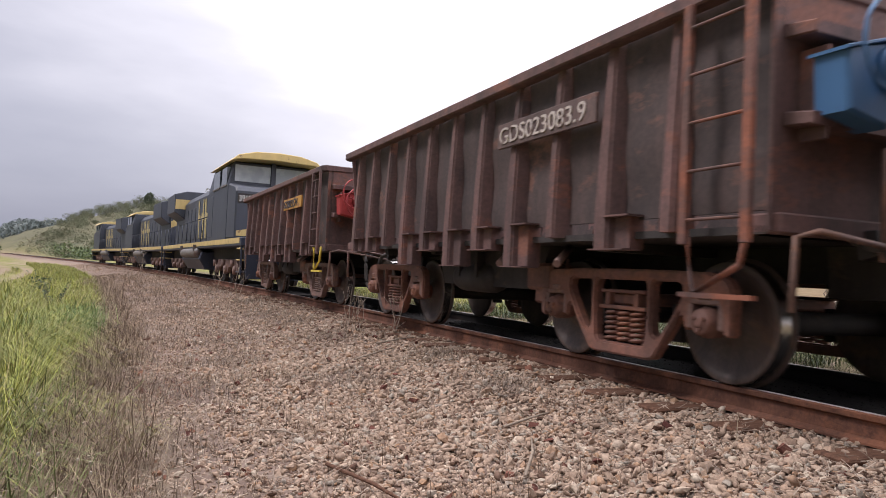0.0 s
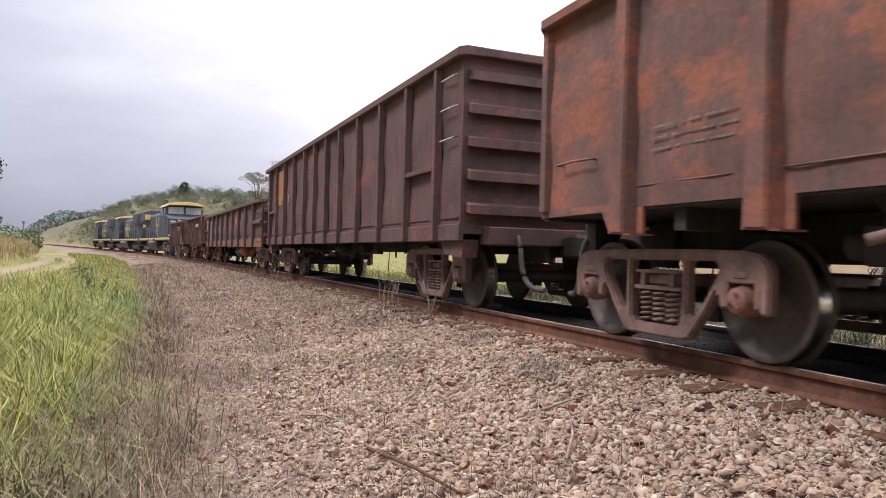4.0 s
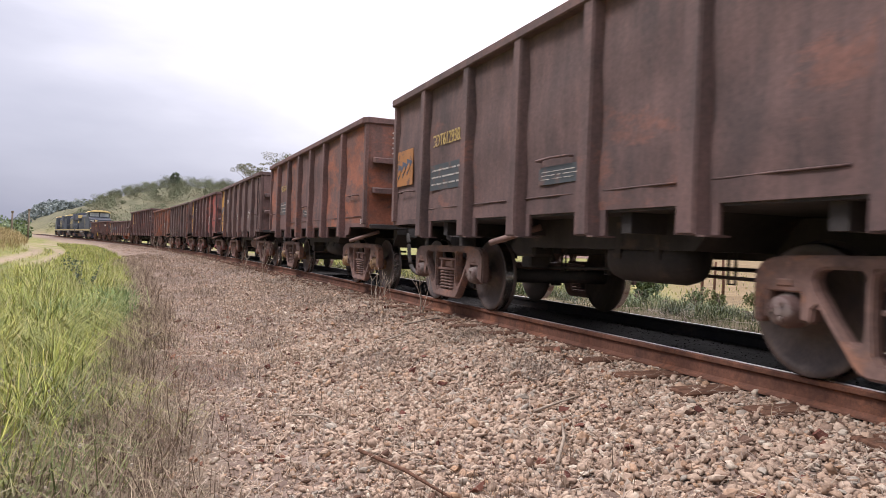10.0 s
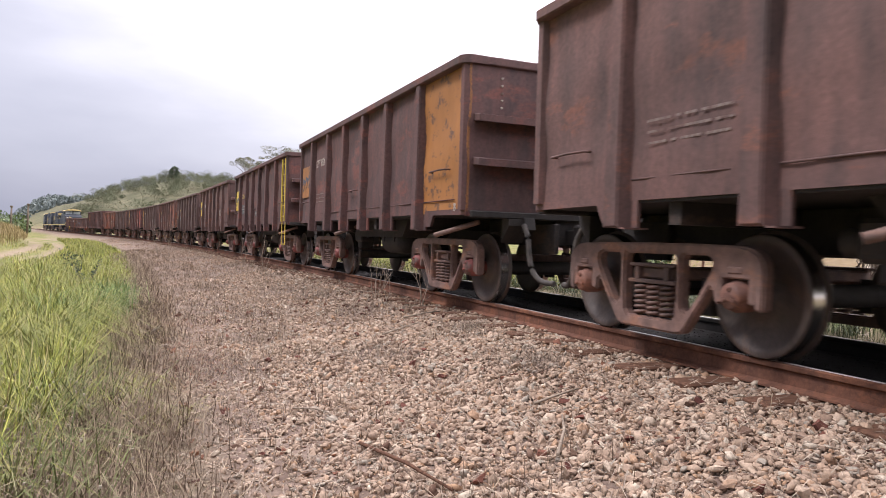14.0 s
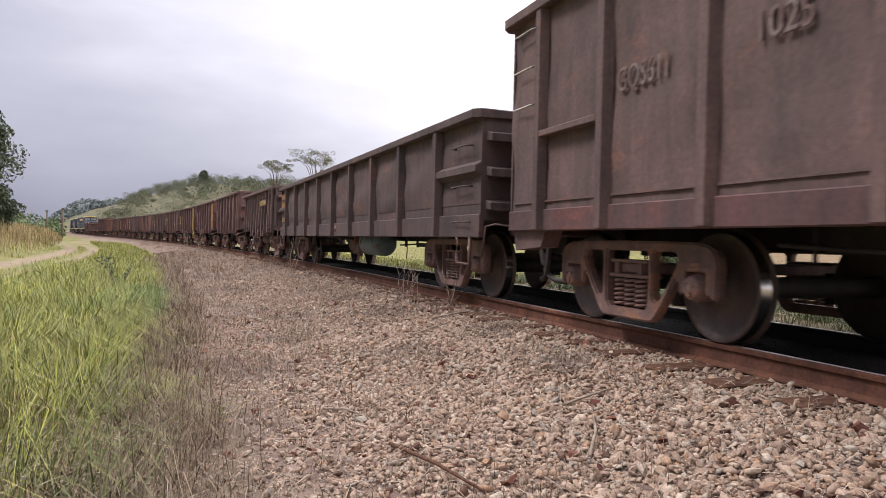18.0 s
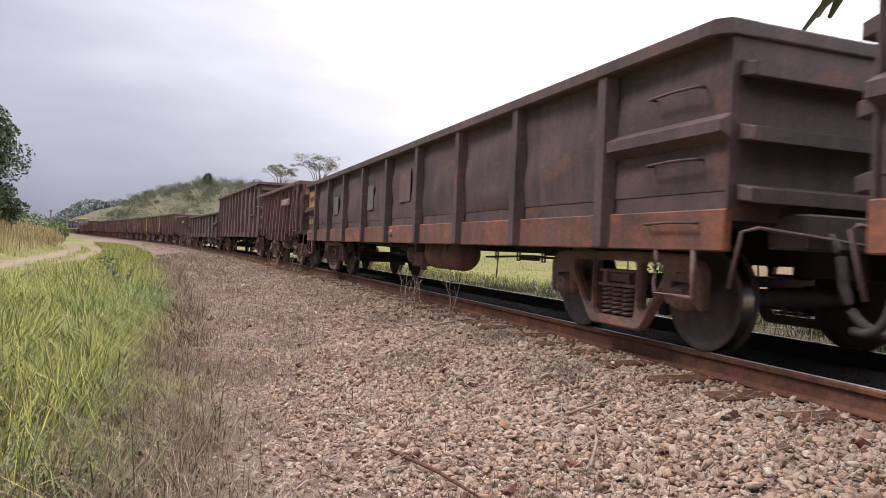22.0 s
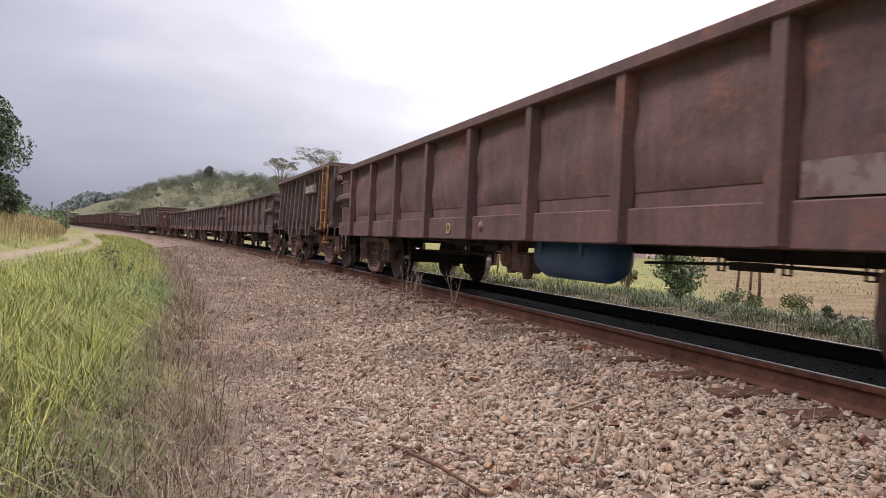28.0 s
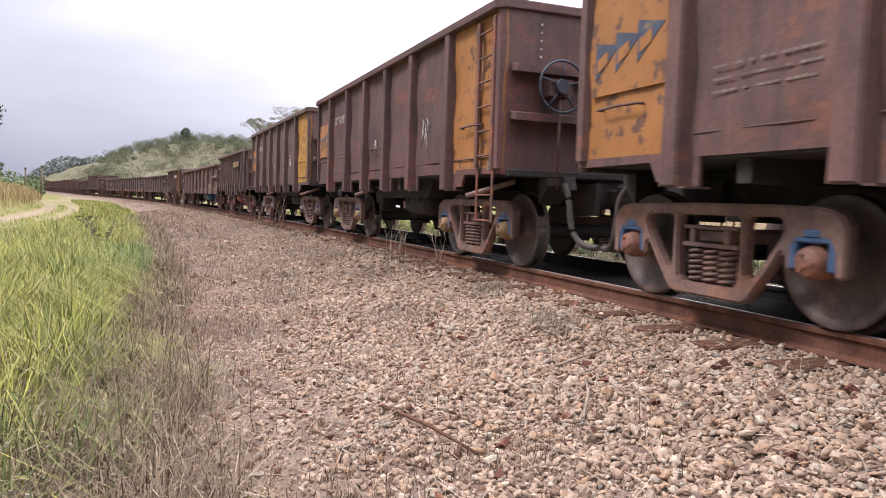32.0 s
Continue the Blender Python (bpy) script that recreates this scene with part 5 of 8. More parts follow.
def ribbed_gondola(label, colour, number="", ink="white", plate_mat="slate", steps="brown", box_mat=None, tank_mat="under", rust_bays=(), mark=None, cap="cast_red", cast="cast", stirrup=None, small=False):
    """Short gondola with many close pressed ribs of uneven length and sloping ends."""
    w = thing("ore_wagon", label, "rail wagon", "wagons of the train")
    c, L, Z, W = MAT[colour], SHORT_L, SHORT_Z, SHORT_W
    h = L / 2
    common(w, L, MAT["under"], c, 1.24, 1.88 if small else 1.72, MAT[cast], MAT[CAPS.get(cap, cap)], MAT["cast"], small)
    ys = [h - (0.55 + 0.683 * k) for k in range(11)]
    for sx in (-1, 1):
        edges = [h] + ys + [-h]
        for i in range(12):
            a, b = edges[i + 1], edges[i]
            # sheets are darker than the ribs: dirt plus painted recess shade
            part("side_panel", lambda bm: sheet(bm, sx, W - 0.05, a, b, 1.12, Z - 0.05, 0.0, i + 40) if i else prism(bm, [(b, Z - 0.05), (a, Z - 0.05), (a, 1.12), (a + 0.04, 1.12)], *sorted((sx * (W - 0.08), sx * (W - 0.05)))), MAT["orange"] if i in rust_bays else MAT["grimy_recess"], w, key=("sp", sx, i))
        for i, y in enumerate(ys):
            slim = i in (2, 8, 10)
            low = 1.01 if slim else (0.95, 0.95, 1.01, 0.77, 0.94, 0.77, 0.93, 0.77, 1.01, 0.91, 1.01)[i]
            part("side_post", lambda bm: rib_post(bm, sx, W, low, Z - 0.08, slim), c, w, key=("spost", sx, slim, low)).location = (0, y, 0)
            if not slim:
                part("post_ledge", lambda bm: post_ledge(bm, sx, W), c, w, key=("sledge", sx)).location = (0, y, 0)
                part("post_pocket", lambda bm: post_pocket(bm, sx, W, low), c, w, key=("spocket", sx, low)).location = (0, y, 0)
    for f in (-1, 1):
        part("end_wall", lambda bm: end_wall(bm, W, f * (h - 0.55 * (f > 0)), f, 1.0, Z - 0.05, 0.53 * (f > 0)), c, w, key=("send", f))
        for z in (2.12, 1.62):
            yr = f * h if f < 0 else h - 0.55 + 0.53 * (z - 1.0) / 1.45
            part("end_rib", lambda bm: end_rib(bm, W, yr, f, z, 0.2, 0.10), c, w, key=("srib", f, z))
        part("end_sill", lambda bm: box(bm, -W + 0.02, W - 0.02, *sorted((f * (h - 0.2), f * (h + 0.05))), 0.98, 1.10, 0.012), c, w, key=("ssl", f))
        part("uncoupling_rod", lambda bm: tube(bm, [(-W + 0.06, f * (h + 0.10), 0.55), (-W + 0.06, f * (h + 0.12), 0.96), (-W + 0.2, f * (h + 0.15), 1.0), (-0.3, f * (h + 0.30), 0.86)], 0.02, 6), MAT["cast"], w, key=("srod", f))
    part("top_rim", lambda bm: rim(bm, W, -h - 0.02, h + 0.02, Z, 0.13, 0.10, 0.12), c, w, key="srim")
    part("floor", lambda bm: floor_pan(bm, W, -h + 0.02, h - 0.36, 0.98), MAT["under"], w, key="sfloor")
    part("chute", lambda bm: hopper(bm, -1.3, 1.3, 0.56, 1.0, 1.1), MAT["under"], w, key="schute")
    ladder(w, -W - 0.125, -h + 0.04, -h + 0.52, 0.92, Z - 0.10, 5, MAT[steps])
    part("step", lambda bm: [tube(bm, [(-W - 0.05, -h + 0.10, 1.05), (-W - 0.05, -h + 0.16, 0.80), (-W - 0.05, -h + 0.52, 0.62), (-W - 0.05, -h + 0.60, 1.05)], 0.022, 6), box(bm, -W - 0.08, -W - 0.03, -h + 0.05, -h + 0.62, 0.60, 0.63)], MAT[stirrup or steps], w)
    if number:
        part("number_board", lambda bm: box(bm, -W - 0.100, -W - 0.070, h - 6.62, h - 5.10, 1.86, 2.09, 0.005), MAT[plate_mat], w, key="sboard")
        lettering("wagon_number", number, 0.215, (-W - 0.104, h - 5.14, 1.90), MAT[ink], w, "painted wagon number", stretch=1.12)
    if box_mat:
        part("brake_box", lambda bm: brake_box(bm, -h - 0.16, 1.86), MAT[box_mat], w, "painted hand brake box")
        if box_mat == "red":
            part("brake_wheel", lambda bm: brake_wheel(bm, -h - 0.42, 1.84, -0.98), MAT["red"], w, "red spoked brake wheel")
        part("brake_ring", lambda bm: brake_ring(bm, -h - 0.16, 1.86), MAT[box_mat], w, "bent ring handle")
        part("box_strap", lambda bm: box(bm, -1.30, -1.27, -h - 0.20, -h - 0.02, 1.50, 2.02, 0.004), MAT["brown"], w)
        part("brake_chain", lambda bm: tube(bm, [(-0.80, -h - 0.2, 1.5), (-0.80, -h - 0.2, 0.85)], 0.022, 6), MAT["cast"], w)
    if mark:
        data_lines(w, h - 5.4, h - 6.35, 1.40, 1.60, 4, -W - 0.012, MAT["faint"])
    part("air_tank", lambda bm: tank(bm, h - 4.30, h - 3.30, 0.165, -1.02, 0.65), MAT[tank_mat], w, "painted air tank", key="stank")
    part("brake_valve", lambda bm: valve(bm, h - 5.20, -1.0, 0.66), MAT["cast_red"], w, key="svalve")
    for y in (-0.6, -1.6):
        part("stay", lambda bm: tube(bm, [(-1.1, y, 0.95), (-1.4, y - 0.25, 0.80)], 0.035, 7), MAT["cast"], w, key=("sstay", y))
    return w


# ---- locomotives ----
LOCO_L = 21.8


def loco_wheelset(bm):
    axle(bm)
    wheel(bm, -1)
    wheel(bm, 1)


def truck_frame(bm, sx):
    a, b = sorted((sx * 0.99, sx * 1.12))
    prism(bm, [(-1.9, 0.62), (-1.7, 0.82), (1.7, 0.82), (1.9, 0.62), (1.9, 0.40), (1.5, 0.40), (1.35, 0.55), (0.35, 0.55), (0.2, 0.35), (-0.2, 0.35), (-0.35, 0.55), (-1.35, 0.55), (-1.5, 0.40), (-1.9, 0.40)], a, b, bev=0.015)
    for y in (-1.65, 0.0, 1.65):
        lathe(bm, [(sx * 1.08, 0.15), (sx * 1.20, 0.14), (sx * 1.22, 0.08)], 14, "x", (0, y, 0.46))
        lathe(bm, [(0.55, 0.09), (0.80, 0.09)], 10, "z", (sx * 1.15, y + 0.35, 0))


def locomotive(label, facing, number=""):
    """Long-hood diesel; facing is +1 where the cab leads, -1 where it trails."""
    w = thing("locomotive", label, "locomotive", "locomotives of the train")
    h, g = LOCO_L / 2, facing
    G, U = MAT["loco_grey"], MAT["under"]
    part("deck", lambda bm: box(bm, -1.50, 1.50, -h, h, 1.22, 1.48, 0.02), MAT["navy"], w, key="ldeck")
    for sx in (-1, 1):
        part("deck_stripe", lambda bm: box(bm, *sorted((sx * 1.496, sx * 1.512)), -h + 0.2, h - 0.2, 1.30, 1.47), MAT["roof_yellow"], w, "yellow stripe along the deck", key=("lstr", sx))
    part("hood", lambda bm: prism(bm, [(-0.95, 1.48), (-0.95, 3.55), (-0.72, 3.85), (0.72, 3.85), (0.95, 3.55), (0.95, 1.48)], *sorted((g * (h - 5.6), -g * (h - 1.0))), "y", 0.03), G, w, key=("lhood", g))
    part("radiator_wing", lambda bm: prism(bm, [(-1.48, 3.20), (-1.48, 4.12), (-0.9, 4.30), (0.9, 4.30), (1.48, 4.12), (1.48, 3.10), (0.9, 2.8), (-0.9, 2.8)], *sorted((-g * (h - 4.4), -g * (h - 1.1))), "y", 0.03), G, w, key=("lrad", g))
    part("exhaust_stack", lambda bm: box(bm, -0.35, 0.35, g * 1.6 - 0.5, g * 1.6 + 0.5, 3.8, 4.1, 0.03), U, w, key=("lexh", g))
    for k in range(9):
        y = g * (h - 6.6) - g * 1.25 * k
        for sx in (-1, 1):
            part("hood_door", lambda bm: box(bm, *sorted((sx * 0.945, sx * 0.972)), -0.54, 0.54, 1.72, 3.2, 0.01), G, w, key=("ldoor", sx)).location = (0, y, 0)
    for k, (lean, wide) in enumerate(((0.30, 0.30), (-0.20, 0.26), (0.25, 0.34), (-0.15, 0.30), (0.30, 0.26))):
        yk = g * (h - 8.2) - g * 0.95 * k
        part("side_mark", lambda bm: prism(bm, [(0.0, 1.70), (wide, 1.70), (wide + lean, 3.42), (lean, 3.42)], -0.985, -0.974), MAT["faded_yellow"], w, "faded yellow slanting mark", key=("lsm", k)).location = (0, yk, 0)
        part("mark_bar", lambda bm: prism(bm, [(-0.2, 2.5), (0.5, 2.6), (0.45, 2.85), (-0.2, 2.75)], -0.984, -0.973), MAT["faded_yellow"], w, "faded yellow cross bar", key="lsmb").location = (0, yk, 0)
    # wide cab and nose: flat face, sloping deck up to a raked windscreen, thick roof visor
    yf, yn, yb = g * (h - 1.35), g * (h - 2.75), g * (h - 6.6)
    part("cab", lambda bm: prism(bm, [(-1.47, 1.48), (-1.47, 3.30), (-1.30, 4.08), (1.30, 4.08), (1.47, 3.30), (1.47, 1.48)], *sorted((yb, yn)), "y", 0.03), G, w, key=("lcab", g))
    part("nose", lambda bm: prism(bm, [(yn, 1.48), (yn, 3.34), (yf - g * 0.15, 3.14), (yf, 2.98), (yf, 1.48)], -1.46, 1.46, "x", 0.05), G, w, key=("lnose", g))
    part("cab_roof", lambda bm: prism(bm, [(-1.52, 4.02), (-1.30, 4.22), (-0.75, 4.36), (0.0, 4.40), (0.75, 4.36), (1.30, 4.22), (1.52, 4.02), (1.2, 4.09), (0.0, 4.13), (-1.2, 4.09)], *sorted((yb + g * 0.3, yn + g * 0.75)), "y", 0.02), MAT["roof_yellow"], w, "pale yellow rounded cab roof", key=("lroof", g))
    part("visor_post", lambda bm: prism(bm, [(-0.07, 3.30), (0.07, 3.30), (0.07, 4.12), (-0.07, 4.12)], *sorted((yn, yn + g * 0.06)), "y"), G, w, key=("lvp", g))
    # panes carry a painted sky reflection
    for a, b in ((-1.27, -0.09), (0.09, 1.27)):
        part("windscreen", lambda bm: prism(bm, [(a, 3.42), (b, 3.42), (b, 3.98), (a, 3.98)], *sorted((yn, yn + g * 0.035)), "y", 0.01), MAT["pale_glass"], w, "cab windscreen pane", key=("lwin", g, a))
    for sx in (-1, 1):
        for k0, k1 in ((0.25, 1.15), (1.55, 2.75)):
            part("side_window", lambda bm: prism(bm, [(yn - g * k0, 3.32), (yn - g * k1, 3.32), (yn - g * k1, 3.90), (yn - g * k0, 3.90)], *sorted((sx * 1.34, sx * 1.475))), MAT["glass"], w, "cab side window", key=("lsw", g, sx, k0))
            part("window_frame", lambda bm: prism(bm, [(yn - g * (k0 - 0.06), 3.26), (yn - g * (k1 + 0.06), 3.26), (yn - g * (k1 + 0.06), 3.31), (yn - g * (k0 - 0.06), 3.31)], *sorted((sx * 1.46, sx * 1.50))), MAT["grey"], w, key=("lswf", g, sx, k0))
        part("cab_door", lambda bm: box(bm, *sorted((sx * 1.462, sx * 1.482)), *sorted((yb + g * 0.3, yb + g * 1.1)), 1.6, 3.1, 0.01), G, w, key=("lcd", g, sx))
        part("truck_frame", lambda bm: truck_frame(bm, sx), MAT["cast"], w, key=("ltf", sx)).location = (0, h - 4.2, 0)
        part("truck_frame", lambda bm: truck_frame(bm, sx), MAT["cast"], w, key=("ltf", sx)).location = (0, -h + 4.2, 0)
        ra, rb = sorted((yb, -g * (h - 0.7)))
        part("handrail", lambda bm: tube(bm, [(sx * 1.46, ra, 2.40), (sx * 1.46, rb, 2.40)], 0.018, 5), MAT["navy"], w, key=("lhr", sx, g))
        for y in np.linspace(ra, rb, 11):
            part("stanchion", lambda bm: tube(bm, [(sx * 1.46, 0, 1.46), (sx * 1.46, 0, 2.40)], 0.018, 5), MAT["navy"], w, key=("lsn", sx)).location = (0, y, 0)
        for f in (-1, 1):
            for z in (0.42, 0.78, 1.12):
                part("step", lambda bm: box(bm, *sorted((sx * 1.05, sx * 1.50)), -0.25, 0.25, 0, 0.045, 0.006), MAT["roof_yellow"] if z > 0.5 else MAT["navy"], w, key=("lst", sx)).location = (0, f * (h - 0.32), z)
            part("step_side", lambda bm: box(bm, *sorted((sx * 1.44, sx * 1.49)), -0.30, -0.26, 0.35, 1.25), MAT["navy"], w, key=("lss", sx)).location = (0, f * (h - 0.32), 0)
    part("nose_mark", lambda bm: prism(bm, [(-0.70, 2.62), (-0.30, 2.76), (-0.70, 2.94)], *sorted((yf, yf + g * 0.012)), "y"), MAT["roof_yellow"], w, "yellow arrowhead on the nose", key=("lnm", g))
    part("nose_band", lambda bm: prism(bm, [(-1.40, 1.56), (1.40, 1.56), (1.40, 1.72), (0.0, 1.98), (-1.40, 1.72)], *sorted((yf, yf + g * 0.012)), "y"), MAT["roof_yellow"], w, "yellow band low on the nose", key=("lnb", g))
    for sx in (-0.55, 0.55):
        part("grab_rail", lambda bm: tube(bm, [(sx * 1.7, yf + g * 0.03, 1.5), (sx * 1.7, yf + g * 0.09, 1.8), (sx, yf + g * 0.09, 2.5), (sx, yf + g * 0.02, 2.55)], 0.02, 6), MAT["white"], w, key=("lgr", g, sx))
    yw = -g * (h - 4.4)
    part("wing_mark", lambda bm: prism(bm, [(-1.44, 3.35), (-0.2, 3.35), (-0.5, 3.62), (-0.2, 3.85), (-1.44, 3.85)], *sorted((yw, yw + g * 0.012)), "y"), MAT["roof_yellow"], w, "yellow arrow shape on the radiator", key=("lwm", g))
    ye = -g * (h - 1.0)
    part("hood_mark", lambda bm: prism(bm, [(-0.9, 3.0), (0.0, 3.5), (0.9, 3.0), (0.9, 2.6), (0.0, 3.1), (-0.9, 2.6)], *sorted((ye, ye - g * 0.012)), "y"), MAT["roof_yellow"], w, "yellow chevron on the hood end", key=("lhm", g))
    part("fuel_tank", lambda bm: prism(bm, [(-1.35, 1.1), (-1.45, 0.8), (-1.2, 0.38), (1.2, 0.38), (1.45, 0.8), (1.35, 1.1)], -2.6, 2.6, "y", 0.03), MAT["navy"], w, key="lfuel")
    part("air_tank", lambda bm: tank(bm, -2.3, 2.3, 0.2, -1.42, 1.05), MAT["grey"], w, key="lair")
    part("underframe", lambda bm: box(bm, -0.9, 0.9, -h + 0.3, h - 0.3, 0.8, 1.24), U, w, key="luf")
    for f in (-1, 1):
        part("plough", lambda bm: prism(bm, [(-1.4, 1.2), (1.4, 1.2), (1.3, 0.25), (-1.3, 0.25)], *sorted((f * (h - 0.1), f * h)), "y"), MAT["navy"], w, key=("lpl", f))
        part("coupler", lambda bm: coupler(bm, f * (h + 0.05), f), MAT["cast"], w, key=("lco", f))
        for k in (-1.65, 0, 1.65):
            ws = part("wheelset", loco_wheelset, U, w, key="lws")
            ws.location = (0, f * (h - 4.2) + k, AXLE_Z)
    if number:
        part("number_board", lambda bm: box(bm, -1.40, -0.74, *sorted((yf, yf + g * 0.02)), 2.60, 2.90, 0.005), U, w)
        lettering("loco_number", number, 0.27, (-1.37, yf + g * 0.024, 2.655), MAT["lamp_white"], w, "white painted number", right=(1, 0, 0), stretch=0.72)
    return w


# ---- the train, front to back ----
TRAIN = []


def couple(front, length, made):
    TRAIN.append((made, front - length / 2, length))


couple(88.2, LOCO_L, locomotive("slate grey and yellow diesel locomotive heading the train", 1))
couple(65.7, LOCO_L, locomotive("slate grey and yellow diesel locomotive in the middle of three", 1))
couple(43.3, LOCO_L, locomotive("slate grey diesel locomotive with yellow cab roof", -1, "39180"))
MARK_BIG, MARK_SMALL = (0.10, 1.20, 1.30, 2.52), (0.18, 1.13, 1.62, 2.30)
couple(20.4, SHORT_L, ribbed_gondola("brown ribbed ore wagon with rust patches and red brake box", "brown", "GDS021574", "navy", "yellow", "brown", "red", rust_bays=(3, 4, 7), stirrup="lemon"))
couple(10.95, SHORT_L, ribbed_gondola("brown ribbed ore wagon with white number and a blue brake box", "brown", "GDS023083.9", "white", "slate", "orange", "tank_blue", cast="cast_red"))
couple(1.84, LOW_L, low_gondola("long low rusty gondola with orange sill and a red air tank", "maroon", "band", "GPS619738", "gold", "yellow", "tank_red",
       plates=(("grey", 1, 0.06, 0.55, 1.10, 2.08), ("stencil", 2, 0.12, 0.85, 1.42, 1.72), ("stencil", 3, 0.08, 0.75, 1.42, 1.78), ("amber", 6, 0.25, 0.50, 1.55, 1.95)), letter="D", top=2.37))
couple(-15.12, BIG_L, high_gondola("long high brown gondola with a flaking yellow panel", "maroon", "GQS 61103", "8", "gold", "amber", "maroon"))
couple(-31.9, TALL_L, ore_gondola("orange-brown rusty ore wagon with steps at its end", "orange", None, None, None, "", "white", None, chalked=2))
couple(-42.1, TALL_L, ore_gondola("dark brown ore wagon with rusty ladder and grey wheel", "dark", None, None, "orange", "", "white", None, wheel_mat="grey", cap="red", chalked=0))
couple(-52.8, TALL_L, ore_gondola("maroon ore wagon with a yellow front panel", "maroon", "yellow", None, None, "GDT645430.", "chalk", (*MARK_BIG, "yellow"), cap="red", chalked=5, bay_mats=((6, "crimson"), (5, "crimson"), (4, "brown"))))
couple(-63.45, TALL_L, ore_gondola("dark brown ore wagon with yellow front and chalk marks", "dark", "yellow", None, "dark", "GDT612897-1", "white", (*MARK_BIG, "yellow"), chalked=7, tanked="cast"))
couple(-74.1, TALL_L, ore_gondola("ore wagon with large orange rust patches", "brown", "orange", "orange", None, "GDT611655.8", "gold", None, level=2.04, bay_mats=((5, "orange"), (2, "orange")), cap="amber"))
couple(-84.6, TALL_L, ore_gondola("dark brown ore wagon with amber patch and blue wheel", "dark", None, None, "dark", "GDT612938.2", "gold", (0.15, 0.80, 1.60, 2.10, "amber"), wheel_mat="tank_blue", cap="chalk", level=1.99))
couple(-95.05, TALL_L, ore_gondola("brown ore wagon with yellow panel and red axle caps", "brown", None, "maroon", None, "GDT611567-5", "white", (*MARK_SMALL, "lemon"), cap="red", chalked=11, letter="E", level=1.97))
couple(-105.95, TALL_L, ore_gondola("maroon ore wagon with yellow panel and yellow ladder", "maroon", None, None, "lemon", "GDT611961.1", "gold", (*MARK_SMALL, "lemon"), wheel_mat="white", cap="red", level=1.97))
couple(-116.6, TALL_L, ore_gondola("maroon ore wagon with a faded yellow panel and yellow patch", "maroon", None, "amber", None, "GDT 612432.", "white", (*MARK_SMALL, "amber"), cap="red"))
couple(-127.3, TALL_L, ore_gondola("brown ore wagon with a rusty orange ladder", "brown", None, None, "orange", "", "white", None, cap="cast_red"))
couple(-138.3, SHORT_L, ribbed_gondola("grey-brown ribbed ore wagon with ochre number", "slate", "GDS023044-8", "gold", "dark", "slate", None, mark="chalk", tank_mat="cast"))
couple(-147.3, LOW_L, low_gondola("long low dark gondola with peeling panel and grey-green tank", "soot", "soot", "GPS614828-0", "gold", "amber", "tank_green"))
couple(-163.97, BIG_L, high_gondola("long high grey-brown gondola with a reddish sill", "slate", "GQS611", "1025", "faint", None, "slate", top=3.13))
couple(-179.9, SHORT_L, ribbed_gondola("brown ribbed ore wagon with pale number board", "brown", "GDS023015-4", "white", "brown", "brown", None, tank_mat="cast", small=True))
couple(-188.85, LOW_L, low_gondola("long low dark gondola with yellow panel and red sill", "soot", "band", "GPS 614495", "gold", "yellow", "cast",
       plates=(("grey", 2, 0.2, 0.5, 1.4, 1.8), ("grey", 4, 0.1, 0.35, 1.4, 1.85), ("slate", 5, 0.35, 0.7, 1.45, 1.95))))
couple(-205.75, LOW_L, low_gondola("long low dark gondola with scraped red sill", "soot", "band", "523", "chalk", None, "soot", plates=(("amber", 0, 0.15, 0.85, 1.72, 2.1),), bay=1.58))
couple(-222.6, LOW_L, low_gondola("long low dark gondola with yellow panel and streaked posts", "soot", "soot", "GPS 614770-1", "amber", "amber", "under", posts_mat="brown", stripes=True, top=2.26))
couple(-240.1, SHORT_L, ribbed_gondola("dark ribbed ore wagon with an ochre ladder", "slate", "GDS023052", "white", "slate", "amber", None))
couple(-248.95, LOW_L, low_gondola("long low brown gondola with a bright blue air tank", "brown", "brown", "", "gold", None, "tank_blue", plates=(("faint", 8, 0.07, 0.55, 1.09, 1.30),), letter="D", top=2.26, bay=1.605))
couple(-266.1, SHORT_L, ribbed_gondola("brown ribbed ore wagon with a red air tank and ochre number", "slate", "GDS023168-1", "gold", "dark", "slate", None, tank_mat="tank_red", cap="red", rust_bays=(2,)))
couple(-275.42, TALL_L, ore_gondola("brown ore wagon with faded panel and patched yellow end", "dark", None, "yellow", None, "GDT 612639-1", "white", (*MARK_SMALL, "amber"), cap="chalk", adapt="blue", chalked=13))
couple(-285.5, TALL_L, ore_gondola("maroon ore wagon with amber patches and a black brake wheel", "maroon", None, "amber", "orange", "GDT 611585-", "white", (*MARK_SMALL, "amber"), wheel_mat="navy", adapt="blue", cap="amber", chalked=17))
couple(-296.1, TALL_L, ore_gondola("brown ore wagon with amber first bay and blue axle adapters", "brown", "amber", None, None, "", "white", (*MARK_SMALL, "amber"), adapt="blue", cap="cast_red", chalked=19))


# ---- ground ----
HILLS = ((-230.0, 900.0, 30.0, 120.0, 200.0),)


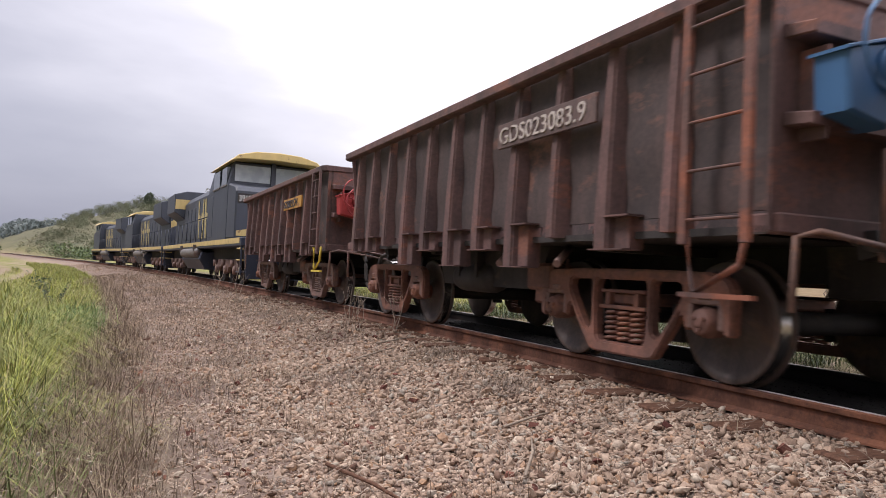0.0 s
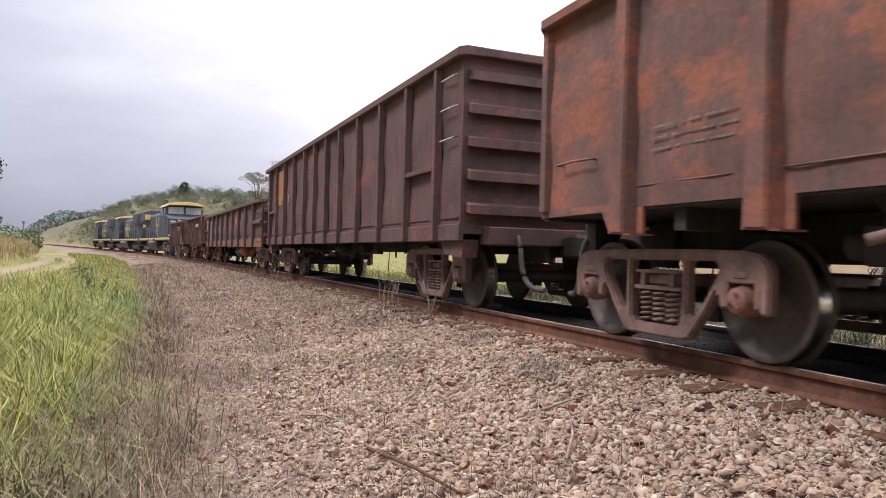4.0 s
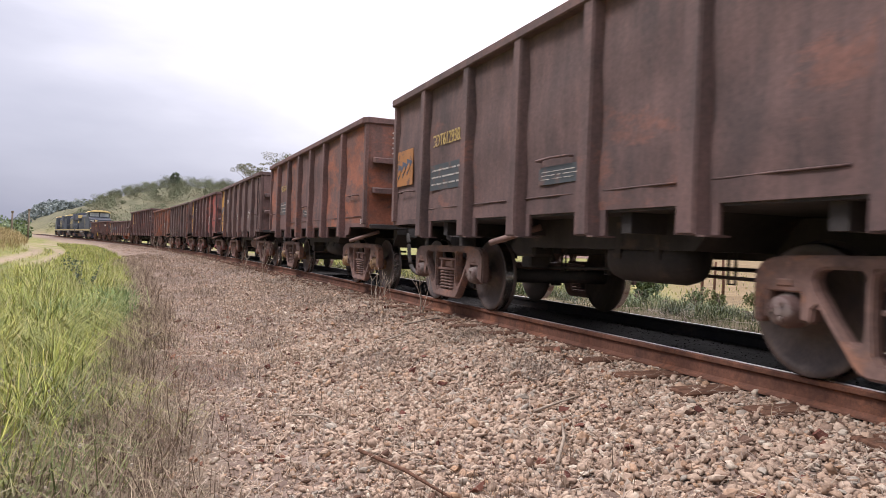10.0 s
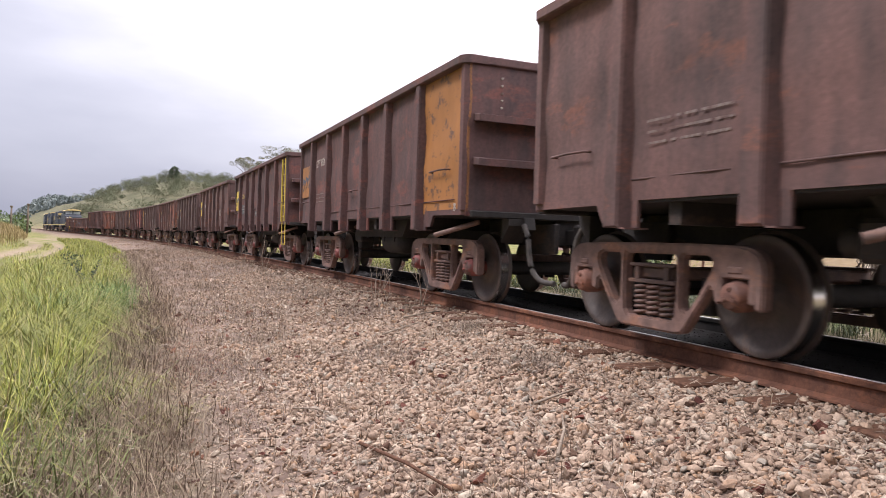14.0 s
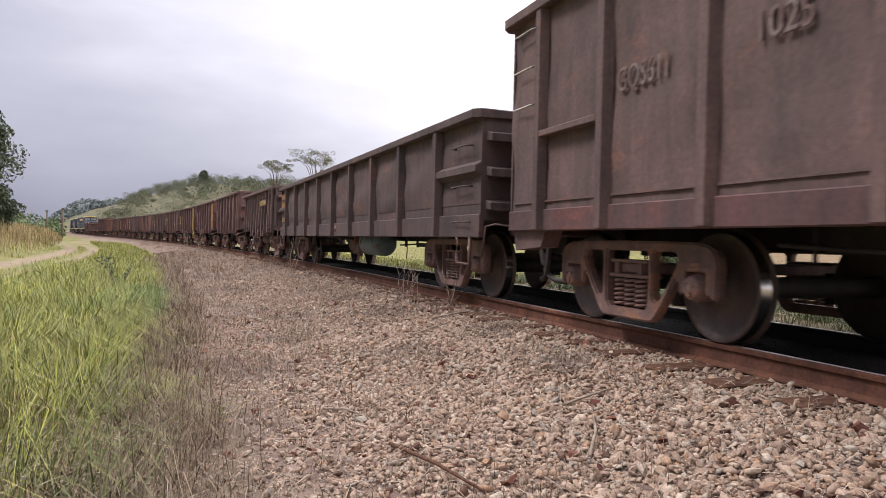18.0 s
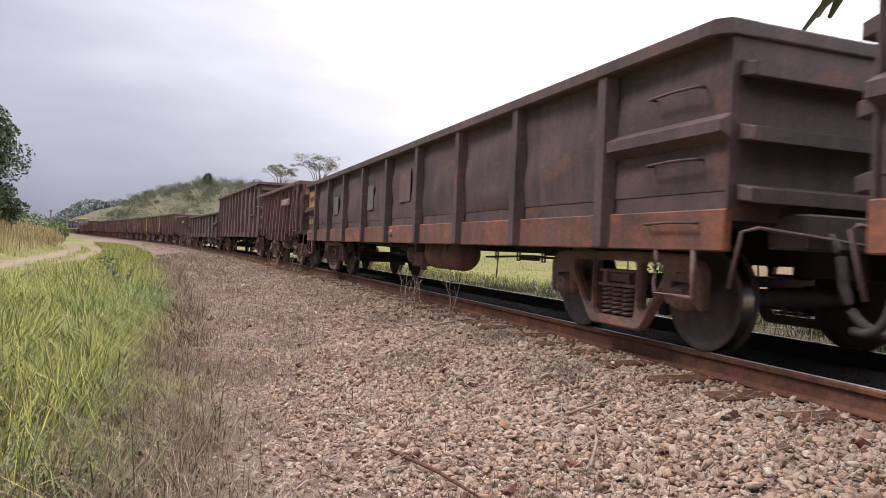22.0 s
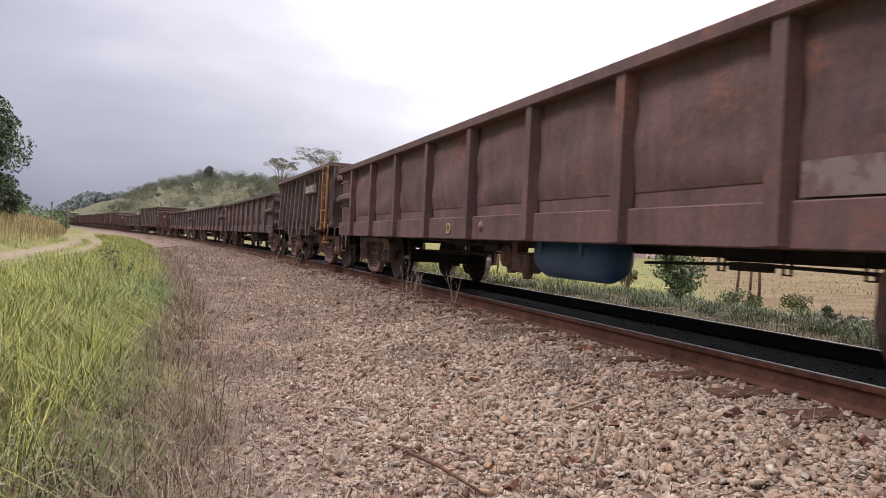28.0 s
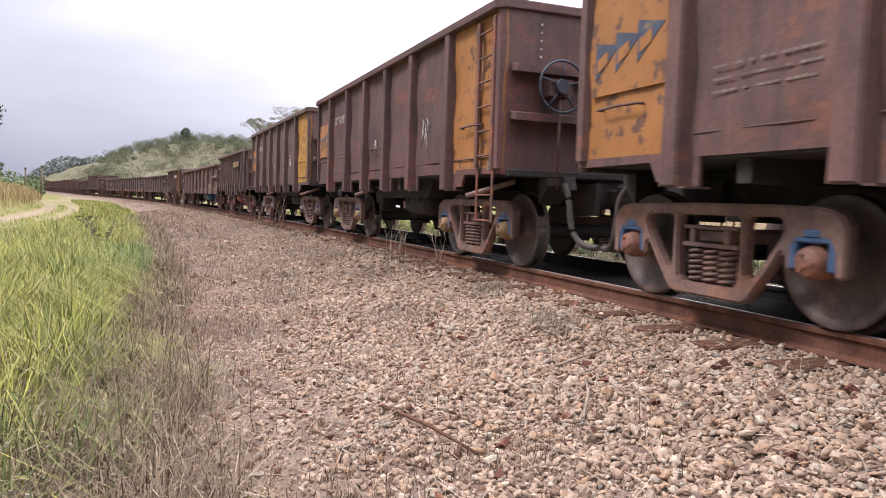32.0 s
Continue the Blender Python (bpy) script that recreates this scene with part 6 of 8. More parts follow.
def ground_z(x, y):
    lat, along = side_of(x, y)
    z = np.interp(lat, [-400, -60, -22, -13, -10.5, -9.4, -6.9, -5.6, -4.4, -3.3, -1.9, -0.9, -0.4, -0.14, 0.12, 1.55, 1.75, 2.2, 2.8, 5.0, 7, 11, 20, 45, 120, 400],
                  [1.2, 0.9, 0.75, 0.25, -0.15, -0.52, -0.64, -0.66, -0.64, -0.56, -0.42, -0.27, -0.22, -0.215, -0.135, -0.10, -0.15, -0.14, -0.06, -0.05, -0.10, -0.02, 0.35, 1.6, 4.0, 6.0])
    east = np.clip((lat - 6) / 12, 0, 1) * np.clip((16 - along) / 8, 0, 1) * np.clip((along + 80) / 30, 0, 1)
    z = z + east * np.clip((lat - 6) * 0.07, 0, 4)
    rough = 0.025 * np.sin(1.9 * x + 0.7 * y) * np.sin(1.3 * y - 0.5 * x) + 0.012 * np.sin(4.7 * x + 1.1) * np.sin(5.3 * y)
    z = z + rough * np.clip((np.abs(lat - 0.8) - 1.2) / 1.5, 0, 1)
    ramp, reach = np.clip((lat - 4) / 52, 0, 1), np.clip((along - 185) / 105, 0, 1)
    z = z + 19.5 * (1.0 - (1.0 - ramp) ** 2.2) * reach * reach * (3 - 2 * reach) + reach * ramp * 0.9 * np.sin(x * 0.21 + 0.6) * np.sin(y * 0.11)
    for cx, cy, hh, sx, sy in HILLS:
        z = z + hh * np.exp(-((x - cx) / sx) ** 2 - ((y - cy) / sy) ** 2) * np.clip((np.abs(lat) - 8) / 40, 0, 1)
    return z


def spaced(*runs):
    out = []
    for a, b, step in runs:
        out += list(np.arange(a, b, step))
    return np.array(out + [runs[-1][1]])


gx = spaced((-4000, -1000, 500), (-1000, -200, 40), (-200, -40, 8), (-40, -8, 1.2), (-8, 8, 0.16), (8, 30, 0.6), (30, 100, 5), (100, 400, 12), (400, 4000, 450))
gy = spaced((-3000, -300, 300), (-300, -40, 20), (-40, 0, 1.5), (0, 14, 0.18), (14, 60, 0.7), (60, 140, 2.5), (140, 460, 9), (460, 1200, 40), (1200, 4800, 450))
GX, GY = np.meshgrid(gx, gy)
GZ = ground_z(GX, GY)
nxg, nyg = len(gx), len(gy)
verts = np.stack([GX.ravel(), GY.ravel(), GZ.ravel()], 1)
ii, jj = np.meshgrid(np.arange(nxg - 1), np.arange(nyg - 1))
q0 = (jj * nxg + ii).ravel()
quads = np.stack([q0, q0 + 1, q0 + 1 + nxg, q0 + nxg], 1)


def fast_mesh(name, verts, faces, smooth=False):
    """A mesh from arrays; all faces have the same number of corners."""
    me = bpy.data.meshes.new(name)
    n = faces.shape[1]
    me.vertices.add(len(verts))
    me.vertices.foreach_set("co", np.ascontiguousarray(verts, np.float32).ravel())
    me.loops.add(faces.size)
    me.loops.foreach_set("vertex_index", np.ascontiguousarray(faces, np.int32).ravel())
    me.polygons.add(len(faces))
    me.polygons.foreach_set("loop_start", np.arange(0, faces.size, n, dtype=np.int32))
    me.polygons.foreach_set("use_smooth", np.broadcast_to(smooth, (len(faces),)).copy())
    me.update(calc_edges=True)
    return me


ground_mesh = fast_mesh("ground", verts, quads, True)
glat, galong = side_of(GX.ravel(), GY.ravel())
lane_mid = np.interp(galong, [0, 20, 33, 50, 72, 95, 130], [-8.6, -8.3, -8.0, -7.8, -8.6, -6.5, -3.8])
cover = np.zeros((len(verts), 4), np.float32)
cover[:, 0] = np.where(glat < -3.4, np.clip((-3.4 - glat) / 1.2, 0, 1), np.interp(glat, [2.1, 2.9, 5.2, 6.4], [0, 0.45, 0.55, 1.0]))
lane = np.clip(1.0 - np.abs(np.abs(glat - lane_mid) - 0.70) / 0.55, 0, 1) ** 0.6 * np.clip((galong - 6) / 8, 0, 1) * np.clip((150 - galong) / 30, 0, 1)
spur = np.clip(1.0 - np.abs(glat + 2.9) / 1.9, 0, 1) * np.clip((galong - 62) / 30, 0, 1) * np.clip((150 - galong) / 20, 0, 1)
cover[:, 1] = np.maximum(lane, spur) * np.clip((-glat - 0.6), 0, 1)
cover[:, 2] = np.clip((glat - 6.2) / 1.5, 0, 1) * np.clip((5.2 + 1.22 * glat - galong) / 2.5, 0, 1) * np.clip((galong + 100) / 30, 0, 1)
cover[:, 3] = 1
ground_mesh.color_attributes.new("cover", "FLOAT_COLOR", "POINT").data.foreach_set("color", cover.ravel())
ground_mesh.attributes.new("scrub", "FLOAT", "POINT").data.foreach_set("value", (np.clip((galong - 165) / 25, 0, 1) * np.clip((np.abs(glat) - 5) / 4, 0, 1)).astype(np.float32))
# strip between the rails where the ground colour takes oil and painted shade
ground_mesh.attributes.new("oil_shade", "FLOAT", "POINT").data.foreach_set("value", (np.clip((glat - 0.0) / 0.1, 0, 1) * np.clip((1.80 - glat) / 0.1, 0, 1)).astype(np.float32))
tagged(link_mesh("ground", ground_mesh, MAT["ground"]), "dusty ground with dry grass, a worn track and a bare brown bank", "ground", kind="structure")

# ---- rails and sleepers ----
RAIL = [(-0.070, -0.172), (0.070, -0.172), (0.070, -0.160), (0.012, -0.138), (0.009, -0.052), (0.034, -0.038), (0.036, -0.010), (0.028, -0.003), (-0.028, -0.003), (-0.036, -0.010), (-0.034, -0.038), (-0.009, -0.052), (-0.012, -0.138), (-0.070, -0.160)]


def along_line(profile, off, s0, s1, step, dz=0.0):
    ss = np.arange(s0, s1 + step / 2, step)
    vs, n = [], len(profile)
    for s in ss:
        for px, pz in profile:
            x, y, th = rail_point(s, off + px)
            vs.append((x, y, pz + dz))
    fs = [(i * n + k, i * n + (k + 1) % n, (i + 1) * n + (k + 1) % n, (i + 1) * n + k) for i in range(len(ss) - 1) for k in range(n)]
    me = bpy.data.meshes.new("rail")
    me.from_pydata(vs, [], fs)
    me.update()
    return me


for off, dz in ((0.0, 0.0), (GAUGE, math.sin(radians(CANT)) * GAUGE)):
    # the far rail takes the copy with shade in its colour
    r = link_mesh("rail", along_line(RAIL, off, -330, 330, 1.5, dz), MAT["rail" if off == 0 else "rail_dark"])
    tagged(r, "rust-brown steel rail with a polished running top" if off == 0 else "oily steel rail darkened with painted shade, with a polished running top", "rail", "rails of the line")
    a, b = (0.002, 0.031) if off == 0 else (-0.026, 0.022)
    link_mesh("rail_head", along_line([(a, -0.004), (b, -0.004), (b - 0.002, 0.0005), (a + 0.002, 0.0005)], off, -330, 330, 1.5, dz), MAT["railhead"], r, "polished running band")
rng = random.Random(5)
sleeper_bm = bmesh.new()
box(sleeper_bm, -1.35, 1.35, -0.115, 0.115, -0.17, 0.0, 0.012)
sleeper_mesh = bpy.data.meshes.new("sleeper")
sleeper_bm.to_mesh(sleeper_mesh)
sleeper_bm.free()
SLEEPERS = []
for k in range(110):
    s = -9.9 + 0.655 * k + rng.uniform(-0.05, 0.05)
    SLEEPERS.append(s)
    x, y, th = rail_point(s, GAUGE / 2 + rng.uniform(-0.06, 0.06))
    sl = link_mesh("sleeper", sleeper_mesh, MAT["timber"])
    sl.matrix_basis = pose(x, y, -0.176 + math.sin(radians(CANT)) * GAUGE / 2, 0, -CANT, math.degrees(th) + rng.uniform(-1.5, 1.5))
    tagged(sl, "weathered brown timber sleeper half buried in ballast", "sleeper", "sleepers of the line")

SLEEPERS = np.array(SLEEPERS)

# ---- loose stone ----
npr = np.random.default_rng(11)
CORNERS = np.array([(-1, -1, -1), (1, -1, -1), (1, 1, -1), (-1, 1, -1), (-1, -1, 1), (1, -1, 1), (1, 1, 1), (-1, 1, 1)], float)
BLOCK = np.array([(0, 3, 2), (0, 2, 1), (4, 5, 6), (4, 6, 7), (0, 1, 5), (0, 5, 4), (1, 2, 6), (1, 6, 5), (2, 3, 7), (2, 7, 6), (3, 0, 4), (3, 4, 7)])

GEM = np.array([(0, 0, -0.85)] + [(0.9 * math.cos(k * math.pi / 2), 0.9 * math.sin(k * math.pi / 2), -0.4) for k in range(4)]
               + [(0.9 * math.cos((k + 0.5) * math.pi / 2), 0.9 * math.sin((k + 0.5) * math.pi / 2), 0.4) for k in range(4)] + [(0, 0, 0.85)])
GEM_F = np.array([(0, 1 + (k + 1) % 4, 1 + k) for k in range(4)] + [(1 + k, 1 + (k + 1) % 4, 5 + k) for k in range(4)] + [(5 + k, 1 + (k + 1) % 4, 5 + (k + 1) % 4) for k in range(4)] + [(9, 5 + k, 5 + (k + 1) % 4) for k in range(4)])


def turns(n):
    q = npr.normal(size=(n, 4))
    q /= np.linalg.norm(q, axis=1)[:, None]
    w, x, y, z = q.T
    return np.stack([np.stack([1 - 2 * (y * y + z * z), 2 * (x * y - z * w), 2 * (x * z + y * w)], -1),
                     np.stack([2 * (x * y + z * w), 1 - 2 * (x * x + z * z), 2 * (y * z - x * w)], -1),
                     np.stack([2 * (x * z - y * w), 2 * (y * z + x * w), 1 - 2 * (x * x + y * y)], -1)], 1)


def stones(name, lat, along, size, mat, label, sink=0.25, round_off=False):
    n = len(lat)
    x, y = np.zeros(n), np.zeros(n)
    for i in range(n):
        x[i], y[i], _ = rail_point(along[i], lat[i])
    z = ground_z(x, y)
    # a crushed stone: a block with its corners pulled in unevenly, some broken to a wedge
    if round_off:
        v = GEM[None] * npr.uniform(0.70, 1.20, (n, 10, 1)) * npr.uniform(0.82, 1.18, (n, 10, 3)) * (size[:, None, None] * 0.58)
    else:
        v = CORNERS[None] * npr.uniform(0.38, 1.10, (n, 8, 3)) * (size[:, None, None] / 2)
        v[:, 4:, :2] *= npr.uniform(0.35, 1.0, (n, 1, 1))
    v = v * npr.uniform(0.62, 1.3, (n, 1, 3)) * np.array([1.25, 1.0, 0.70])
    v = np.einsum("nij,nkj->nki", turns(n), v)
    v[:, :, 2] *= 0.85
    v += np.stack([x, y, z + size * (0.5 - sink) * npr.uniform(0.0, 1.9, n)], -1)[:, None]
    f = GEM_F[None] + 10 * np.arange(n)[:, None, None] if round_off else BLOCK[None] + 8 * np.arange(n)[:, None, None]
    me = fast_mesh(name, v.reshape(-1, 3), f.reshape(-1, 3), npr.uniform(0, 1, len(f) * f.shape[1]) < (0.5 if round_off else 0.0))
    return tagged(link_mesh(name, me, mat), label, "gravel", kind="stuff")


def spread(n, l0, l1, s0, s1, near=1.0):
    """Places in a strip, thicker towards its near end when near > 1."""
    return npr.uniform(l0, l1, n), s0 + (s1 - s0) * npr.uniform(0, 1, n) ** near


# spots where soil and litter cover the stone: place, reach
BARE = ((-3.55, 7.0, 0.45), (-3.2, 6.6, 0.35), (-3.6, 5.0, 0.4), (-1.9, 6.4, 0.42), (-2.3, 10.5, 0.6), (-3.0, 12.0, 0.8), (-1.5, 14.0, 0.7), (-2.8, 16.5, 0.9), (-1.2, 9.6, 0.45), (-0.95, 5.2, 0.28), (-2.3, 20.0, 1.1), (-1.2, 24.0, 1.0), (-2.9, 27.0, 1.2), (-0.8, 18.0, 0.5), (-3.2, 22.0, 0.9), (-1.9, 32.0, 1.2), (-2.6, 38.0, 1.3), (-1.2, 44.0, 1.2), (-2.7, 8.4, 0.4), (-1.1, 12.2, 0.5), (-0.6, 7.2, 0.25))


def bare(lat, along):
    d = np.zeros(len(lat))
    for l0, s0, r in BARE:
        d = np.maximum(d, np.exp(-((lat - l0) / r) ** 2 - ((along - s0) / (1.6 * r)) ** 2))
    return d


bl, bs = [], []
for n, l0, l1, s0, s1 in ((58000, -4.3, -0.05, 1.6, 8.5), (38000, -4.1, -0.05, 8.5, 20.0), (3500, -4.3, -0.05, -7.0, 1.6), (14000, -3.9, -0.05, 20.0, 45.0), (2500, 1.75, 2.5, 0.5, 20.0), (3500, -3.9, -0.05, 45.0, 90.0)):
    a, c = spread(n, l0, l1, s0, s1)
    gap = np.min(np.abs(c[:, None] - SLEEPERS[None]), axis=1)
    hidden = (a > -0.50) & (a < 0) & (gap < 0.13) & (npr.uniform(0, 1, n) < 0.40)
    keep = ~hidden & (npr.uniform(0, 1, n) < np.clip((a + 4.35) / 1.7, 0.05, 1)) & (npr.uniform(0, 1, n) > 0.85 * bare(a, c))
    bl.append(a[keep])
    bs.append(c[keep])
bl, bs = np.concatenate(bl), np.concatenate(bs)
bsize = np.clip(npr.lognormal(math.log(0.0285), 0.36, len(bl)), 0.012, 0.070) * np.interp(bl, [-4.3, -3.0, -1.8], [0.62, 0.80, 1.0]) * np.interp(bs, [-7, 0.5, 1.6, 8, 9.5, 20, 45, 90], [1.8, 1.4, 1, 1, 1.05, 1.15, 1.5, 2.0])
near = (bs < 8.5) & (bs > 1.6)
stones("ballast", bl[near], bs[near], bsize[near], MAT["ballast"], "pale tan crushed stone ballast beside the rail", 0.25, True)
stones("ballast", bl[~near], bs[~near], bsize[~near], MAT["ballast"], "pale tan crushed stone ballast further along the line")
# bed stones in the colour that includes the shade under the train
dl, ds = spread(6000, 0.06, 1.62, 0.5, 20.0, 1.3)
stones("shade_dark_ballast", dl, ds, npr.uniform(0.010, 0.022, len(dl)), MAT["dark_ballast"], "oily stone ballast between the rails, darkened with painted shade", 0.6)
rl, rs = spread(200, -3.9, -0.1, 1.8, 12.0)
stones("red_stones", rl, rs, npr.uniform(0.03, 0.07, 200), MAT["redstone"], "scattered dark red stones in the ballast", 0.15)


# ---- grass ----
def blades(name, lat, along, height, width, lean, mat, label, cat="grass", heading=None):
    n = len(lat)
    x, y = np.zeros(n), np.zeros(n)
    for i in range(n):
        x[i], y[i], _ = rail_point(along[i], lat[i])
    z = ground_z(x, y)
    a = npr.uniform(0, 2 * math.pi, n) if heading is None else heading
    d = np.stack([np.cos(a), np.sin(a), 0 * a], -1)
    side = np.stack([-np.sin(a), np.cos(a), 0 * a], -1)
    root = np.stack([x, y, z - 0.02], -1)
    up = np.array([0, 0, 1.0])
    L = lean[:, None]
    H, Wd = height[:, None], width[:, None]
    p1 = root + up * H * 0.42 + d * L * H * 0.12
    p2 = root + up * H * (0.80 - 0.10 * L) + d * L * H * 0.42
    p3 = root + up * H * (1 - 0.42 * L) + d * L * H * 0.85
    v = np.stack([root - side * Wd / 2, root + side * Wd / 2, p1 - side * Wd * 0.48, p1 + side * Wd * 0.48, p2 - side * Wd * 0.34, p2 + side * Wd * 0.34, p3, p3 + side * Wd * 0.1], 1)
    f = np.array([(0, 1, 3, 2), (2, 3, 5, 4), (4, 5, 7, 6)])[None] + 8 * np.arange(n)[:, None, None]
    me = fast_mesh(name, v.reshape(-1, 3), f.reshape(-1, 4))
    return tagged(link_mesh(name, me, mat), label, cat, kind="stuff")


def litter(name, lat, along, length, mat, label):
    """Straws and stalks lying on the stones."""
    n = len(lat)
    x, y = np.zeros(n), np.zeros(n)
    for i in range(n):
        x[i], y[i], _ = rail_point(along[i], lat[i])
    z = ground_z(x, y) + npr.uniform(0.02, 0.05, n)
    a, tilt = npr.uniform(0, 2 * math.pi, n), npr.normal(0, 0.22, n)
    d = np.stack([np.cos(a), np.sin(a), tilt], -1) * (length / 2)[:, None]
    w = np.stack([-np.sin(a), np.cos(a), 0.3 + 0 * a], -1) * 0.0022
    p = np.stack([x, y, z], -1)
    b = np.stack([npr.normal(0, 0.1, n), npr.normal(0, 0.1, n), npr.uniform(0, 0.15, n)], -1) * length[:, None]
    v = np.stack([p - d - w, p - d + w, p + b - w, p + b + w, p + d - w * 0.6, p + d + w * 0.6], 1)
    f = np.array([(0, 1, 3, 2), (2, 3, 5, 4)])[None] + 6 * np.arange(n)[:, None, None]
    return tagged(link_mesh(name, fast_mesh(name, v.reshape(-1, 3), f.reshape(-1, 4)), mat), label, "litter", kind="stuff")


def tufted(n, tufts, l0, l1, s0, s1, r):
    tl, ts = spread(tufts, l0, l1, s0, s1, 1.3)
    k = npr.integers(0, tufts, n)
    return tl[k] + npr.normal(0, r, n), ts[k] + npr.normal(0, r, n)


tl, ts = spread(520, -7.0, -4.4, 2.0, 24.0, 1.25)
k = npr.integers(0, len(tl), 62000)
turn0, out0 = npr.uniform(0, 2 * math.pi, len(k)), npr.normal(0, 0.11, len(k))
a, c = tl[k] + np.cos(turn0) * out0, ts[k] + np.sin(turn0) * out0
size_k = npr.uniform(0.75, 1.15, len(tl))[k]
lie = npr.uniform(-0.5, 0.5, len(tl))[k]
hh = npr.uniform(0.35, 0.95, len(a)) * size_k * np.interp(a, [-7.4, -6, -4.6, -4.0], [0.75, 1.0, 0.95, 0.55]) * np.interp(c, [2, 5, 12, 24], [0.8, 1.0, 0.9, 0.7])
blades("tall_grass", a, c, hh, npr.uniform(0.0026, 0.0056, len(a)) * np.interp(c, [3, 12, 24], [1, 1.5, 2.6]), npr.uniform(0.25, 1.35, len(a)), MAT["green_grass"], "tall fresh green grass beside the ballast", "grass", turn0 + np.where(out0 < 0, math.pi, 0) + npr.normal(0, 0.5, len(a)) + lie)
a, c = spread(20000, -6.9, -4.2, 18.0, 85.0, 1.5)
blades("far_grass", a, c, npr.uniform(0.12, 0.50, len(a)), npr.uniform(0.006, 0.012, len(a)) * np.interp(c, [18, 40, 85], [1, 1.6, 3.0]), npr.uniform(0.1, 1.1, len(a)), MAT["green_grass"], "green and straw coloured grass along the line")
# long blades that arch out of the meadow's edge over the brown strip
for l0, s0, n, reach, label in ((-4.85, 7.3, 420, 1.05, "arching spray of long green blades"), (-5.1, 6.2, 380, 0.95, "arching spray of long green blades"), (-4.95, 9.2, 420, 1.0, "arching spray of long green blades"), (-5.3, 5.2, 300, 0.8, "arching spray of long green blades"), (-5.4, 11.5, 380, 1.0, "arching spray of long green blades"), (-3.97, 4.76, 130, 0.34, "small yellow-green tuft in the brown strip"), (-4.1, 5.6, 110, 0.40, "small yellow-green tuft in the brown strip")):
    blades("grass_spray", l0 + npr.normal(0, 0.10, n), s0 + npr.normal(0, 0.13, n), npr.uniform(0.45, 1.0, n) * reach, npr.uniform(0.004, 0.008, n), npr.uniform(0.6, 1.65, n), MAT["green_grass"], label, "grass", npr.normal(-0.3, 0.75, n))
k = npr.integers(0, 9, 2600)
a, c = np.linspace(-4.75, -4.35, 9)[k] + npr.normal(0, 0.12, 2600), np.linspace(8.6, 11.4, 9)[k] + npr.normal(0, 0.25, 2600)
blades("emerald_grass", a, c, npr.uniform(0.30, 0.78, len(a)), npr.uniform(0.005, 0.010, len(a)), npr.uniform(0.2, 1.0, len(a)), MAT["emerald"], "blue-green tuft of fresh grass at the ballast's foot")
a, c = tufted(9000, 260, -14.0, -7.0, 9.0, 60.0, 0.4)
mid = np.interp(c, [0, 20, 33, 50, 72, 95, 130], [-8.6, -8.3, -8.0, -7.8, -8.6, -6.5, -3.8])
ok = np.abs(np.abs(a - mid) - 0.70) > 0.42
a, c = a[ok], c[ok]
blades("meadow_grass", a, c, npr.uniform(0.06, 0.28, len(a)), npr.uniform(0.006, 0.016, len(a)), npr.uniform(0.2, 1.1, len(a)), MAT["green_grass"], "short trodden grass beside the track")
a, c = tufted(21000, 480, -4.6, -3.75, 1.5, 36.0, 0.14)
blades("dry_grass", a, c, npr.uniform(0.10, 0.46, len(a)), npr.uniform(0.0025, 0.006, len(a)) * np.interp(c, [3, 12, 30], [1, 1.3, 2.0]), npr.uniform(0.3, 1.5, len(a)), MAT["dry_grass"], "dead brown grass at the foot of the ballast")
a, c = tufted(11000, 200, -5.2, -3.9, 1.2, 4.8, 0.16)
blades("brown_grass", a, c, npr.uniform(0.18, 0.55, len(a)), npr.uniform(0.0025, 0.006, len(a)), npr.uniform(0.2, 1.4, len(a)), MAT["dry_grass"], "tangled brown grass with seed heads")
a, c = tufted(5000, 90, -6.6, -4.2, 1.8, 5.5, 0.13)
blades("pale_grass", a, c, npr.uniform(0.25, 0.70, len(a)), npr.uniform(0.004, 0.009, len(a)), npr.uniform(0.2, 1.2, len(a)), MAT["weed"], "grey-green grass among the brown")
a, c = tufted(17000, 460, -4.0, -0.35, 2.6, 50.0, 0.13)
a = np.where(npr.uniform(0, 1, len(a)) < 0.5, a * 0.45 - 2.1, a)
blades("ballast_weeds", a, c, npr.uniform(0.04, 0.20, len(a)), npr.uniform(0.002, 0.0045, len(a)) * np.interp(c, [4, 15, 45], [1, 1.8, 3.0]), npr.uniform(0.2, 1.4, len(a)), MAT["dry_grass"], "thin dead weeds in the ballast")
k = npr.integers(0, len(BARE), 15000)
bp = np.array(BARE)[k]
a, c = bp[:, 0] + npr.normal(0, 0.6, len(k)) * bp[:, 2], bp[:, 1] + npr.normal(0, 1.0, len(k)) * bp[:, 2]
blades("dead_weeds", a, c, npr.uniform(0.03, 0.15, len(a)), npr.uniform(0.002, 0.004, len(a)) * np.interp(c, [4, 15, 30], [1, 1.8, 2.6]), npr.uniform(0.3, 1.5, len(a)), MAT["litter"], "patches of grey dead weeds on the stones")
a, c = spread(9000, -3.9, -0.2, 1.6, 20.0, 1.2)
litter("straw_litter", a, c, npr.uniform(0.03, 0.22, len(a)), MAT["litter"], "dry straws and stalks strewn over the stones")
a, c = tufted(9000, 260, -9.0, -4.2, -9.0, 2.2, 0.2)
blades("rear_grass", a, c, npr.uniform(0.2, 0.6, len(a)), npr.uniform(0.006, 0.012, len(a)), npr.uniform(0.2, 1.3, len(a)), MAT["green_grass"], "green grass beside the ballast behind the standpoint")
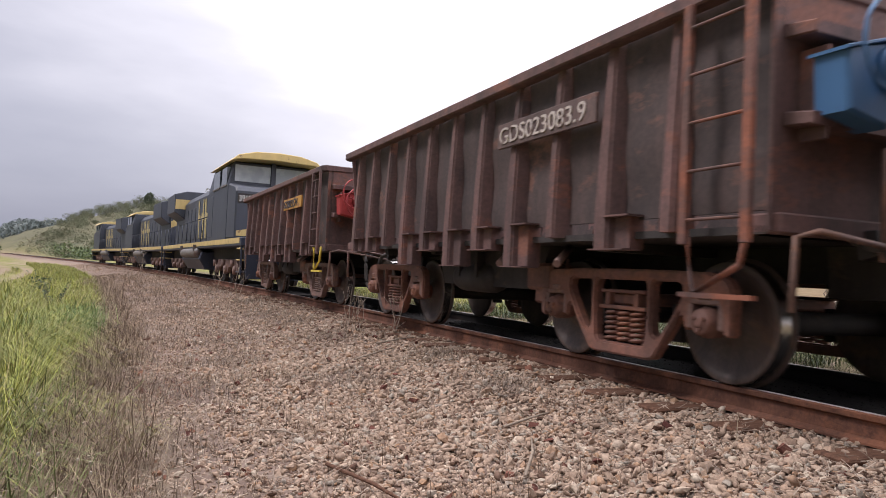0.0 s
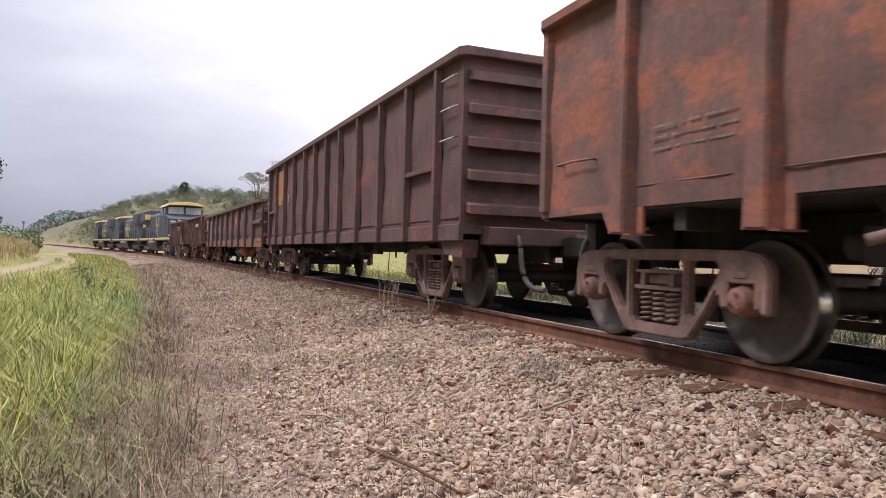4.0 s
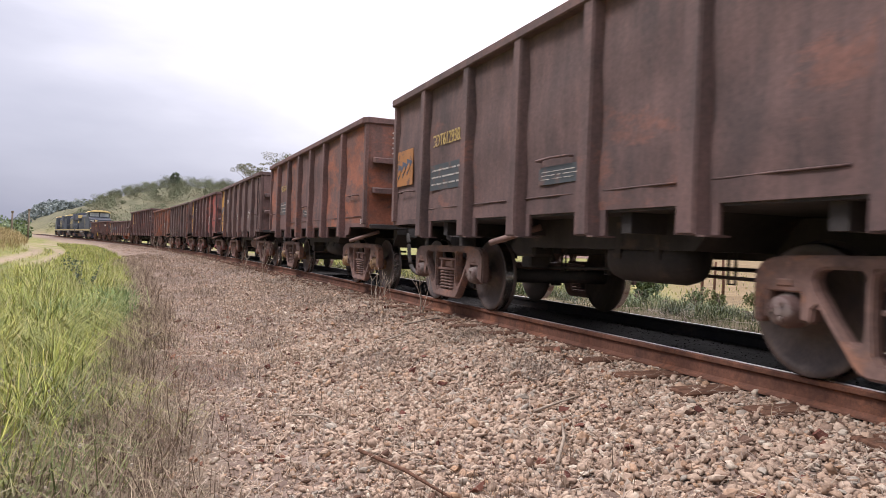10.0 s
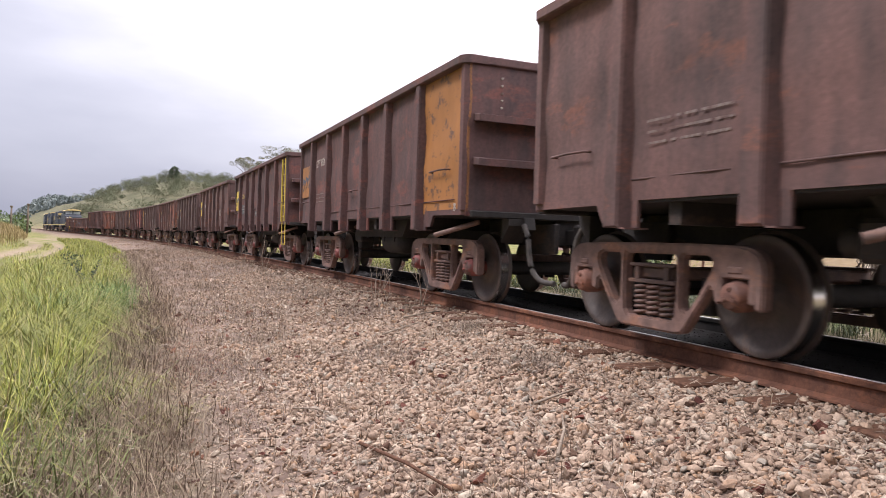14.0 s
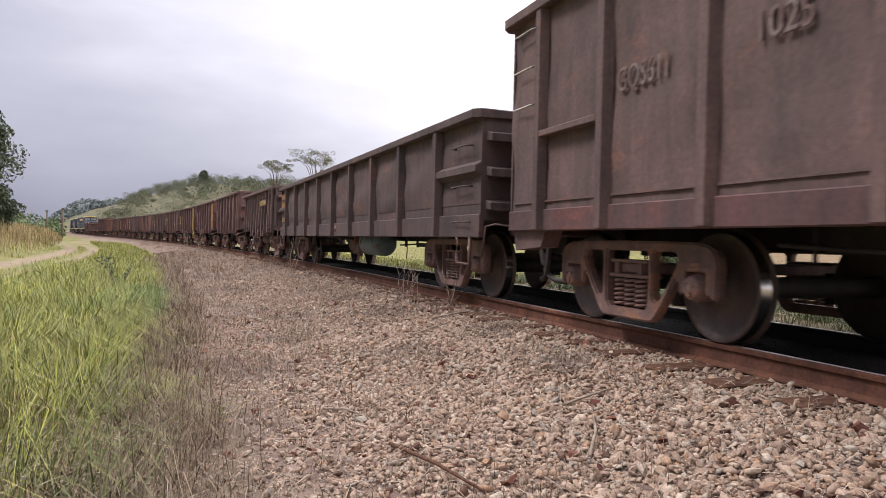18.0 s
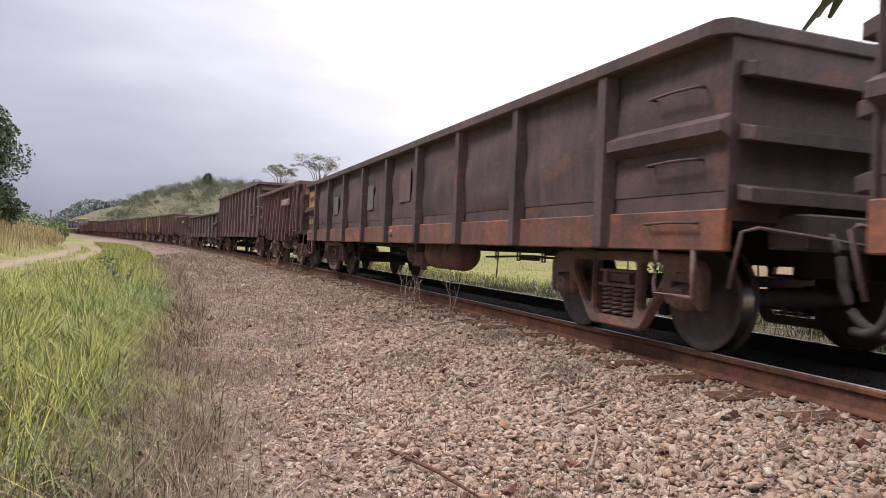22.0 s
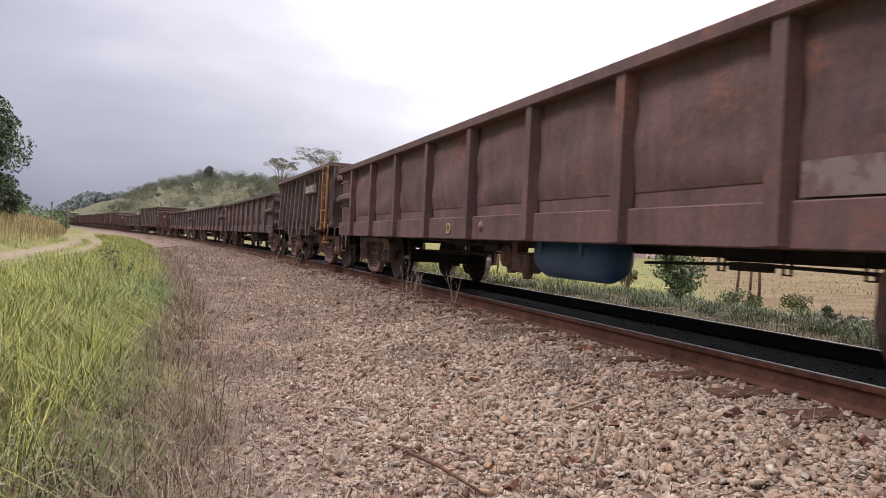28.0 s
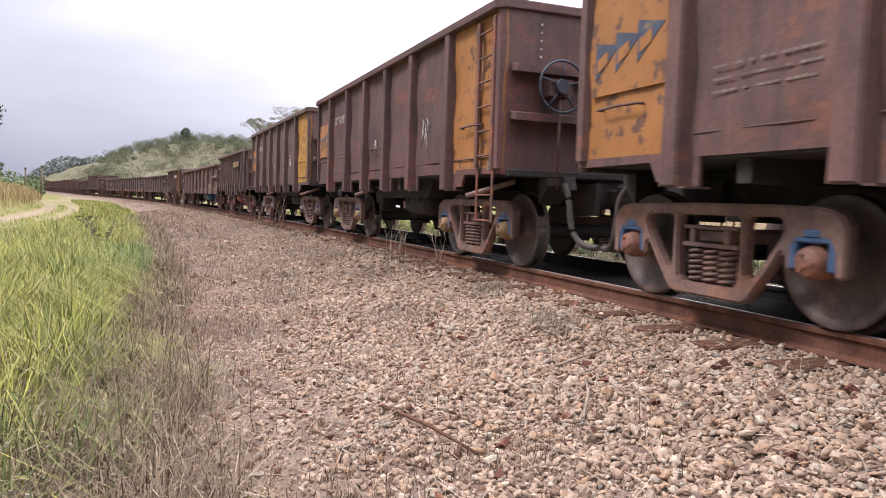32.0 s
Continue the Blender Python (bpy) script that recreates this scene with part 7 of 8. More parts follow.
a, c = npr.normal(-3.68, 0.26, 1500), npr.choice((6.6, 7.2, 8.2, 9.8), 1500) + npr.normal(0, 0.4, 1500)
litter("red_litter", a, c, npr.uniform(0.03, 0.12, len(a)), MAT["red_litter"], "red-brown dead leaves and stalks on the stones")
a, c = npr.normal(-4.05, 0.30, 1600), npr.uniform(2.4, 9.0, 1600)
litter("fallen_stalks", a, c, npr.uniform(0.15, 0.55, len(a)), MAT["litter"], "fallen dead stalks lying across the brown grass")
# round seed heads on thin stalks
a, c = spread(420, -6.4, -3.9, 1.5, 5.0)
sx_, sy_ = np.array([rail_point(s, l)[:2] for l, s in zip(a, c)]).T
sz_ = ground_z(sx_, sy_) + npr.uniform(0.25, 0.55, len(a))
v = CORNERS[None] * npr.uniform(0.6, 1.0, (len(a), 8, 1)) * 0.0055 + np.stack([sx_, sy_, sz_], -1)[:, None]
f = BLOCK[None] + 8 * np.arange(len(a))[:, None, None]
tagged(link_mesh("seed_heads", fast_mesh("seed_heads", v.reshape(-1, 3), f.reshape(-1, 3)), MAT["seed"]), "small pale seed heads above the brown grass", "grass", kind="stuff")
a, c = spread(22000, -24.0, -9.6, 14.0, 95.0, 1.2)
blades("golden_grass", a, c, npr.uniform(0.45, 1.25, len(a)) * np.interp(a, [-24, -10.5, -9.6], [1, 1, 0.5]), npr.uniform(0.007, 0.016, len(a)) * np.interp(c, [14, 95], [1, 2]), npr.uniform(0.1, 0.8, len(a)), MAT["gold_grass"], "dry golden grass on the bank beyond the track")
a, c = tufted(22000, 520, 2.2, 5.2, 2.0, 30.0, 0.17)
blades("verge_weeds", a, c, npr.uniform(0.04, 0.26, len(a)) * npr.uniform(0.4, 1.2, len(a)), npr.uniform(0.003, 0.008, len(a)), npr.uniform(0.4, 1.6, len(a)), MAT["weed"], "grey-green weeds on the far verge")
a, c = tufted(4200, 46, 2.9, 5.6, 2.5, 18.0, 0.13)
blades("verge_herbs", a, c, npr.uniform(0.08, 0.30, len(a)), npr.uniform(0.006, 0.014, len(a)), npr.uniform(0.4, 1.6, len(a)), MAT["leaf_mid"], "dark green herbs on the far verge")
a, c = tufted(3600, 60, 2.7, 5.6, 2.5, 16.0, 0.10)
blades("dark_weeds", a, c, npr.uniform(0.06, 0.26, len(a)), npr.uniform(0.004, 0.010, len(a)), npr.uniform(0.3, 1.6, len(a)), MAT["leaf_dark"], "dark tangled weeds on the far verge")
a, c = tufted(4200, 90, 2.3, 5.6, 2.5, 18.0, 0.22)
litter("verge_litter", a, c, npr.uniform(0.04, 0.25, len(a)), MAT["dead_leaf"], "pale dead stalks on the far verge")
a, c = spread(5000, 2.6, 6.5, 12.0, 40.0)
blades("verge_grass", a, c, npr.uniform(0.08, 0.30, len(a)), npr.uniform(0.008, 0.018, len(a)), npr.uniform(0.2, 1.1, len(a)), MAT["green_grass"], "mixed green grass on the far verge")
a, c = spread(6000, 6.0, 26.0, 14.0, 60.0)
blades("field_grass", a, c, npr.uniform(0.05, 0.16, len(a)), npr.uniform(0.012, 0.03, len(a)), npr.uniform(0.2, 1.1, len(a)), MAT["green_grass"], "short grass in the field")
a, c = spread(2500, 5.5, 14.0, 3.0, 14.0)
blades("bank_stubble", a, c, npr.uniform(0.03, 0.12, len(a)), npr.uniform(0.006, 0.014, len(a)), npr.uniform(0.3, 1.4, len(a)), MAT["litter"], "dry stubble on the bare bank")


# ---- trees ----
def leaf_cloud(centres, radii, per, size, squash=0.8):
    """Leaf blades scattered through clumps; arrays of corners and faces."""
    n = len(centres) * per
    c = np.repeat(np.asarray(centres, float), per, 0)
    r = np.repeat(np.asarray(radii, float), per)
    d = npr.normal(size=(n, 3))
    d /= np.linalg.norm(d, axis=1)[:, None]
    p = c + d * (r * npr.uniform(0.35, 1.0, n) ** 0.5)[:, None] * np.array([1, 1, squash])
    t = turns(n)
    s = (np.repeat(np.broadcast_to(size, (len(centres),)), per) * npr.uniform(0.6, 1.3, n))[:, None]
    u, w = t[:, 0] * s, t[:, 1] * s * 0.5
    v = np.stack([p - u * 0.5, p + w * 0.5, p + u * 0.5, p - w * 0.5], 1)
    f = np.arange(4)[None] + 4 * np.arange(n)[:, None]
    return v.reshape(-1, 3), f


def tree(name, place, height, spread_r, label, leaf, flat=False, clumps=26, per=120, size=0.22, seed=1, low=0.35):
    rr = random.Random(seed)
    base = Vector((place[0], place[1], float(ground_z(np.array([place[0]]), np.array([place[1]]))[0]) - 0.1))
    t = tagged(new(name), label, "tree")
    t.location = base
    tips = []

    def trunk(bm):
        r0 = height * (0.009 if flat else 0.022) + 0.06
        fork = height * (0.62 if flat else low + 0.1)
        tube(bm, [(0, 0, 0), (0.05, 0.02, fork * 0.5), (0.02, 0.1, fork), (0.1, 0.1, height * 0.8)], [r0 * 1.25, r0, r0 * 0.8, r0 * 0.3], 9)
        for k in range(9 if flat else 8):
            a = k * 2.4 + rr.uniform(-0.4, 0.4)
            far = spread_r * rr.uniform(0.45, 1.0)
            z0 = fork * rr.uniform(0.75, 1.05)
            z1 = height * (rr.uniform(0.86, 0.98) if flat else rr.uniform(low + 0.1, 0.92))
            tip = (far * math.cos(a), far * math.sin(a), z1)
            mid = (tip[0] * 0.45, tip[1] * 0.45, z0 + (z1 - z0) * (0.75 if flat else 0.55))
            tube(bm, [(0.03, 0.06, z0), mid, tip], [r0 * 0.45, r0 * 0.28, r0 * 0.08], 6)
            tips.append((tip, mid))
    part("trunk", trunk, MAT["bark"], t)
    cs, rs = [], []
    for k in range(clumps):
        tip, mid = tips[k % len(tips)]
        f = rr.uniform(0.35, 1.05)
        p = [mid[i] + (tip[i] - mid[i]) * f + rr.uniform(-0.12, 0.12) * spread_r for i in range(3)]
        if flat:
            p[2] = height * rr.uniform(0.86, 1.0)
        cs.append(p)
        rs.append(spread_r * rr.uniform(0.16, 0.34))
    v, f = leaf_cloud(cs, rs, per, size, 0.4 if flat else 0.85)
    link_mesh("crown", fast_mesh("crown", v, f), leaf, t)
    return t


def full_tree(place, height, spread_r, label, leaf, seed, clumps=150, per=170, size=0.26, foot=0.3):
    """A dense crown from the ground up: clumps fill a tall uneven egg round a trunk with limbs."""
    rr = random.Random(seed)
    base = Vector((place[0], place[1], float(ground_z(np.array([place[0]]), np.array([place[1]]))[0]) - 0.1))
    t = tagged(new("tree"), label, "tree")
    t.location = base
    cs, rs = [], []
    for k in range(clumps):
        u = rr.uniform(foot / height, 1.0)
        wide = spread_r * (0.62 + 0.38 * math.sin(min(u * 2.2, 1.57))) * (1.0 if u < 0.55 else math.sqrt(max(1.0 - ((u - 0.55) / 0.48) ** 2, 0.02)))
        a, q = rr.uniform(0, 6.283), math.sqrt(rr.uniform(0.15, 1.0)) * rr.uniform(0.8, 1.08)
        cs.append((wide * q * math.cos(a), wide * q * math.sin(a), u * height))
        rs.append(spread_r * rr.uniform(0.13, 0.30))

    def trunk(bm):
        r0 = height * 0.02 + 0.06
        tube(bm, [(0, 0, 0), (0.1, 0.05, height * 0.4), (0.0, 0.1, height * 0.85)], [r0 * 1.3, r0, r0 * 0.3], 9)
        for c in cs[:24]:
            z0 = min(c[2] * 0.7, height * 0.7)
            tube(bm, [(0.05, 0.05, z0), (c[0] * 0.5, c[1] * 0.5, (z0 + c[2]) / 2), c], [r0 * 0.35, r0 * 0.2, r0 * 0.06], 5)
    part("trunk", trunk, MAT["bark"], t)
    v, f = leaf_cloud(cs, rs, per, size, 0.85)
    link_mesh("crown", fast_mesh("crown", v, f), leaf, t)


full_tree((-14.9, 54.0), 8.4, 3.9, "large dark green leafy tree at the edge of the track", MAT["leaf_dark"], 2)
full_tree((-13.4, 57.0), 3.2, 2.0, "rounded dark bush under the large tree", MAT["leaf_dark"], 12, 60, 150, 0.2, 0.1)
full_tree((-21.6, 72.0), 8.0, 4.0, "dark green leafy tree behind the dry grass", MAT["leaf_dark"], 3, 90, 150, 0.32)
full_tree((-22.5, 92.0), 4.6, 3.4, "low dark green tree beside the track", MAT["leaf_dark"], 4, 60, 150, 0.3)
tree("tree", (11.9, 112.0), 12.7, 2.7, "tall sparse flat-topped tree behind the line", MAT["leaf_hill"], flat=True, clumps=26, per=150, size=0.15, seed=6)
tree("tree", (18.0, 112.0), 14.2, 3.7, "tall sparse flat-topped tree behind the line", MAT["leaf_hill"], flat=True, clumps=34, per=150, size=0.15, seed=7)
emx, emy = 3.2, 286.0
full_tree((emx, emy), 5.6, 2.1, "dark round-topped tree standing above the hill's crest", MAT["leaf_dark"], 9, 60, 90, 0.32, 1.6)

# woods on the hill: crowns of many sizes over the whole slope
hx, hy = npr.uniform(-75, 130, 3000), npr.uniform(185, 312, 3000)
hl, _ = side_of(hx, hy)
patch = np.sin(hx * 0.16 + 1.0) * np.sin(hy * 0.13) + npr.normal(0, 0.5, len(hx))
ok = (hl > 5) & (patch > -0.1)
hx, hy = hx[ok], hy[ok]
hz = ground_z(hx, hy)
hr = npr.lognormal(math.log(1.0), 0.45, len(hx)).clip(0.4, 2.6)
v, f = leaf_cloud(np.stack([hx, hy, hz + hr * npr.uniform(0.2, 0.9, len(hx))], 1), hr, 70, np.clip(hr * 0.26, 0.2, 0.5))
tagged(link_mesh("hillside_woods", fast_mesh("hillside_woods", v, f), MAT["leaf_hill"]), "dry grey-green scrub scattered over the hill", "woods", kind="stuff")
tx, ty = npr.uniform(-60, 110, 1300), npr.uniform(195, 306, 1300)
tl_, _ = side_of(tx, ty)
tz = ground_z(tx, ty)
ok = (tl_ > 9) & (npr.uniform(0, 1, 1300) < np.clip((tz - 3) / 17, 0.16, 0.75))
tx, ty, tz = tx[ok], ty[ok], tz[ok]
tr = npr.uniform(1.3, 2.9, len(tx))
cx = np.concatenate([tx + npr.normal(0, 0.55, len(tx)) * tr for _ in range(4)])
cy = np.concatenate([ty + npr.normal(0, 0.55, len(tx)) * tr for _ in range(4)])
cz = np.concatenate([tz + tr * npr.uniform(0.5, 1.35, len(tx)) for _ in range(4)])
v, f = leaf_cloud(np.stack([cx, cy, cz], 1), np.tile(tr, 4) * npr.uniform(0.4, 0.8, 4 * len(tx)), 130, 0.30)
tagged(link_mesh("hill_trees", fast_mesh("hill_trees", v, f), MAT["leaf_wood"]), "dull green tree crowns along the hill's crest", "woods", kind="stuff")
# far woods; their haze is only leaf colour
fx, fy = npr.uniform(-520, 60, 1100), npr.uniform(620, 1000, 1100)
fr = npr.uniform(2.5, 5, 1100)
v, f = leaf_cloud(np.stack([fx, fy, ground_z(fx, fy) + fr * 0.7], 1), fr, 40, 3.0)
tagged(link_mesh("far_woods", fast_mesh("far_woods", v, f), MAT["leaf_haze"]), "woods on far hills with blue-green haze painted into the leaves", "woods", kind="stuff")
lx, ly = npr.uniform(-70, -4, 260), npr.uniform(125, 215, 260)
ll, _ = side_of(lx, ly)
ok = np.abs(ll) > 7
lx, ly = lx[ok], ly[ok]
lr = npr.uniform(1.0, 2.6, len(lx))
v, f = leaf_cloud(np.stack([lx, ly, ground_z(lx, ly) + lr * 0.7], 1), lr, 90, 0.6)
tagged(link_mesh("lineside_scrub", fast_mesh("lineside_scrub", v, f), MAT["leaf_mid"]), "green scrub at the foot of the hill", "woods", kind="stuff")


# ---- lineside things ----
def pole(place, height):
    z = float(ground_z(np.array([place[0]]), np.array([place[1]]))[0])
    p = tagged(new("utility_pole"), "slim dark timber utility pole beside the track", "pole", "utility poles")
    p.location = (*place, z - 0.1)
    part("shaft", lambda bm: tube(bm, [(0, 0, 0), (0.02, 0, height * 0.5), (0, 0, height)], [0.15, 0.13, 0.11], 9), MAT["bark"], p)
    part("cap", lambda bm: box(bm, -0.16, 0.16, -0.16, 0.16, height - 0.25, height + 0.02, 0.02), MAT["bark"], p)


pole((-20.3, 118.0), 3.8)
pole((-18.2, 118.0), 4.6)


def fence_post(lat, along, height, tilt):
    x, y, th = rail_point(along, lat)
    z = float(ground_z(np.array([x]), np.array([y]))[0])
    p = link_mesh("fence_post", FENCE_POST, MAT["timber"])
    p.matrix_basis = pose(x, y, z - 0.1, tilt, tilt * 0.7, tilt * 11)
    p.scale = (1, 1, height)
    tagged(p, "grey weathered timber fence post in the field", "fence post", "fence posts")


def post_mesh():
    bm = bmesh.new()
    tube(bm, [(0, 0, 0), (0.015, 0.01, 0.5), (0, 0.02, 1.0)], [0.032, 0.027, 0.022], 8)
    me = bpy.data.meshes.new("fence_post")
    bm.to_mesh(me)
    bm.free()
    return me


FENCE_POST = post_mesh()
for lat, along, hgt, tilt in ((6.0, 10.2, 1.05, -1), (6.0, 10.75, 1.1, 8), (6.05, 10.5, 0.95, 2), (6.0, 14.2, 1.0, 1), (6.2, 17.5, 1.1, -2), (6.4, 22.0, 1.1, 2), (6.8, 27.0, 1.2, -2), (7.2, 33.0, 1.2, 2)):
    fence_post(lat, along, hgt, tilt)


def bush(lat, along, r, label, leaf, per=700, size=0.10, n=7, seed=1):
    rr = random.Random(seed)
    x, y, th = rail_point(along, lat)
    z = float(ground_z(np.array([x]), np.array([y]))[0])
    t = tagged(new("bush"), label, "bush", "bushes beside the line")
    t.location = (x, y, z - 0.03)
    part("stem", lambda bm: [tube(bm, [(0, 0, 0), (rr.uniform(-0.3, 0.3) * r, rr.uniform(-0.3, 0.3) * r, r * 0.8), (rr.uniform(-0.8, 0.8) * r, rr.uniform(-0.8, 0.8) * r, r * rr.uniform(1.1, 1.7))], [0.02, 0.014, 0.006], 5) for _ in range(6)], MAT["bark"], t)
    cs = [(rr.uniform(-0.6, 0.6) * r, rr.uniform(-0.6, 0.6) * r, r * rr.uniform(0.4, 1.5)) for _ in range(n)]
    v, f = leaf_cloud(cs, [r * rr.uniform(0.3, 0.55) for _ in range(n)], per // n, size)
    link_mesh("leaves", fast_mesh("leaves", v, f), leaf, t)


bush(6.0, 12.3, 0.70, "leafy green bush on the far verge", MAT["leaf_mid"], 1900, 0.10, 20, 1)
bush(4.6, 8.9, 0.22, "low grey-green weed on the far verge", MAT["weed"], 500, 0.05, 7, 2)
bush(4.9, 9.7, 0.24, "low green weed on the far verge", MAT["leaf_mid"], 500, 0.05, 7, 3)
bush(4.6, 7.6, 0.18, "dark narrow-leaved weed on the far verge", MAT["leaf_dark"], 300, 0.06, 6, 4)
bush(5.2, 8.6, 0.28, "low grey-green weed on the far verge", MAT["weed"], 600, 0.05, 9, 5)
bush(6.3, 14.6, 0.34, "dry leafy bush by the fence", MAT["weed"], 600, 0.07, 7, 6)
bush(6.0, 16.5, 0.38, "leafy green bush by the fence", MAT["leaf_mid"], 600, 0.08, 7, 7)
bush(4.4, 10.6, 0.16, "dark narrow-leaved weed on the far verge", MAT["leaf_dark"], 300, 0.06, 6, 8)
bush(-4.0, 10.8, 0.22, "brown dead weed at the foot of the ballast", MAT["dry_grass"], 700, 0.035, 9, 10)
bush(-3.9, 8.4, 0.17, "brown dead weed at the foot of the ballast", MAT["dry_grass"], 600, 0.03, 9, 11)


def tall_weed(lat, along, height, n, seed):
    rr = random.Random(seed)
    x, y, th = rail_point(along, lat)
    z = float(ground_z(np.array([x]), np.array([y]))[0])
    t = tagged(new("tall_weed"), "thin dark weed with few leaves in the grass", "weed", "tall weeds in the grass")
    t.location = (x, y, z - 0.03)
    cs = []

    def stalk(bm):
        for _ in range(n):
            dx, dy = rr.uniform(-0.35, 0.35) * height, rr.uniform(-0.35, 0.35) * height
            h = height * rr.uniform(0.7, 1.0)
            tube(bm, [(0, 0, 0), (dx * 0.35, dy * 0.35, h * 0.55), (dx, dy, h)], [0.007, 0.005, 0.002], 5)
            for k in range(9):
                u = rr.uniform(0.4, 1.0)
                cs.append((dx * u * u, dy * u * u, h * u))
    part("stalk", stalk, MAT["bark"], t)
    v, f = leaf_cloud(cs, [0.045] * len(cs), 3, 0.06)
    link_mesh("leaves", fast_mesh("leaves", v, f), MAT["leaf_dark"], t)


for lat, along, hgt, n, sd in ((-6.6, 8.2, 1.15, 4, 1), (-6.2, 8.8, 1.0, 3, 2), (-7.2, 11.0, 1.1, 3, 3), (-4.9, 14.5, 0.85, 5, 4), (-5.2, 16.5, 0.85, 4, 5), (-5.6, 20.0, 0.9, 4, 6)):
    tall_weed(lat, along, hgt, n, sd)


def twig(lat, along, height, seed):
    rr = random.Random(seed)
    x, y, th = rail_point(along, lat)
    z = float(ground_z(np.array([x]), np.array([y]))[0])
    t = tagged(new("dead_shrub"), "bare pale twigs of a dead shrub beside the rail", "shrub", "dead shrubs")
    t.location = (x, y, z - 0.03)

    def stem(bm):
        for _ in range(3):
            p = [(0, 0, 0)]
            for k in range(1, 5):
                p.append((p[-1][0] + rr.uniform(-0.09, 0.09) * height, p[-1][1] + rr.uniform(-0.09, 0.09) * height, height * k / 4 * rr.uniform(0.9, 1.05)))
            tube(bm, p, [0.008, 0.0065, 0.005, 0.004, 0.002], 5)
            for _ in range(3):
                q = p[rr.choice((1, 2, 3))]
                tube(bm, [q, (q[0] + rr.uniform(-0.2, 0.2) * height, q[1] + rr.uniform(-0.2, 0.2) * height, q[2] + rr.uniform(0.15, 0.35) * height)], [0.004, 0.002], 4)
    part("stem", stem, MAT["twig"], t)


MAT["twig"] = scattered("pale_dead_wood", [(0.0, (0.22, 0.17, 0.13)), (1.0, (0.42, 0.35, 0.28))], 0.9, 20, 0)
for lat, along, hgt, sd in ((-0.55, 10.9, 0.62, 1), (-0.75, 9.8, 0.55, 2), (-0.4, 9.2, 0.60, 3), (-0.9, 19.5, 1.0, 4), (-1.1, 22.0, 0.95, 5), (-2.4, 34.0, 1.7, 6), (-2.7, 36.0, 1.5, 7)):
    twig(lat, along, hgt, sd)


def stick(lat, along, length, turn, r, label, mat="twig"):
    x, y, th = rail_point(along, lat)
    dx, dy = length / 2 * math.cos(radians(turn)), length / 2 * math.sin(radians(turn))
    zz = ground_z(np.array([x - dx, x, x + dx]), np.array([y - dy, y, y + dy]))
    bm = bmesh.new()
    tube(bm, [(x - dx, y - dy, zz[0] + 0.04), (x + 0.02, y - 0.01, zz[1] + 0.055), (x + dx, y + dy, zz[2] + 0.045)], [r, r * 0.9, r * 0.6], 7)
    me = bpy.data.meshes.new("stick")
    bm.to_mesh(me)
    bm.free()
    tagged(link_mesh("stick", me, MAT[mat]), label, "stick", "fallen sticks")


stick(-2.70, 3.34, 0.86, -76, 0.011, "brown dead stick lying on the ballast", "timber")
stick(-1.75, 3.40, 0.70, 57, 0.010, "pale straw stalk lying on the ballast")
stick(-1.35, 4.1, 0.40, 12, 0.009, "thin dead stalk lying on the ballast")
stick(-2.9, 4.6, 0.35, -60, 0.008, "thin dead stalk lying on the ballast")
stick(-1.25, 7.6, 0.7, 35, 0.012, "pale dead stalk lying on the ballast")
stick(-0.7, 8.4, 0.6, 20, 0.012, "pale dead stalk lying on the ballast")


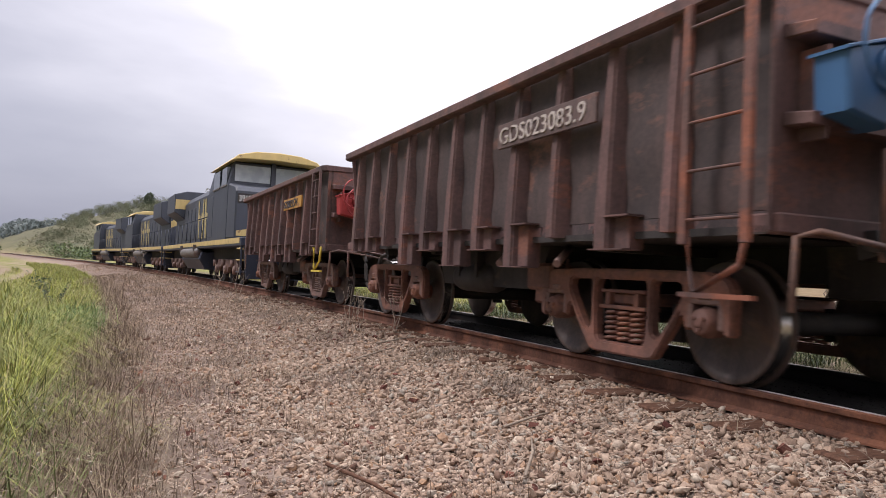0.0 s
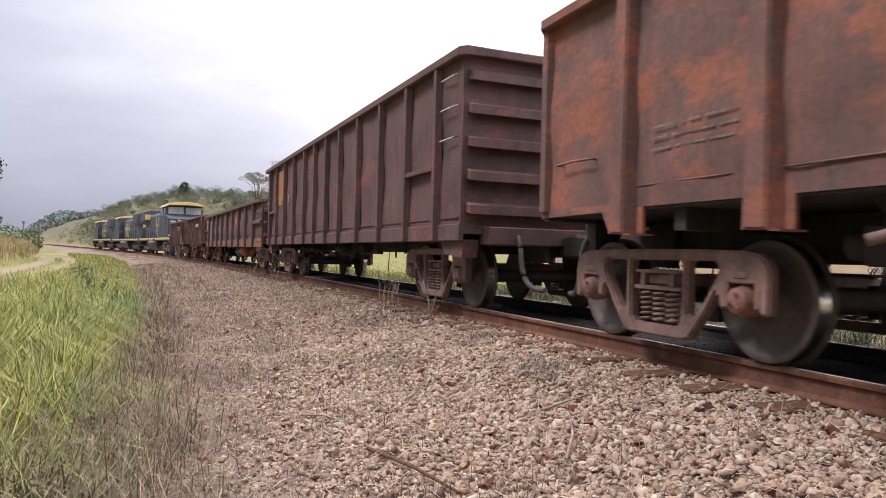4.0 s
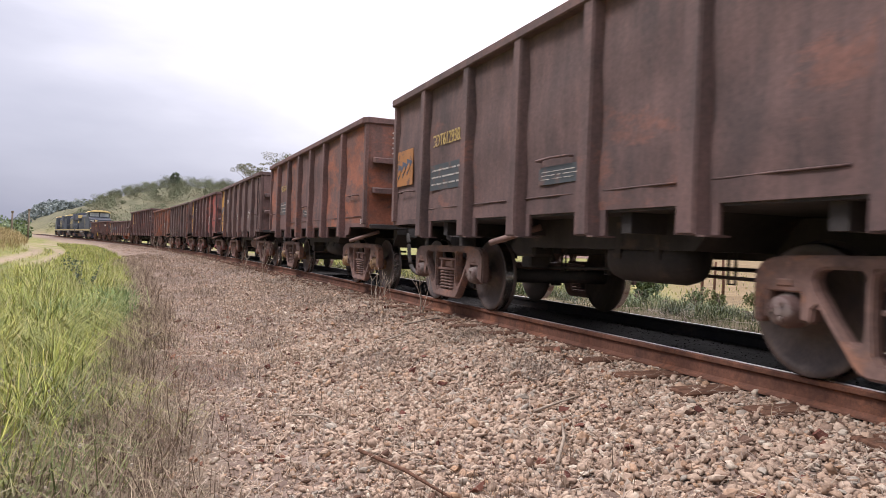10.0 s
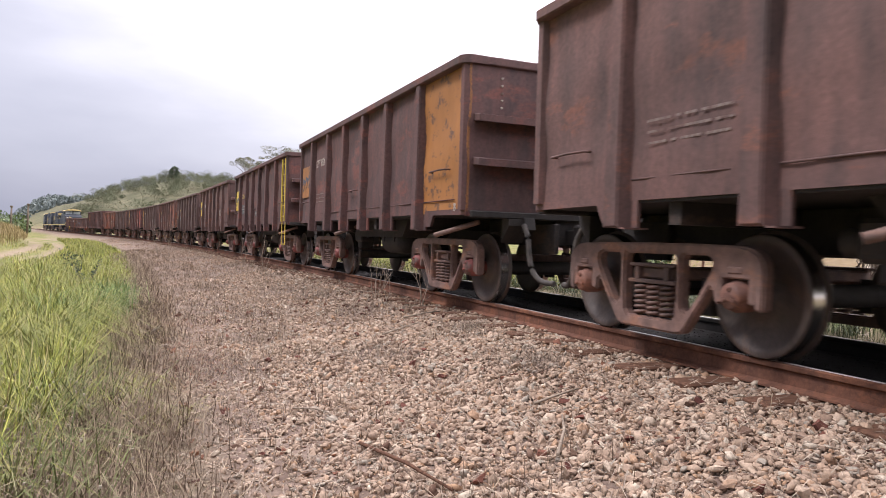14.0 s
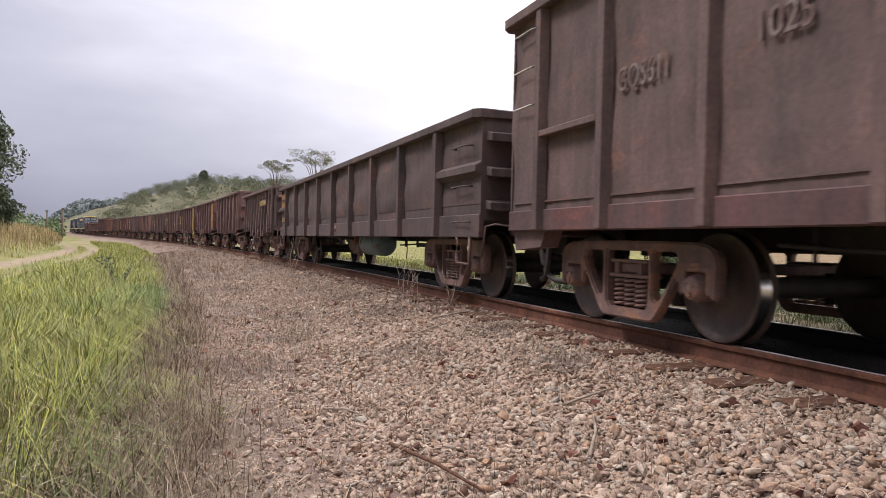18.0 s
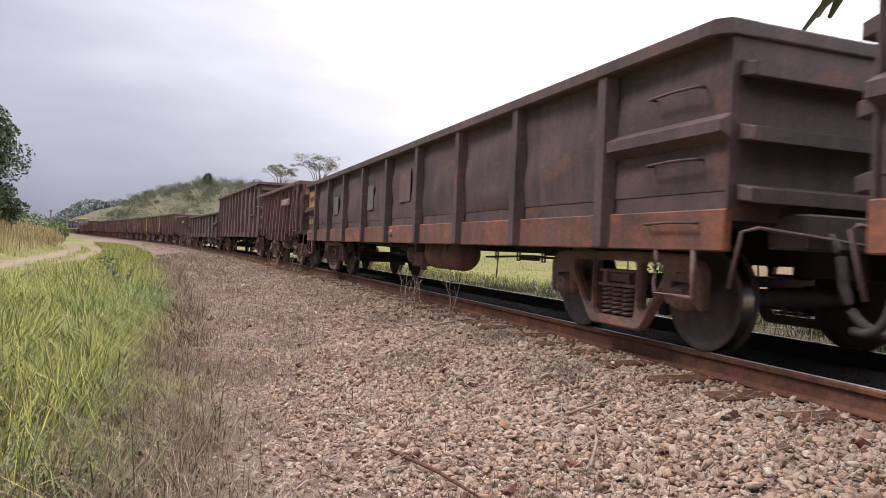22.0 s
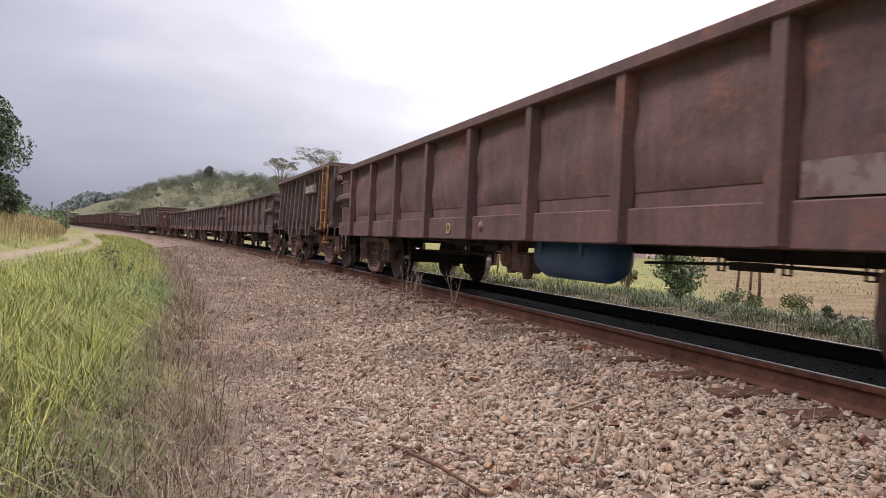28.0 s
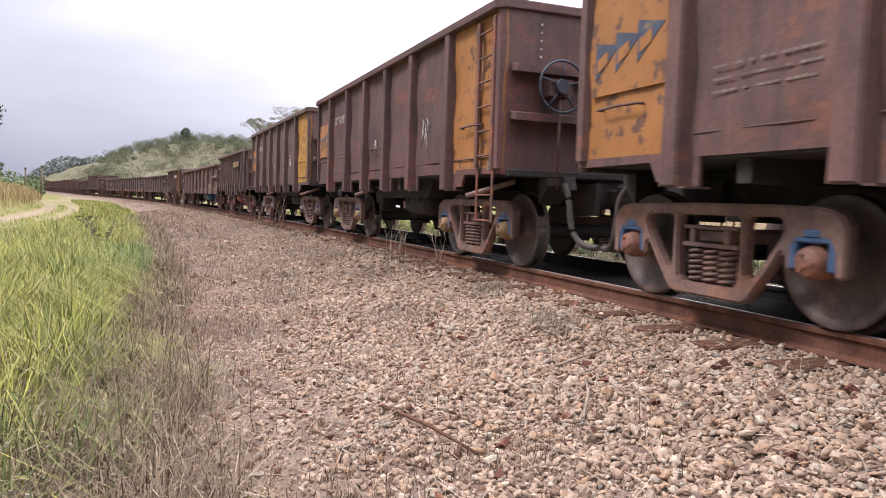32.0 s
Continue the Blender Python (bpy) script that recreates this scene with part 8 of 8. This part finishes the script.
def banana(lat, along, height, seed):
    rr = random.Random(seed)
    x, y, th = rail_point(along, lat)
    z = float(ground_z(np.array([x]), np.array([y]))[0])
    t = tagged(new("banana_plant"), "banana plant with hanging dead leaves and a few green ones", "banana plant", "banana plants")
    t.location = (x, y, z - 0.05)
    part("stem", lambda bm: tube(bm, [(0, 0, 0), (0.04, 0.02, height * 0.5), (0.02, 0.05, height)], [0.10, 0.08, 0.05], 10), MAT["dead_leaf"], t)

    def blade(bm, a, ln, wd):
        prev = None
        for k in range(9):
            f = k / 8
            w2 = wd / 2 * math.sin(0.25 + 2.7 * f)
            c = Vector((ln * f * math.cos(a), ln * f * math.sin(a), max(height + 0.5 * ln * math.sin(f * 2.6) - 0.3 * ln * f, 0.05)))
            s2 = Vector((-math.sin(a), math.cos(a), 0.15 * rr.uniform(-1, 1))) * w2
            cur = (bm.verts.new(c - s2), bm.verts.new(c + Vector((0, 0, -0.02))), bm.verts.new(c + s2))
            if prev:
                bm.faces.new((prev[0], prev[1], cur[1], cur[0]))
                bm.faces.new((prev[1], prev[2], cur[2], cur[1]))
            prev = cur

    def shreds(bm, a):
        """One withered leaf: a midrib and narrow crumpled strips that hang down beside it."""
        top, out = min(height, 2.5) * rr.uniform(0.45, 1.0), rr.uniform(0.12, 0.42)
        x0, y0 = out * math.cos(a), out * math.sin(a)
        foot = rr.choice((0.03, 0.05, 0.15, 0.35))
        tube(bm, [(x0 * 0.4, y0 * 0.4, top + 0.05), (x0 * 0.9, y0 * 0.9, top), (x0 + rr.uniform(-0.06, 0.06), y0 + rr.uniform(-0.06, 0.06), top * 0.5), (x0 * 1.1, y0 * 1.1, foot)], [0.018, 0.016, 0.013, 0.006], 5)
        for _ in range(11):
            z1 = top * rr.uniform(0.22, 1.0)
            z0 = max(0.02, z1 - rr.uniform(0.18, 0.75))
            n = max(6, int((z1 - z0) / 0.05))
            wd, p1, p2, turn = 0.006 + 0.034 * rr.random() ** 3, rr.uniform(0, 6.3), rr.uniform(0, 6.3), rr.uniform(0, 6.3)
            sx, sy = x0 + rr.uniform(-0.17, 0.17), y0 + rr.uniform(-0.17, 0.17)
            prev = None
            for k in range(n + 1):
                f = k / n
                z = z1 + (z0 - z1) * f
                turn += rr.uniform(-0.8, 0.8)
                c = Vector((sx + 0.05 * math.sin(p1 + f * 4) + rr.uniform(-0.02, 0.02), sy + 0.05 * math.sin(p2 + f * 5) + rr.uniform(-0.02, 0.02), z))
                w2 = wd * (0.4 + 0.6 * math.sin(0.3 + 2.6 * f)) * rr.uniform(0.4, 1.5)
                e = Vector((math.cos(turn), math.sin(turn), rr.uniform(-0.25, 0.25)))
                fold = Vector((-math.sin(turn), math.cos(turn), 0)) * w2 * 0.7
                cur = (bm.verts.new(c - e * w2 + fold), bm.verts.new(c), bm.verts.new(c + e * w2 + fold))
                if prev:
                    bm.faces.new((prev[0], prev[1], cur[1], cur[0]))
                    bm.faces.new((prev[1], prev[2], cur[2], cur[1]))
                prev = cur
    for k in range(9 if height > 4 else 5):
        part("leaf", lambda bm: blade(bm, k * 1.3 + rr.uniform(0, 0.6), rr.uniform(1.3, 1.9) * (1.7 if height > 4 else 1.0), 0.5), MAT["leaf_mid"], t, "long green leaf")
    for k in range(26):
        part("dead_leaf", lambda bm: shreds(bm, k * 0.41 + rr.uniform(0, 0.3)), MAT["dead_leaf"], t, "hanging dead brown leaf")


banana(6.0, 6.9, 2.4, 1)
banana(6.4, 6.2, 2.6, 2)
banana(6.0, 5.4, 2.1, 3)
banana(6.3, 7.2, 5.5, 4)
banana(7.0, 6.6, 4.9, 7)
banana(6.9, 4.3, 3.6, 5)
banana(6.2, 3.0, 2.4, 6)

n = 3200
along_l, lat_l = npr.uniform(2.2, 8.0, n), npr.uniform(4.3, 6.9, n)
xs, ys_l = np.zeros(n), np.zeros(n)
for i in range(n):
    xs[i], ys_l[i], _ = rail_point(along_l[i], lat_l[i])
zs = ground_z(xs, ys_l) + npr.uniform(0.01, 0.09, n)
a, ln, wd = npr.uniform(0, 6.28, n), npr.uniform(0.03, 0.12, n), npr.uniform(0.008, 0.03, n)
d = np.stack([np.cos(a), np.sin(a), npr.normal(0, 0.35, n)], -1) * ln[:, None]
e = np.stack([-np.sin(a), np.cos(a), npr.normal(0, 0.4, n)], -1) * wd[:, None]
p = np.stack([xs, ys_l, zs], -1)
lift = np.stack([0 * a, 0 * a, npr.uniform(0.0, 0.07, n)], -1)
v = np.stack([p - d, p - e + lift, p + lift * 0.4, p + e + lift, p + d], 1)
f = np.array([(0, 1, 2), (0, 2, 3), (1, 4, 2), (2, 4, 3)])[None] + 5 * np.arange(n)[:, None, None]
tagged(link_mesh("leaf_litter", fast_mesh("leaf_litter", v.reshape(-1, 3), f.reshape(-1, 3)), MAT["dead_leaf"]), "curled dead leaves strewn below the banana plants", "litter", kind="stuff")

# a low farm building beyond the field
house = tagged(new("farm_building"), "low pale pink farm building beyond the green field", "building")
house.matrix_basis = pose(38.0, 55.0, 0.6, 0, 0, 35)
MAT["plaster"] = painted("pink_plaster", (0.52, 0.36, 0.34), (0.30, 0.22, 0.2), 0.2, 0.9)
part("wall", lambda bm: box(bm, -6, 6, -3, 3, 0, 2.6), MAT["plaster"], house)
part("roof", lambda bm: prism(bm, [(-3.5, 2.6), (0, 4.0), (3.5, 2.6), (3.5, 2.5), (-3.5, 2.5)], -6.4, 6.4), MAT["cast_red"], house)
for k in (-3.6, 0.0, 3.6):
    part("window", lambda bm: box(bm, k - 0.5, k + 0.5, -3.03, -2.98, 1.0, 2.0), MAT["glass"], house)


# ---- what moves ----
def motions():
    times = sorted(set([0.0, 32.0] + [k * 0.5 for k in range(65)]))
    where = {}
    for ob, s0, length in TRAIN:
        where[ob] = s0
        walk(ob, [(t, train_pose(s0 + gone(t))) for t in times])
    step = 2 / FPS
    for ws, wagon, y in WHEELSETS:
        s0 = where[wagon] + y
        ticks = [k * step for k in range(int(32.0 / step) + 1)]
        near = [t for t in ticks if -8.0 < s0 + gone(t) < 42.0]
        rows = []
        for t in near:
            rows.append((t, pose(0, y, AXLE_Z, -math.degrees(gone(t) / WHEEL_R) % 360.0)))
        if not rows:
            continue
        if rows[0][0] > 0.02:
            rows.insert(0, (0.0, rows[0][1]))
        if rows[-1][0] < 31.95:
            rows.append((32.0, rows[-1][1]))
        walk(ws, rows)


motions()
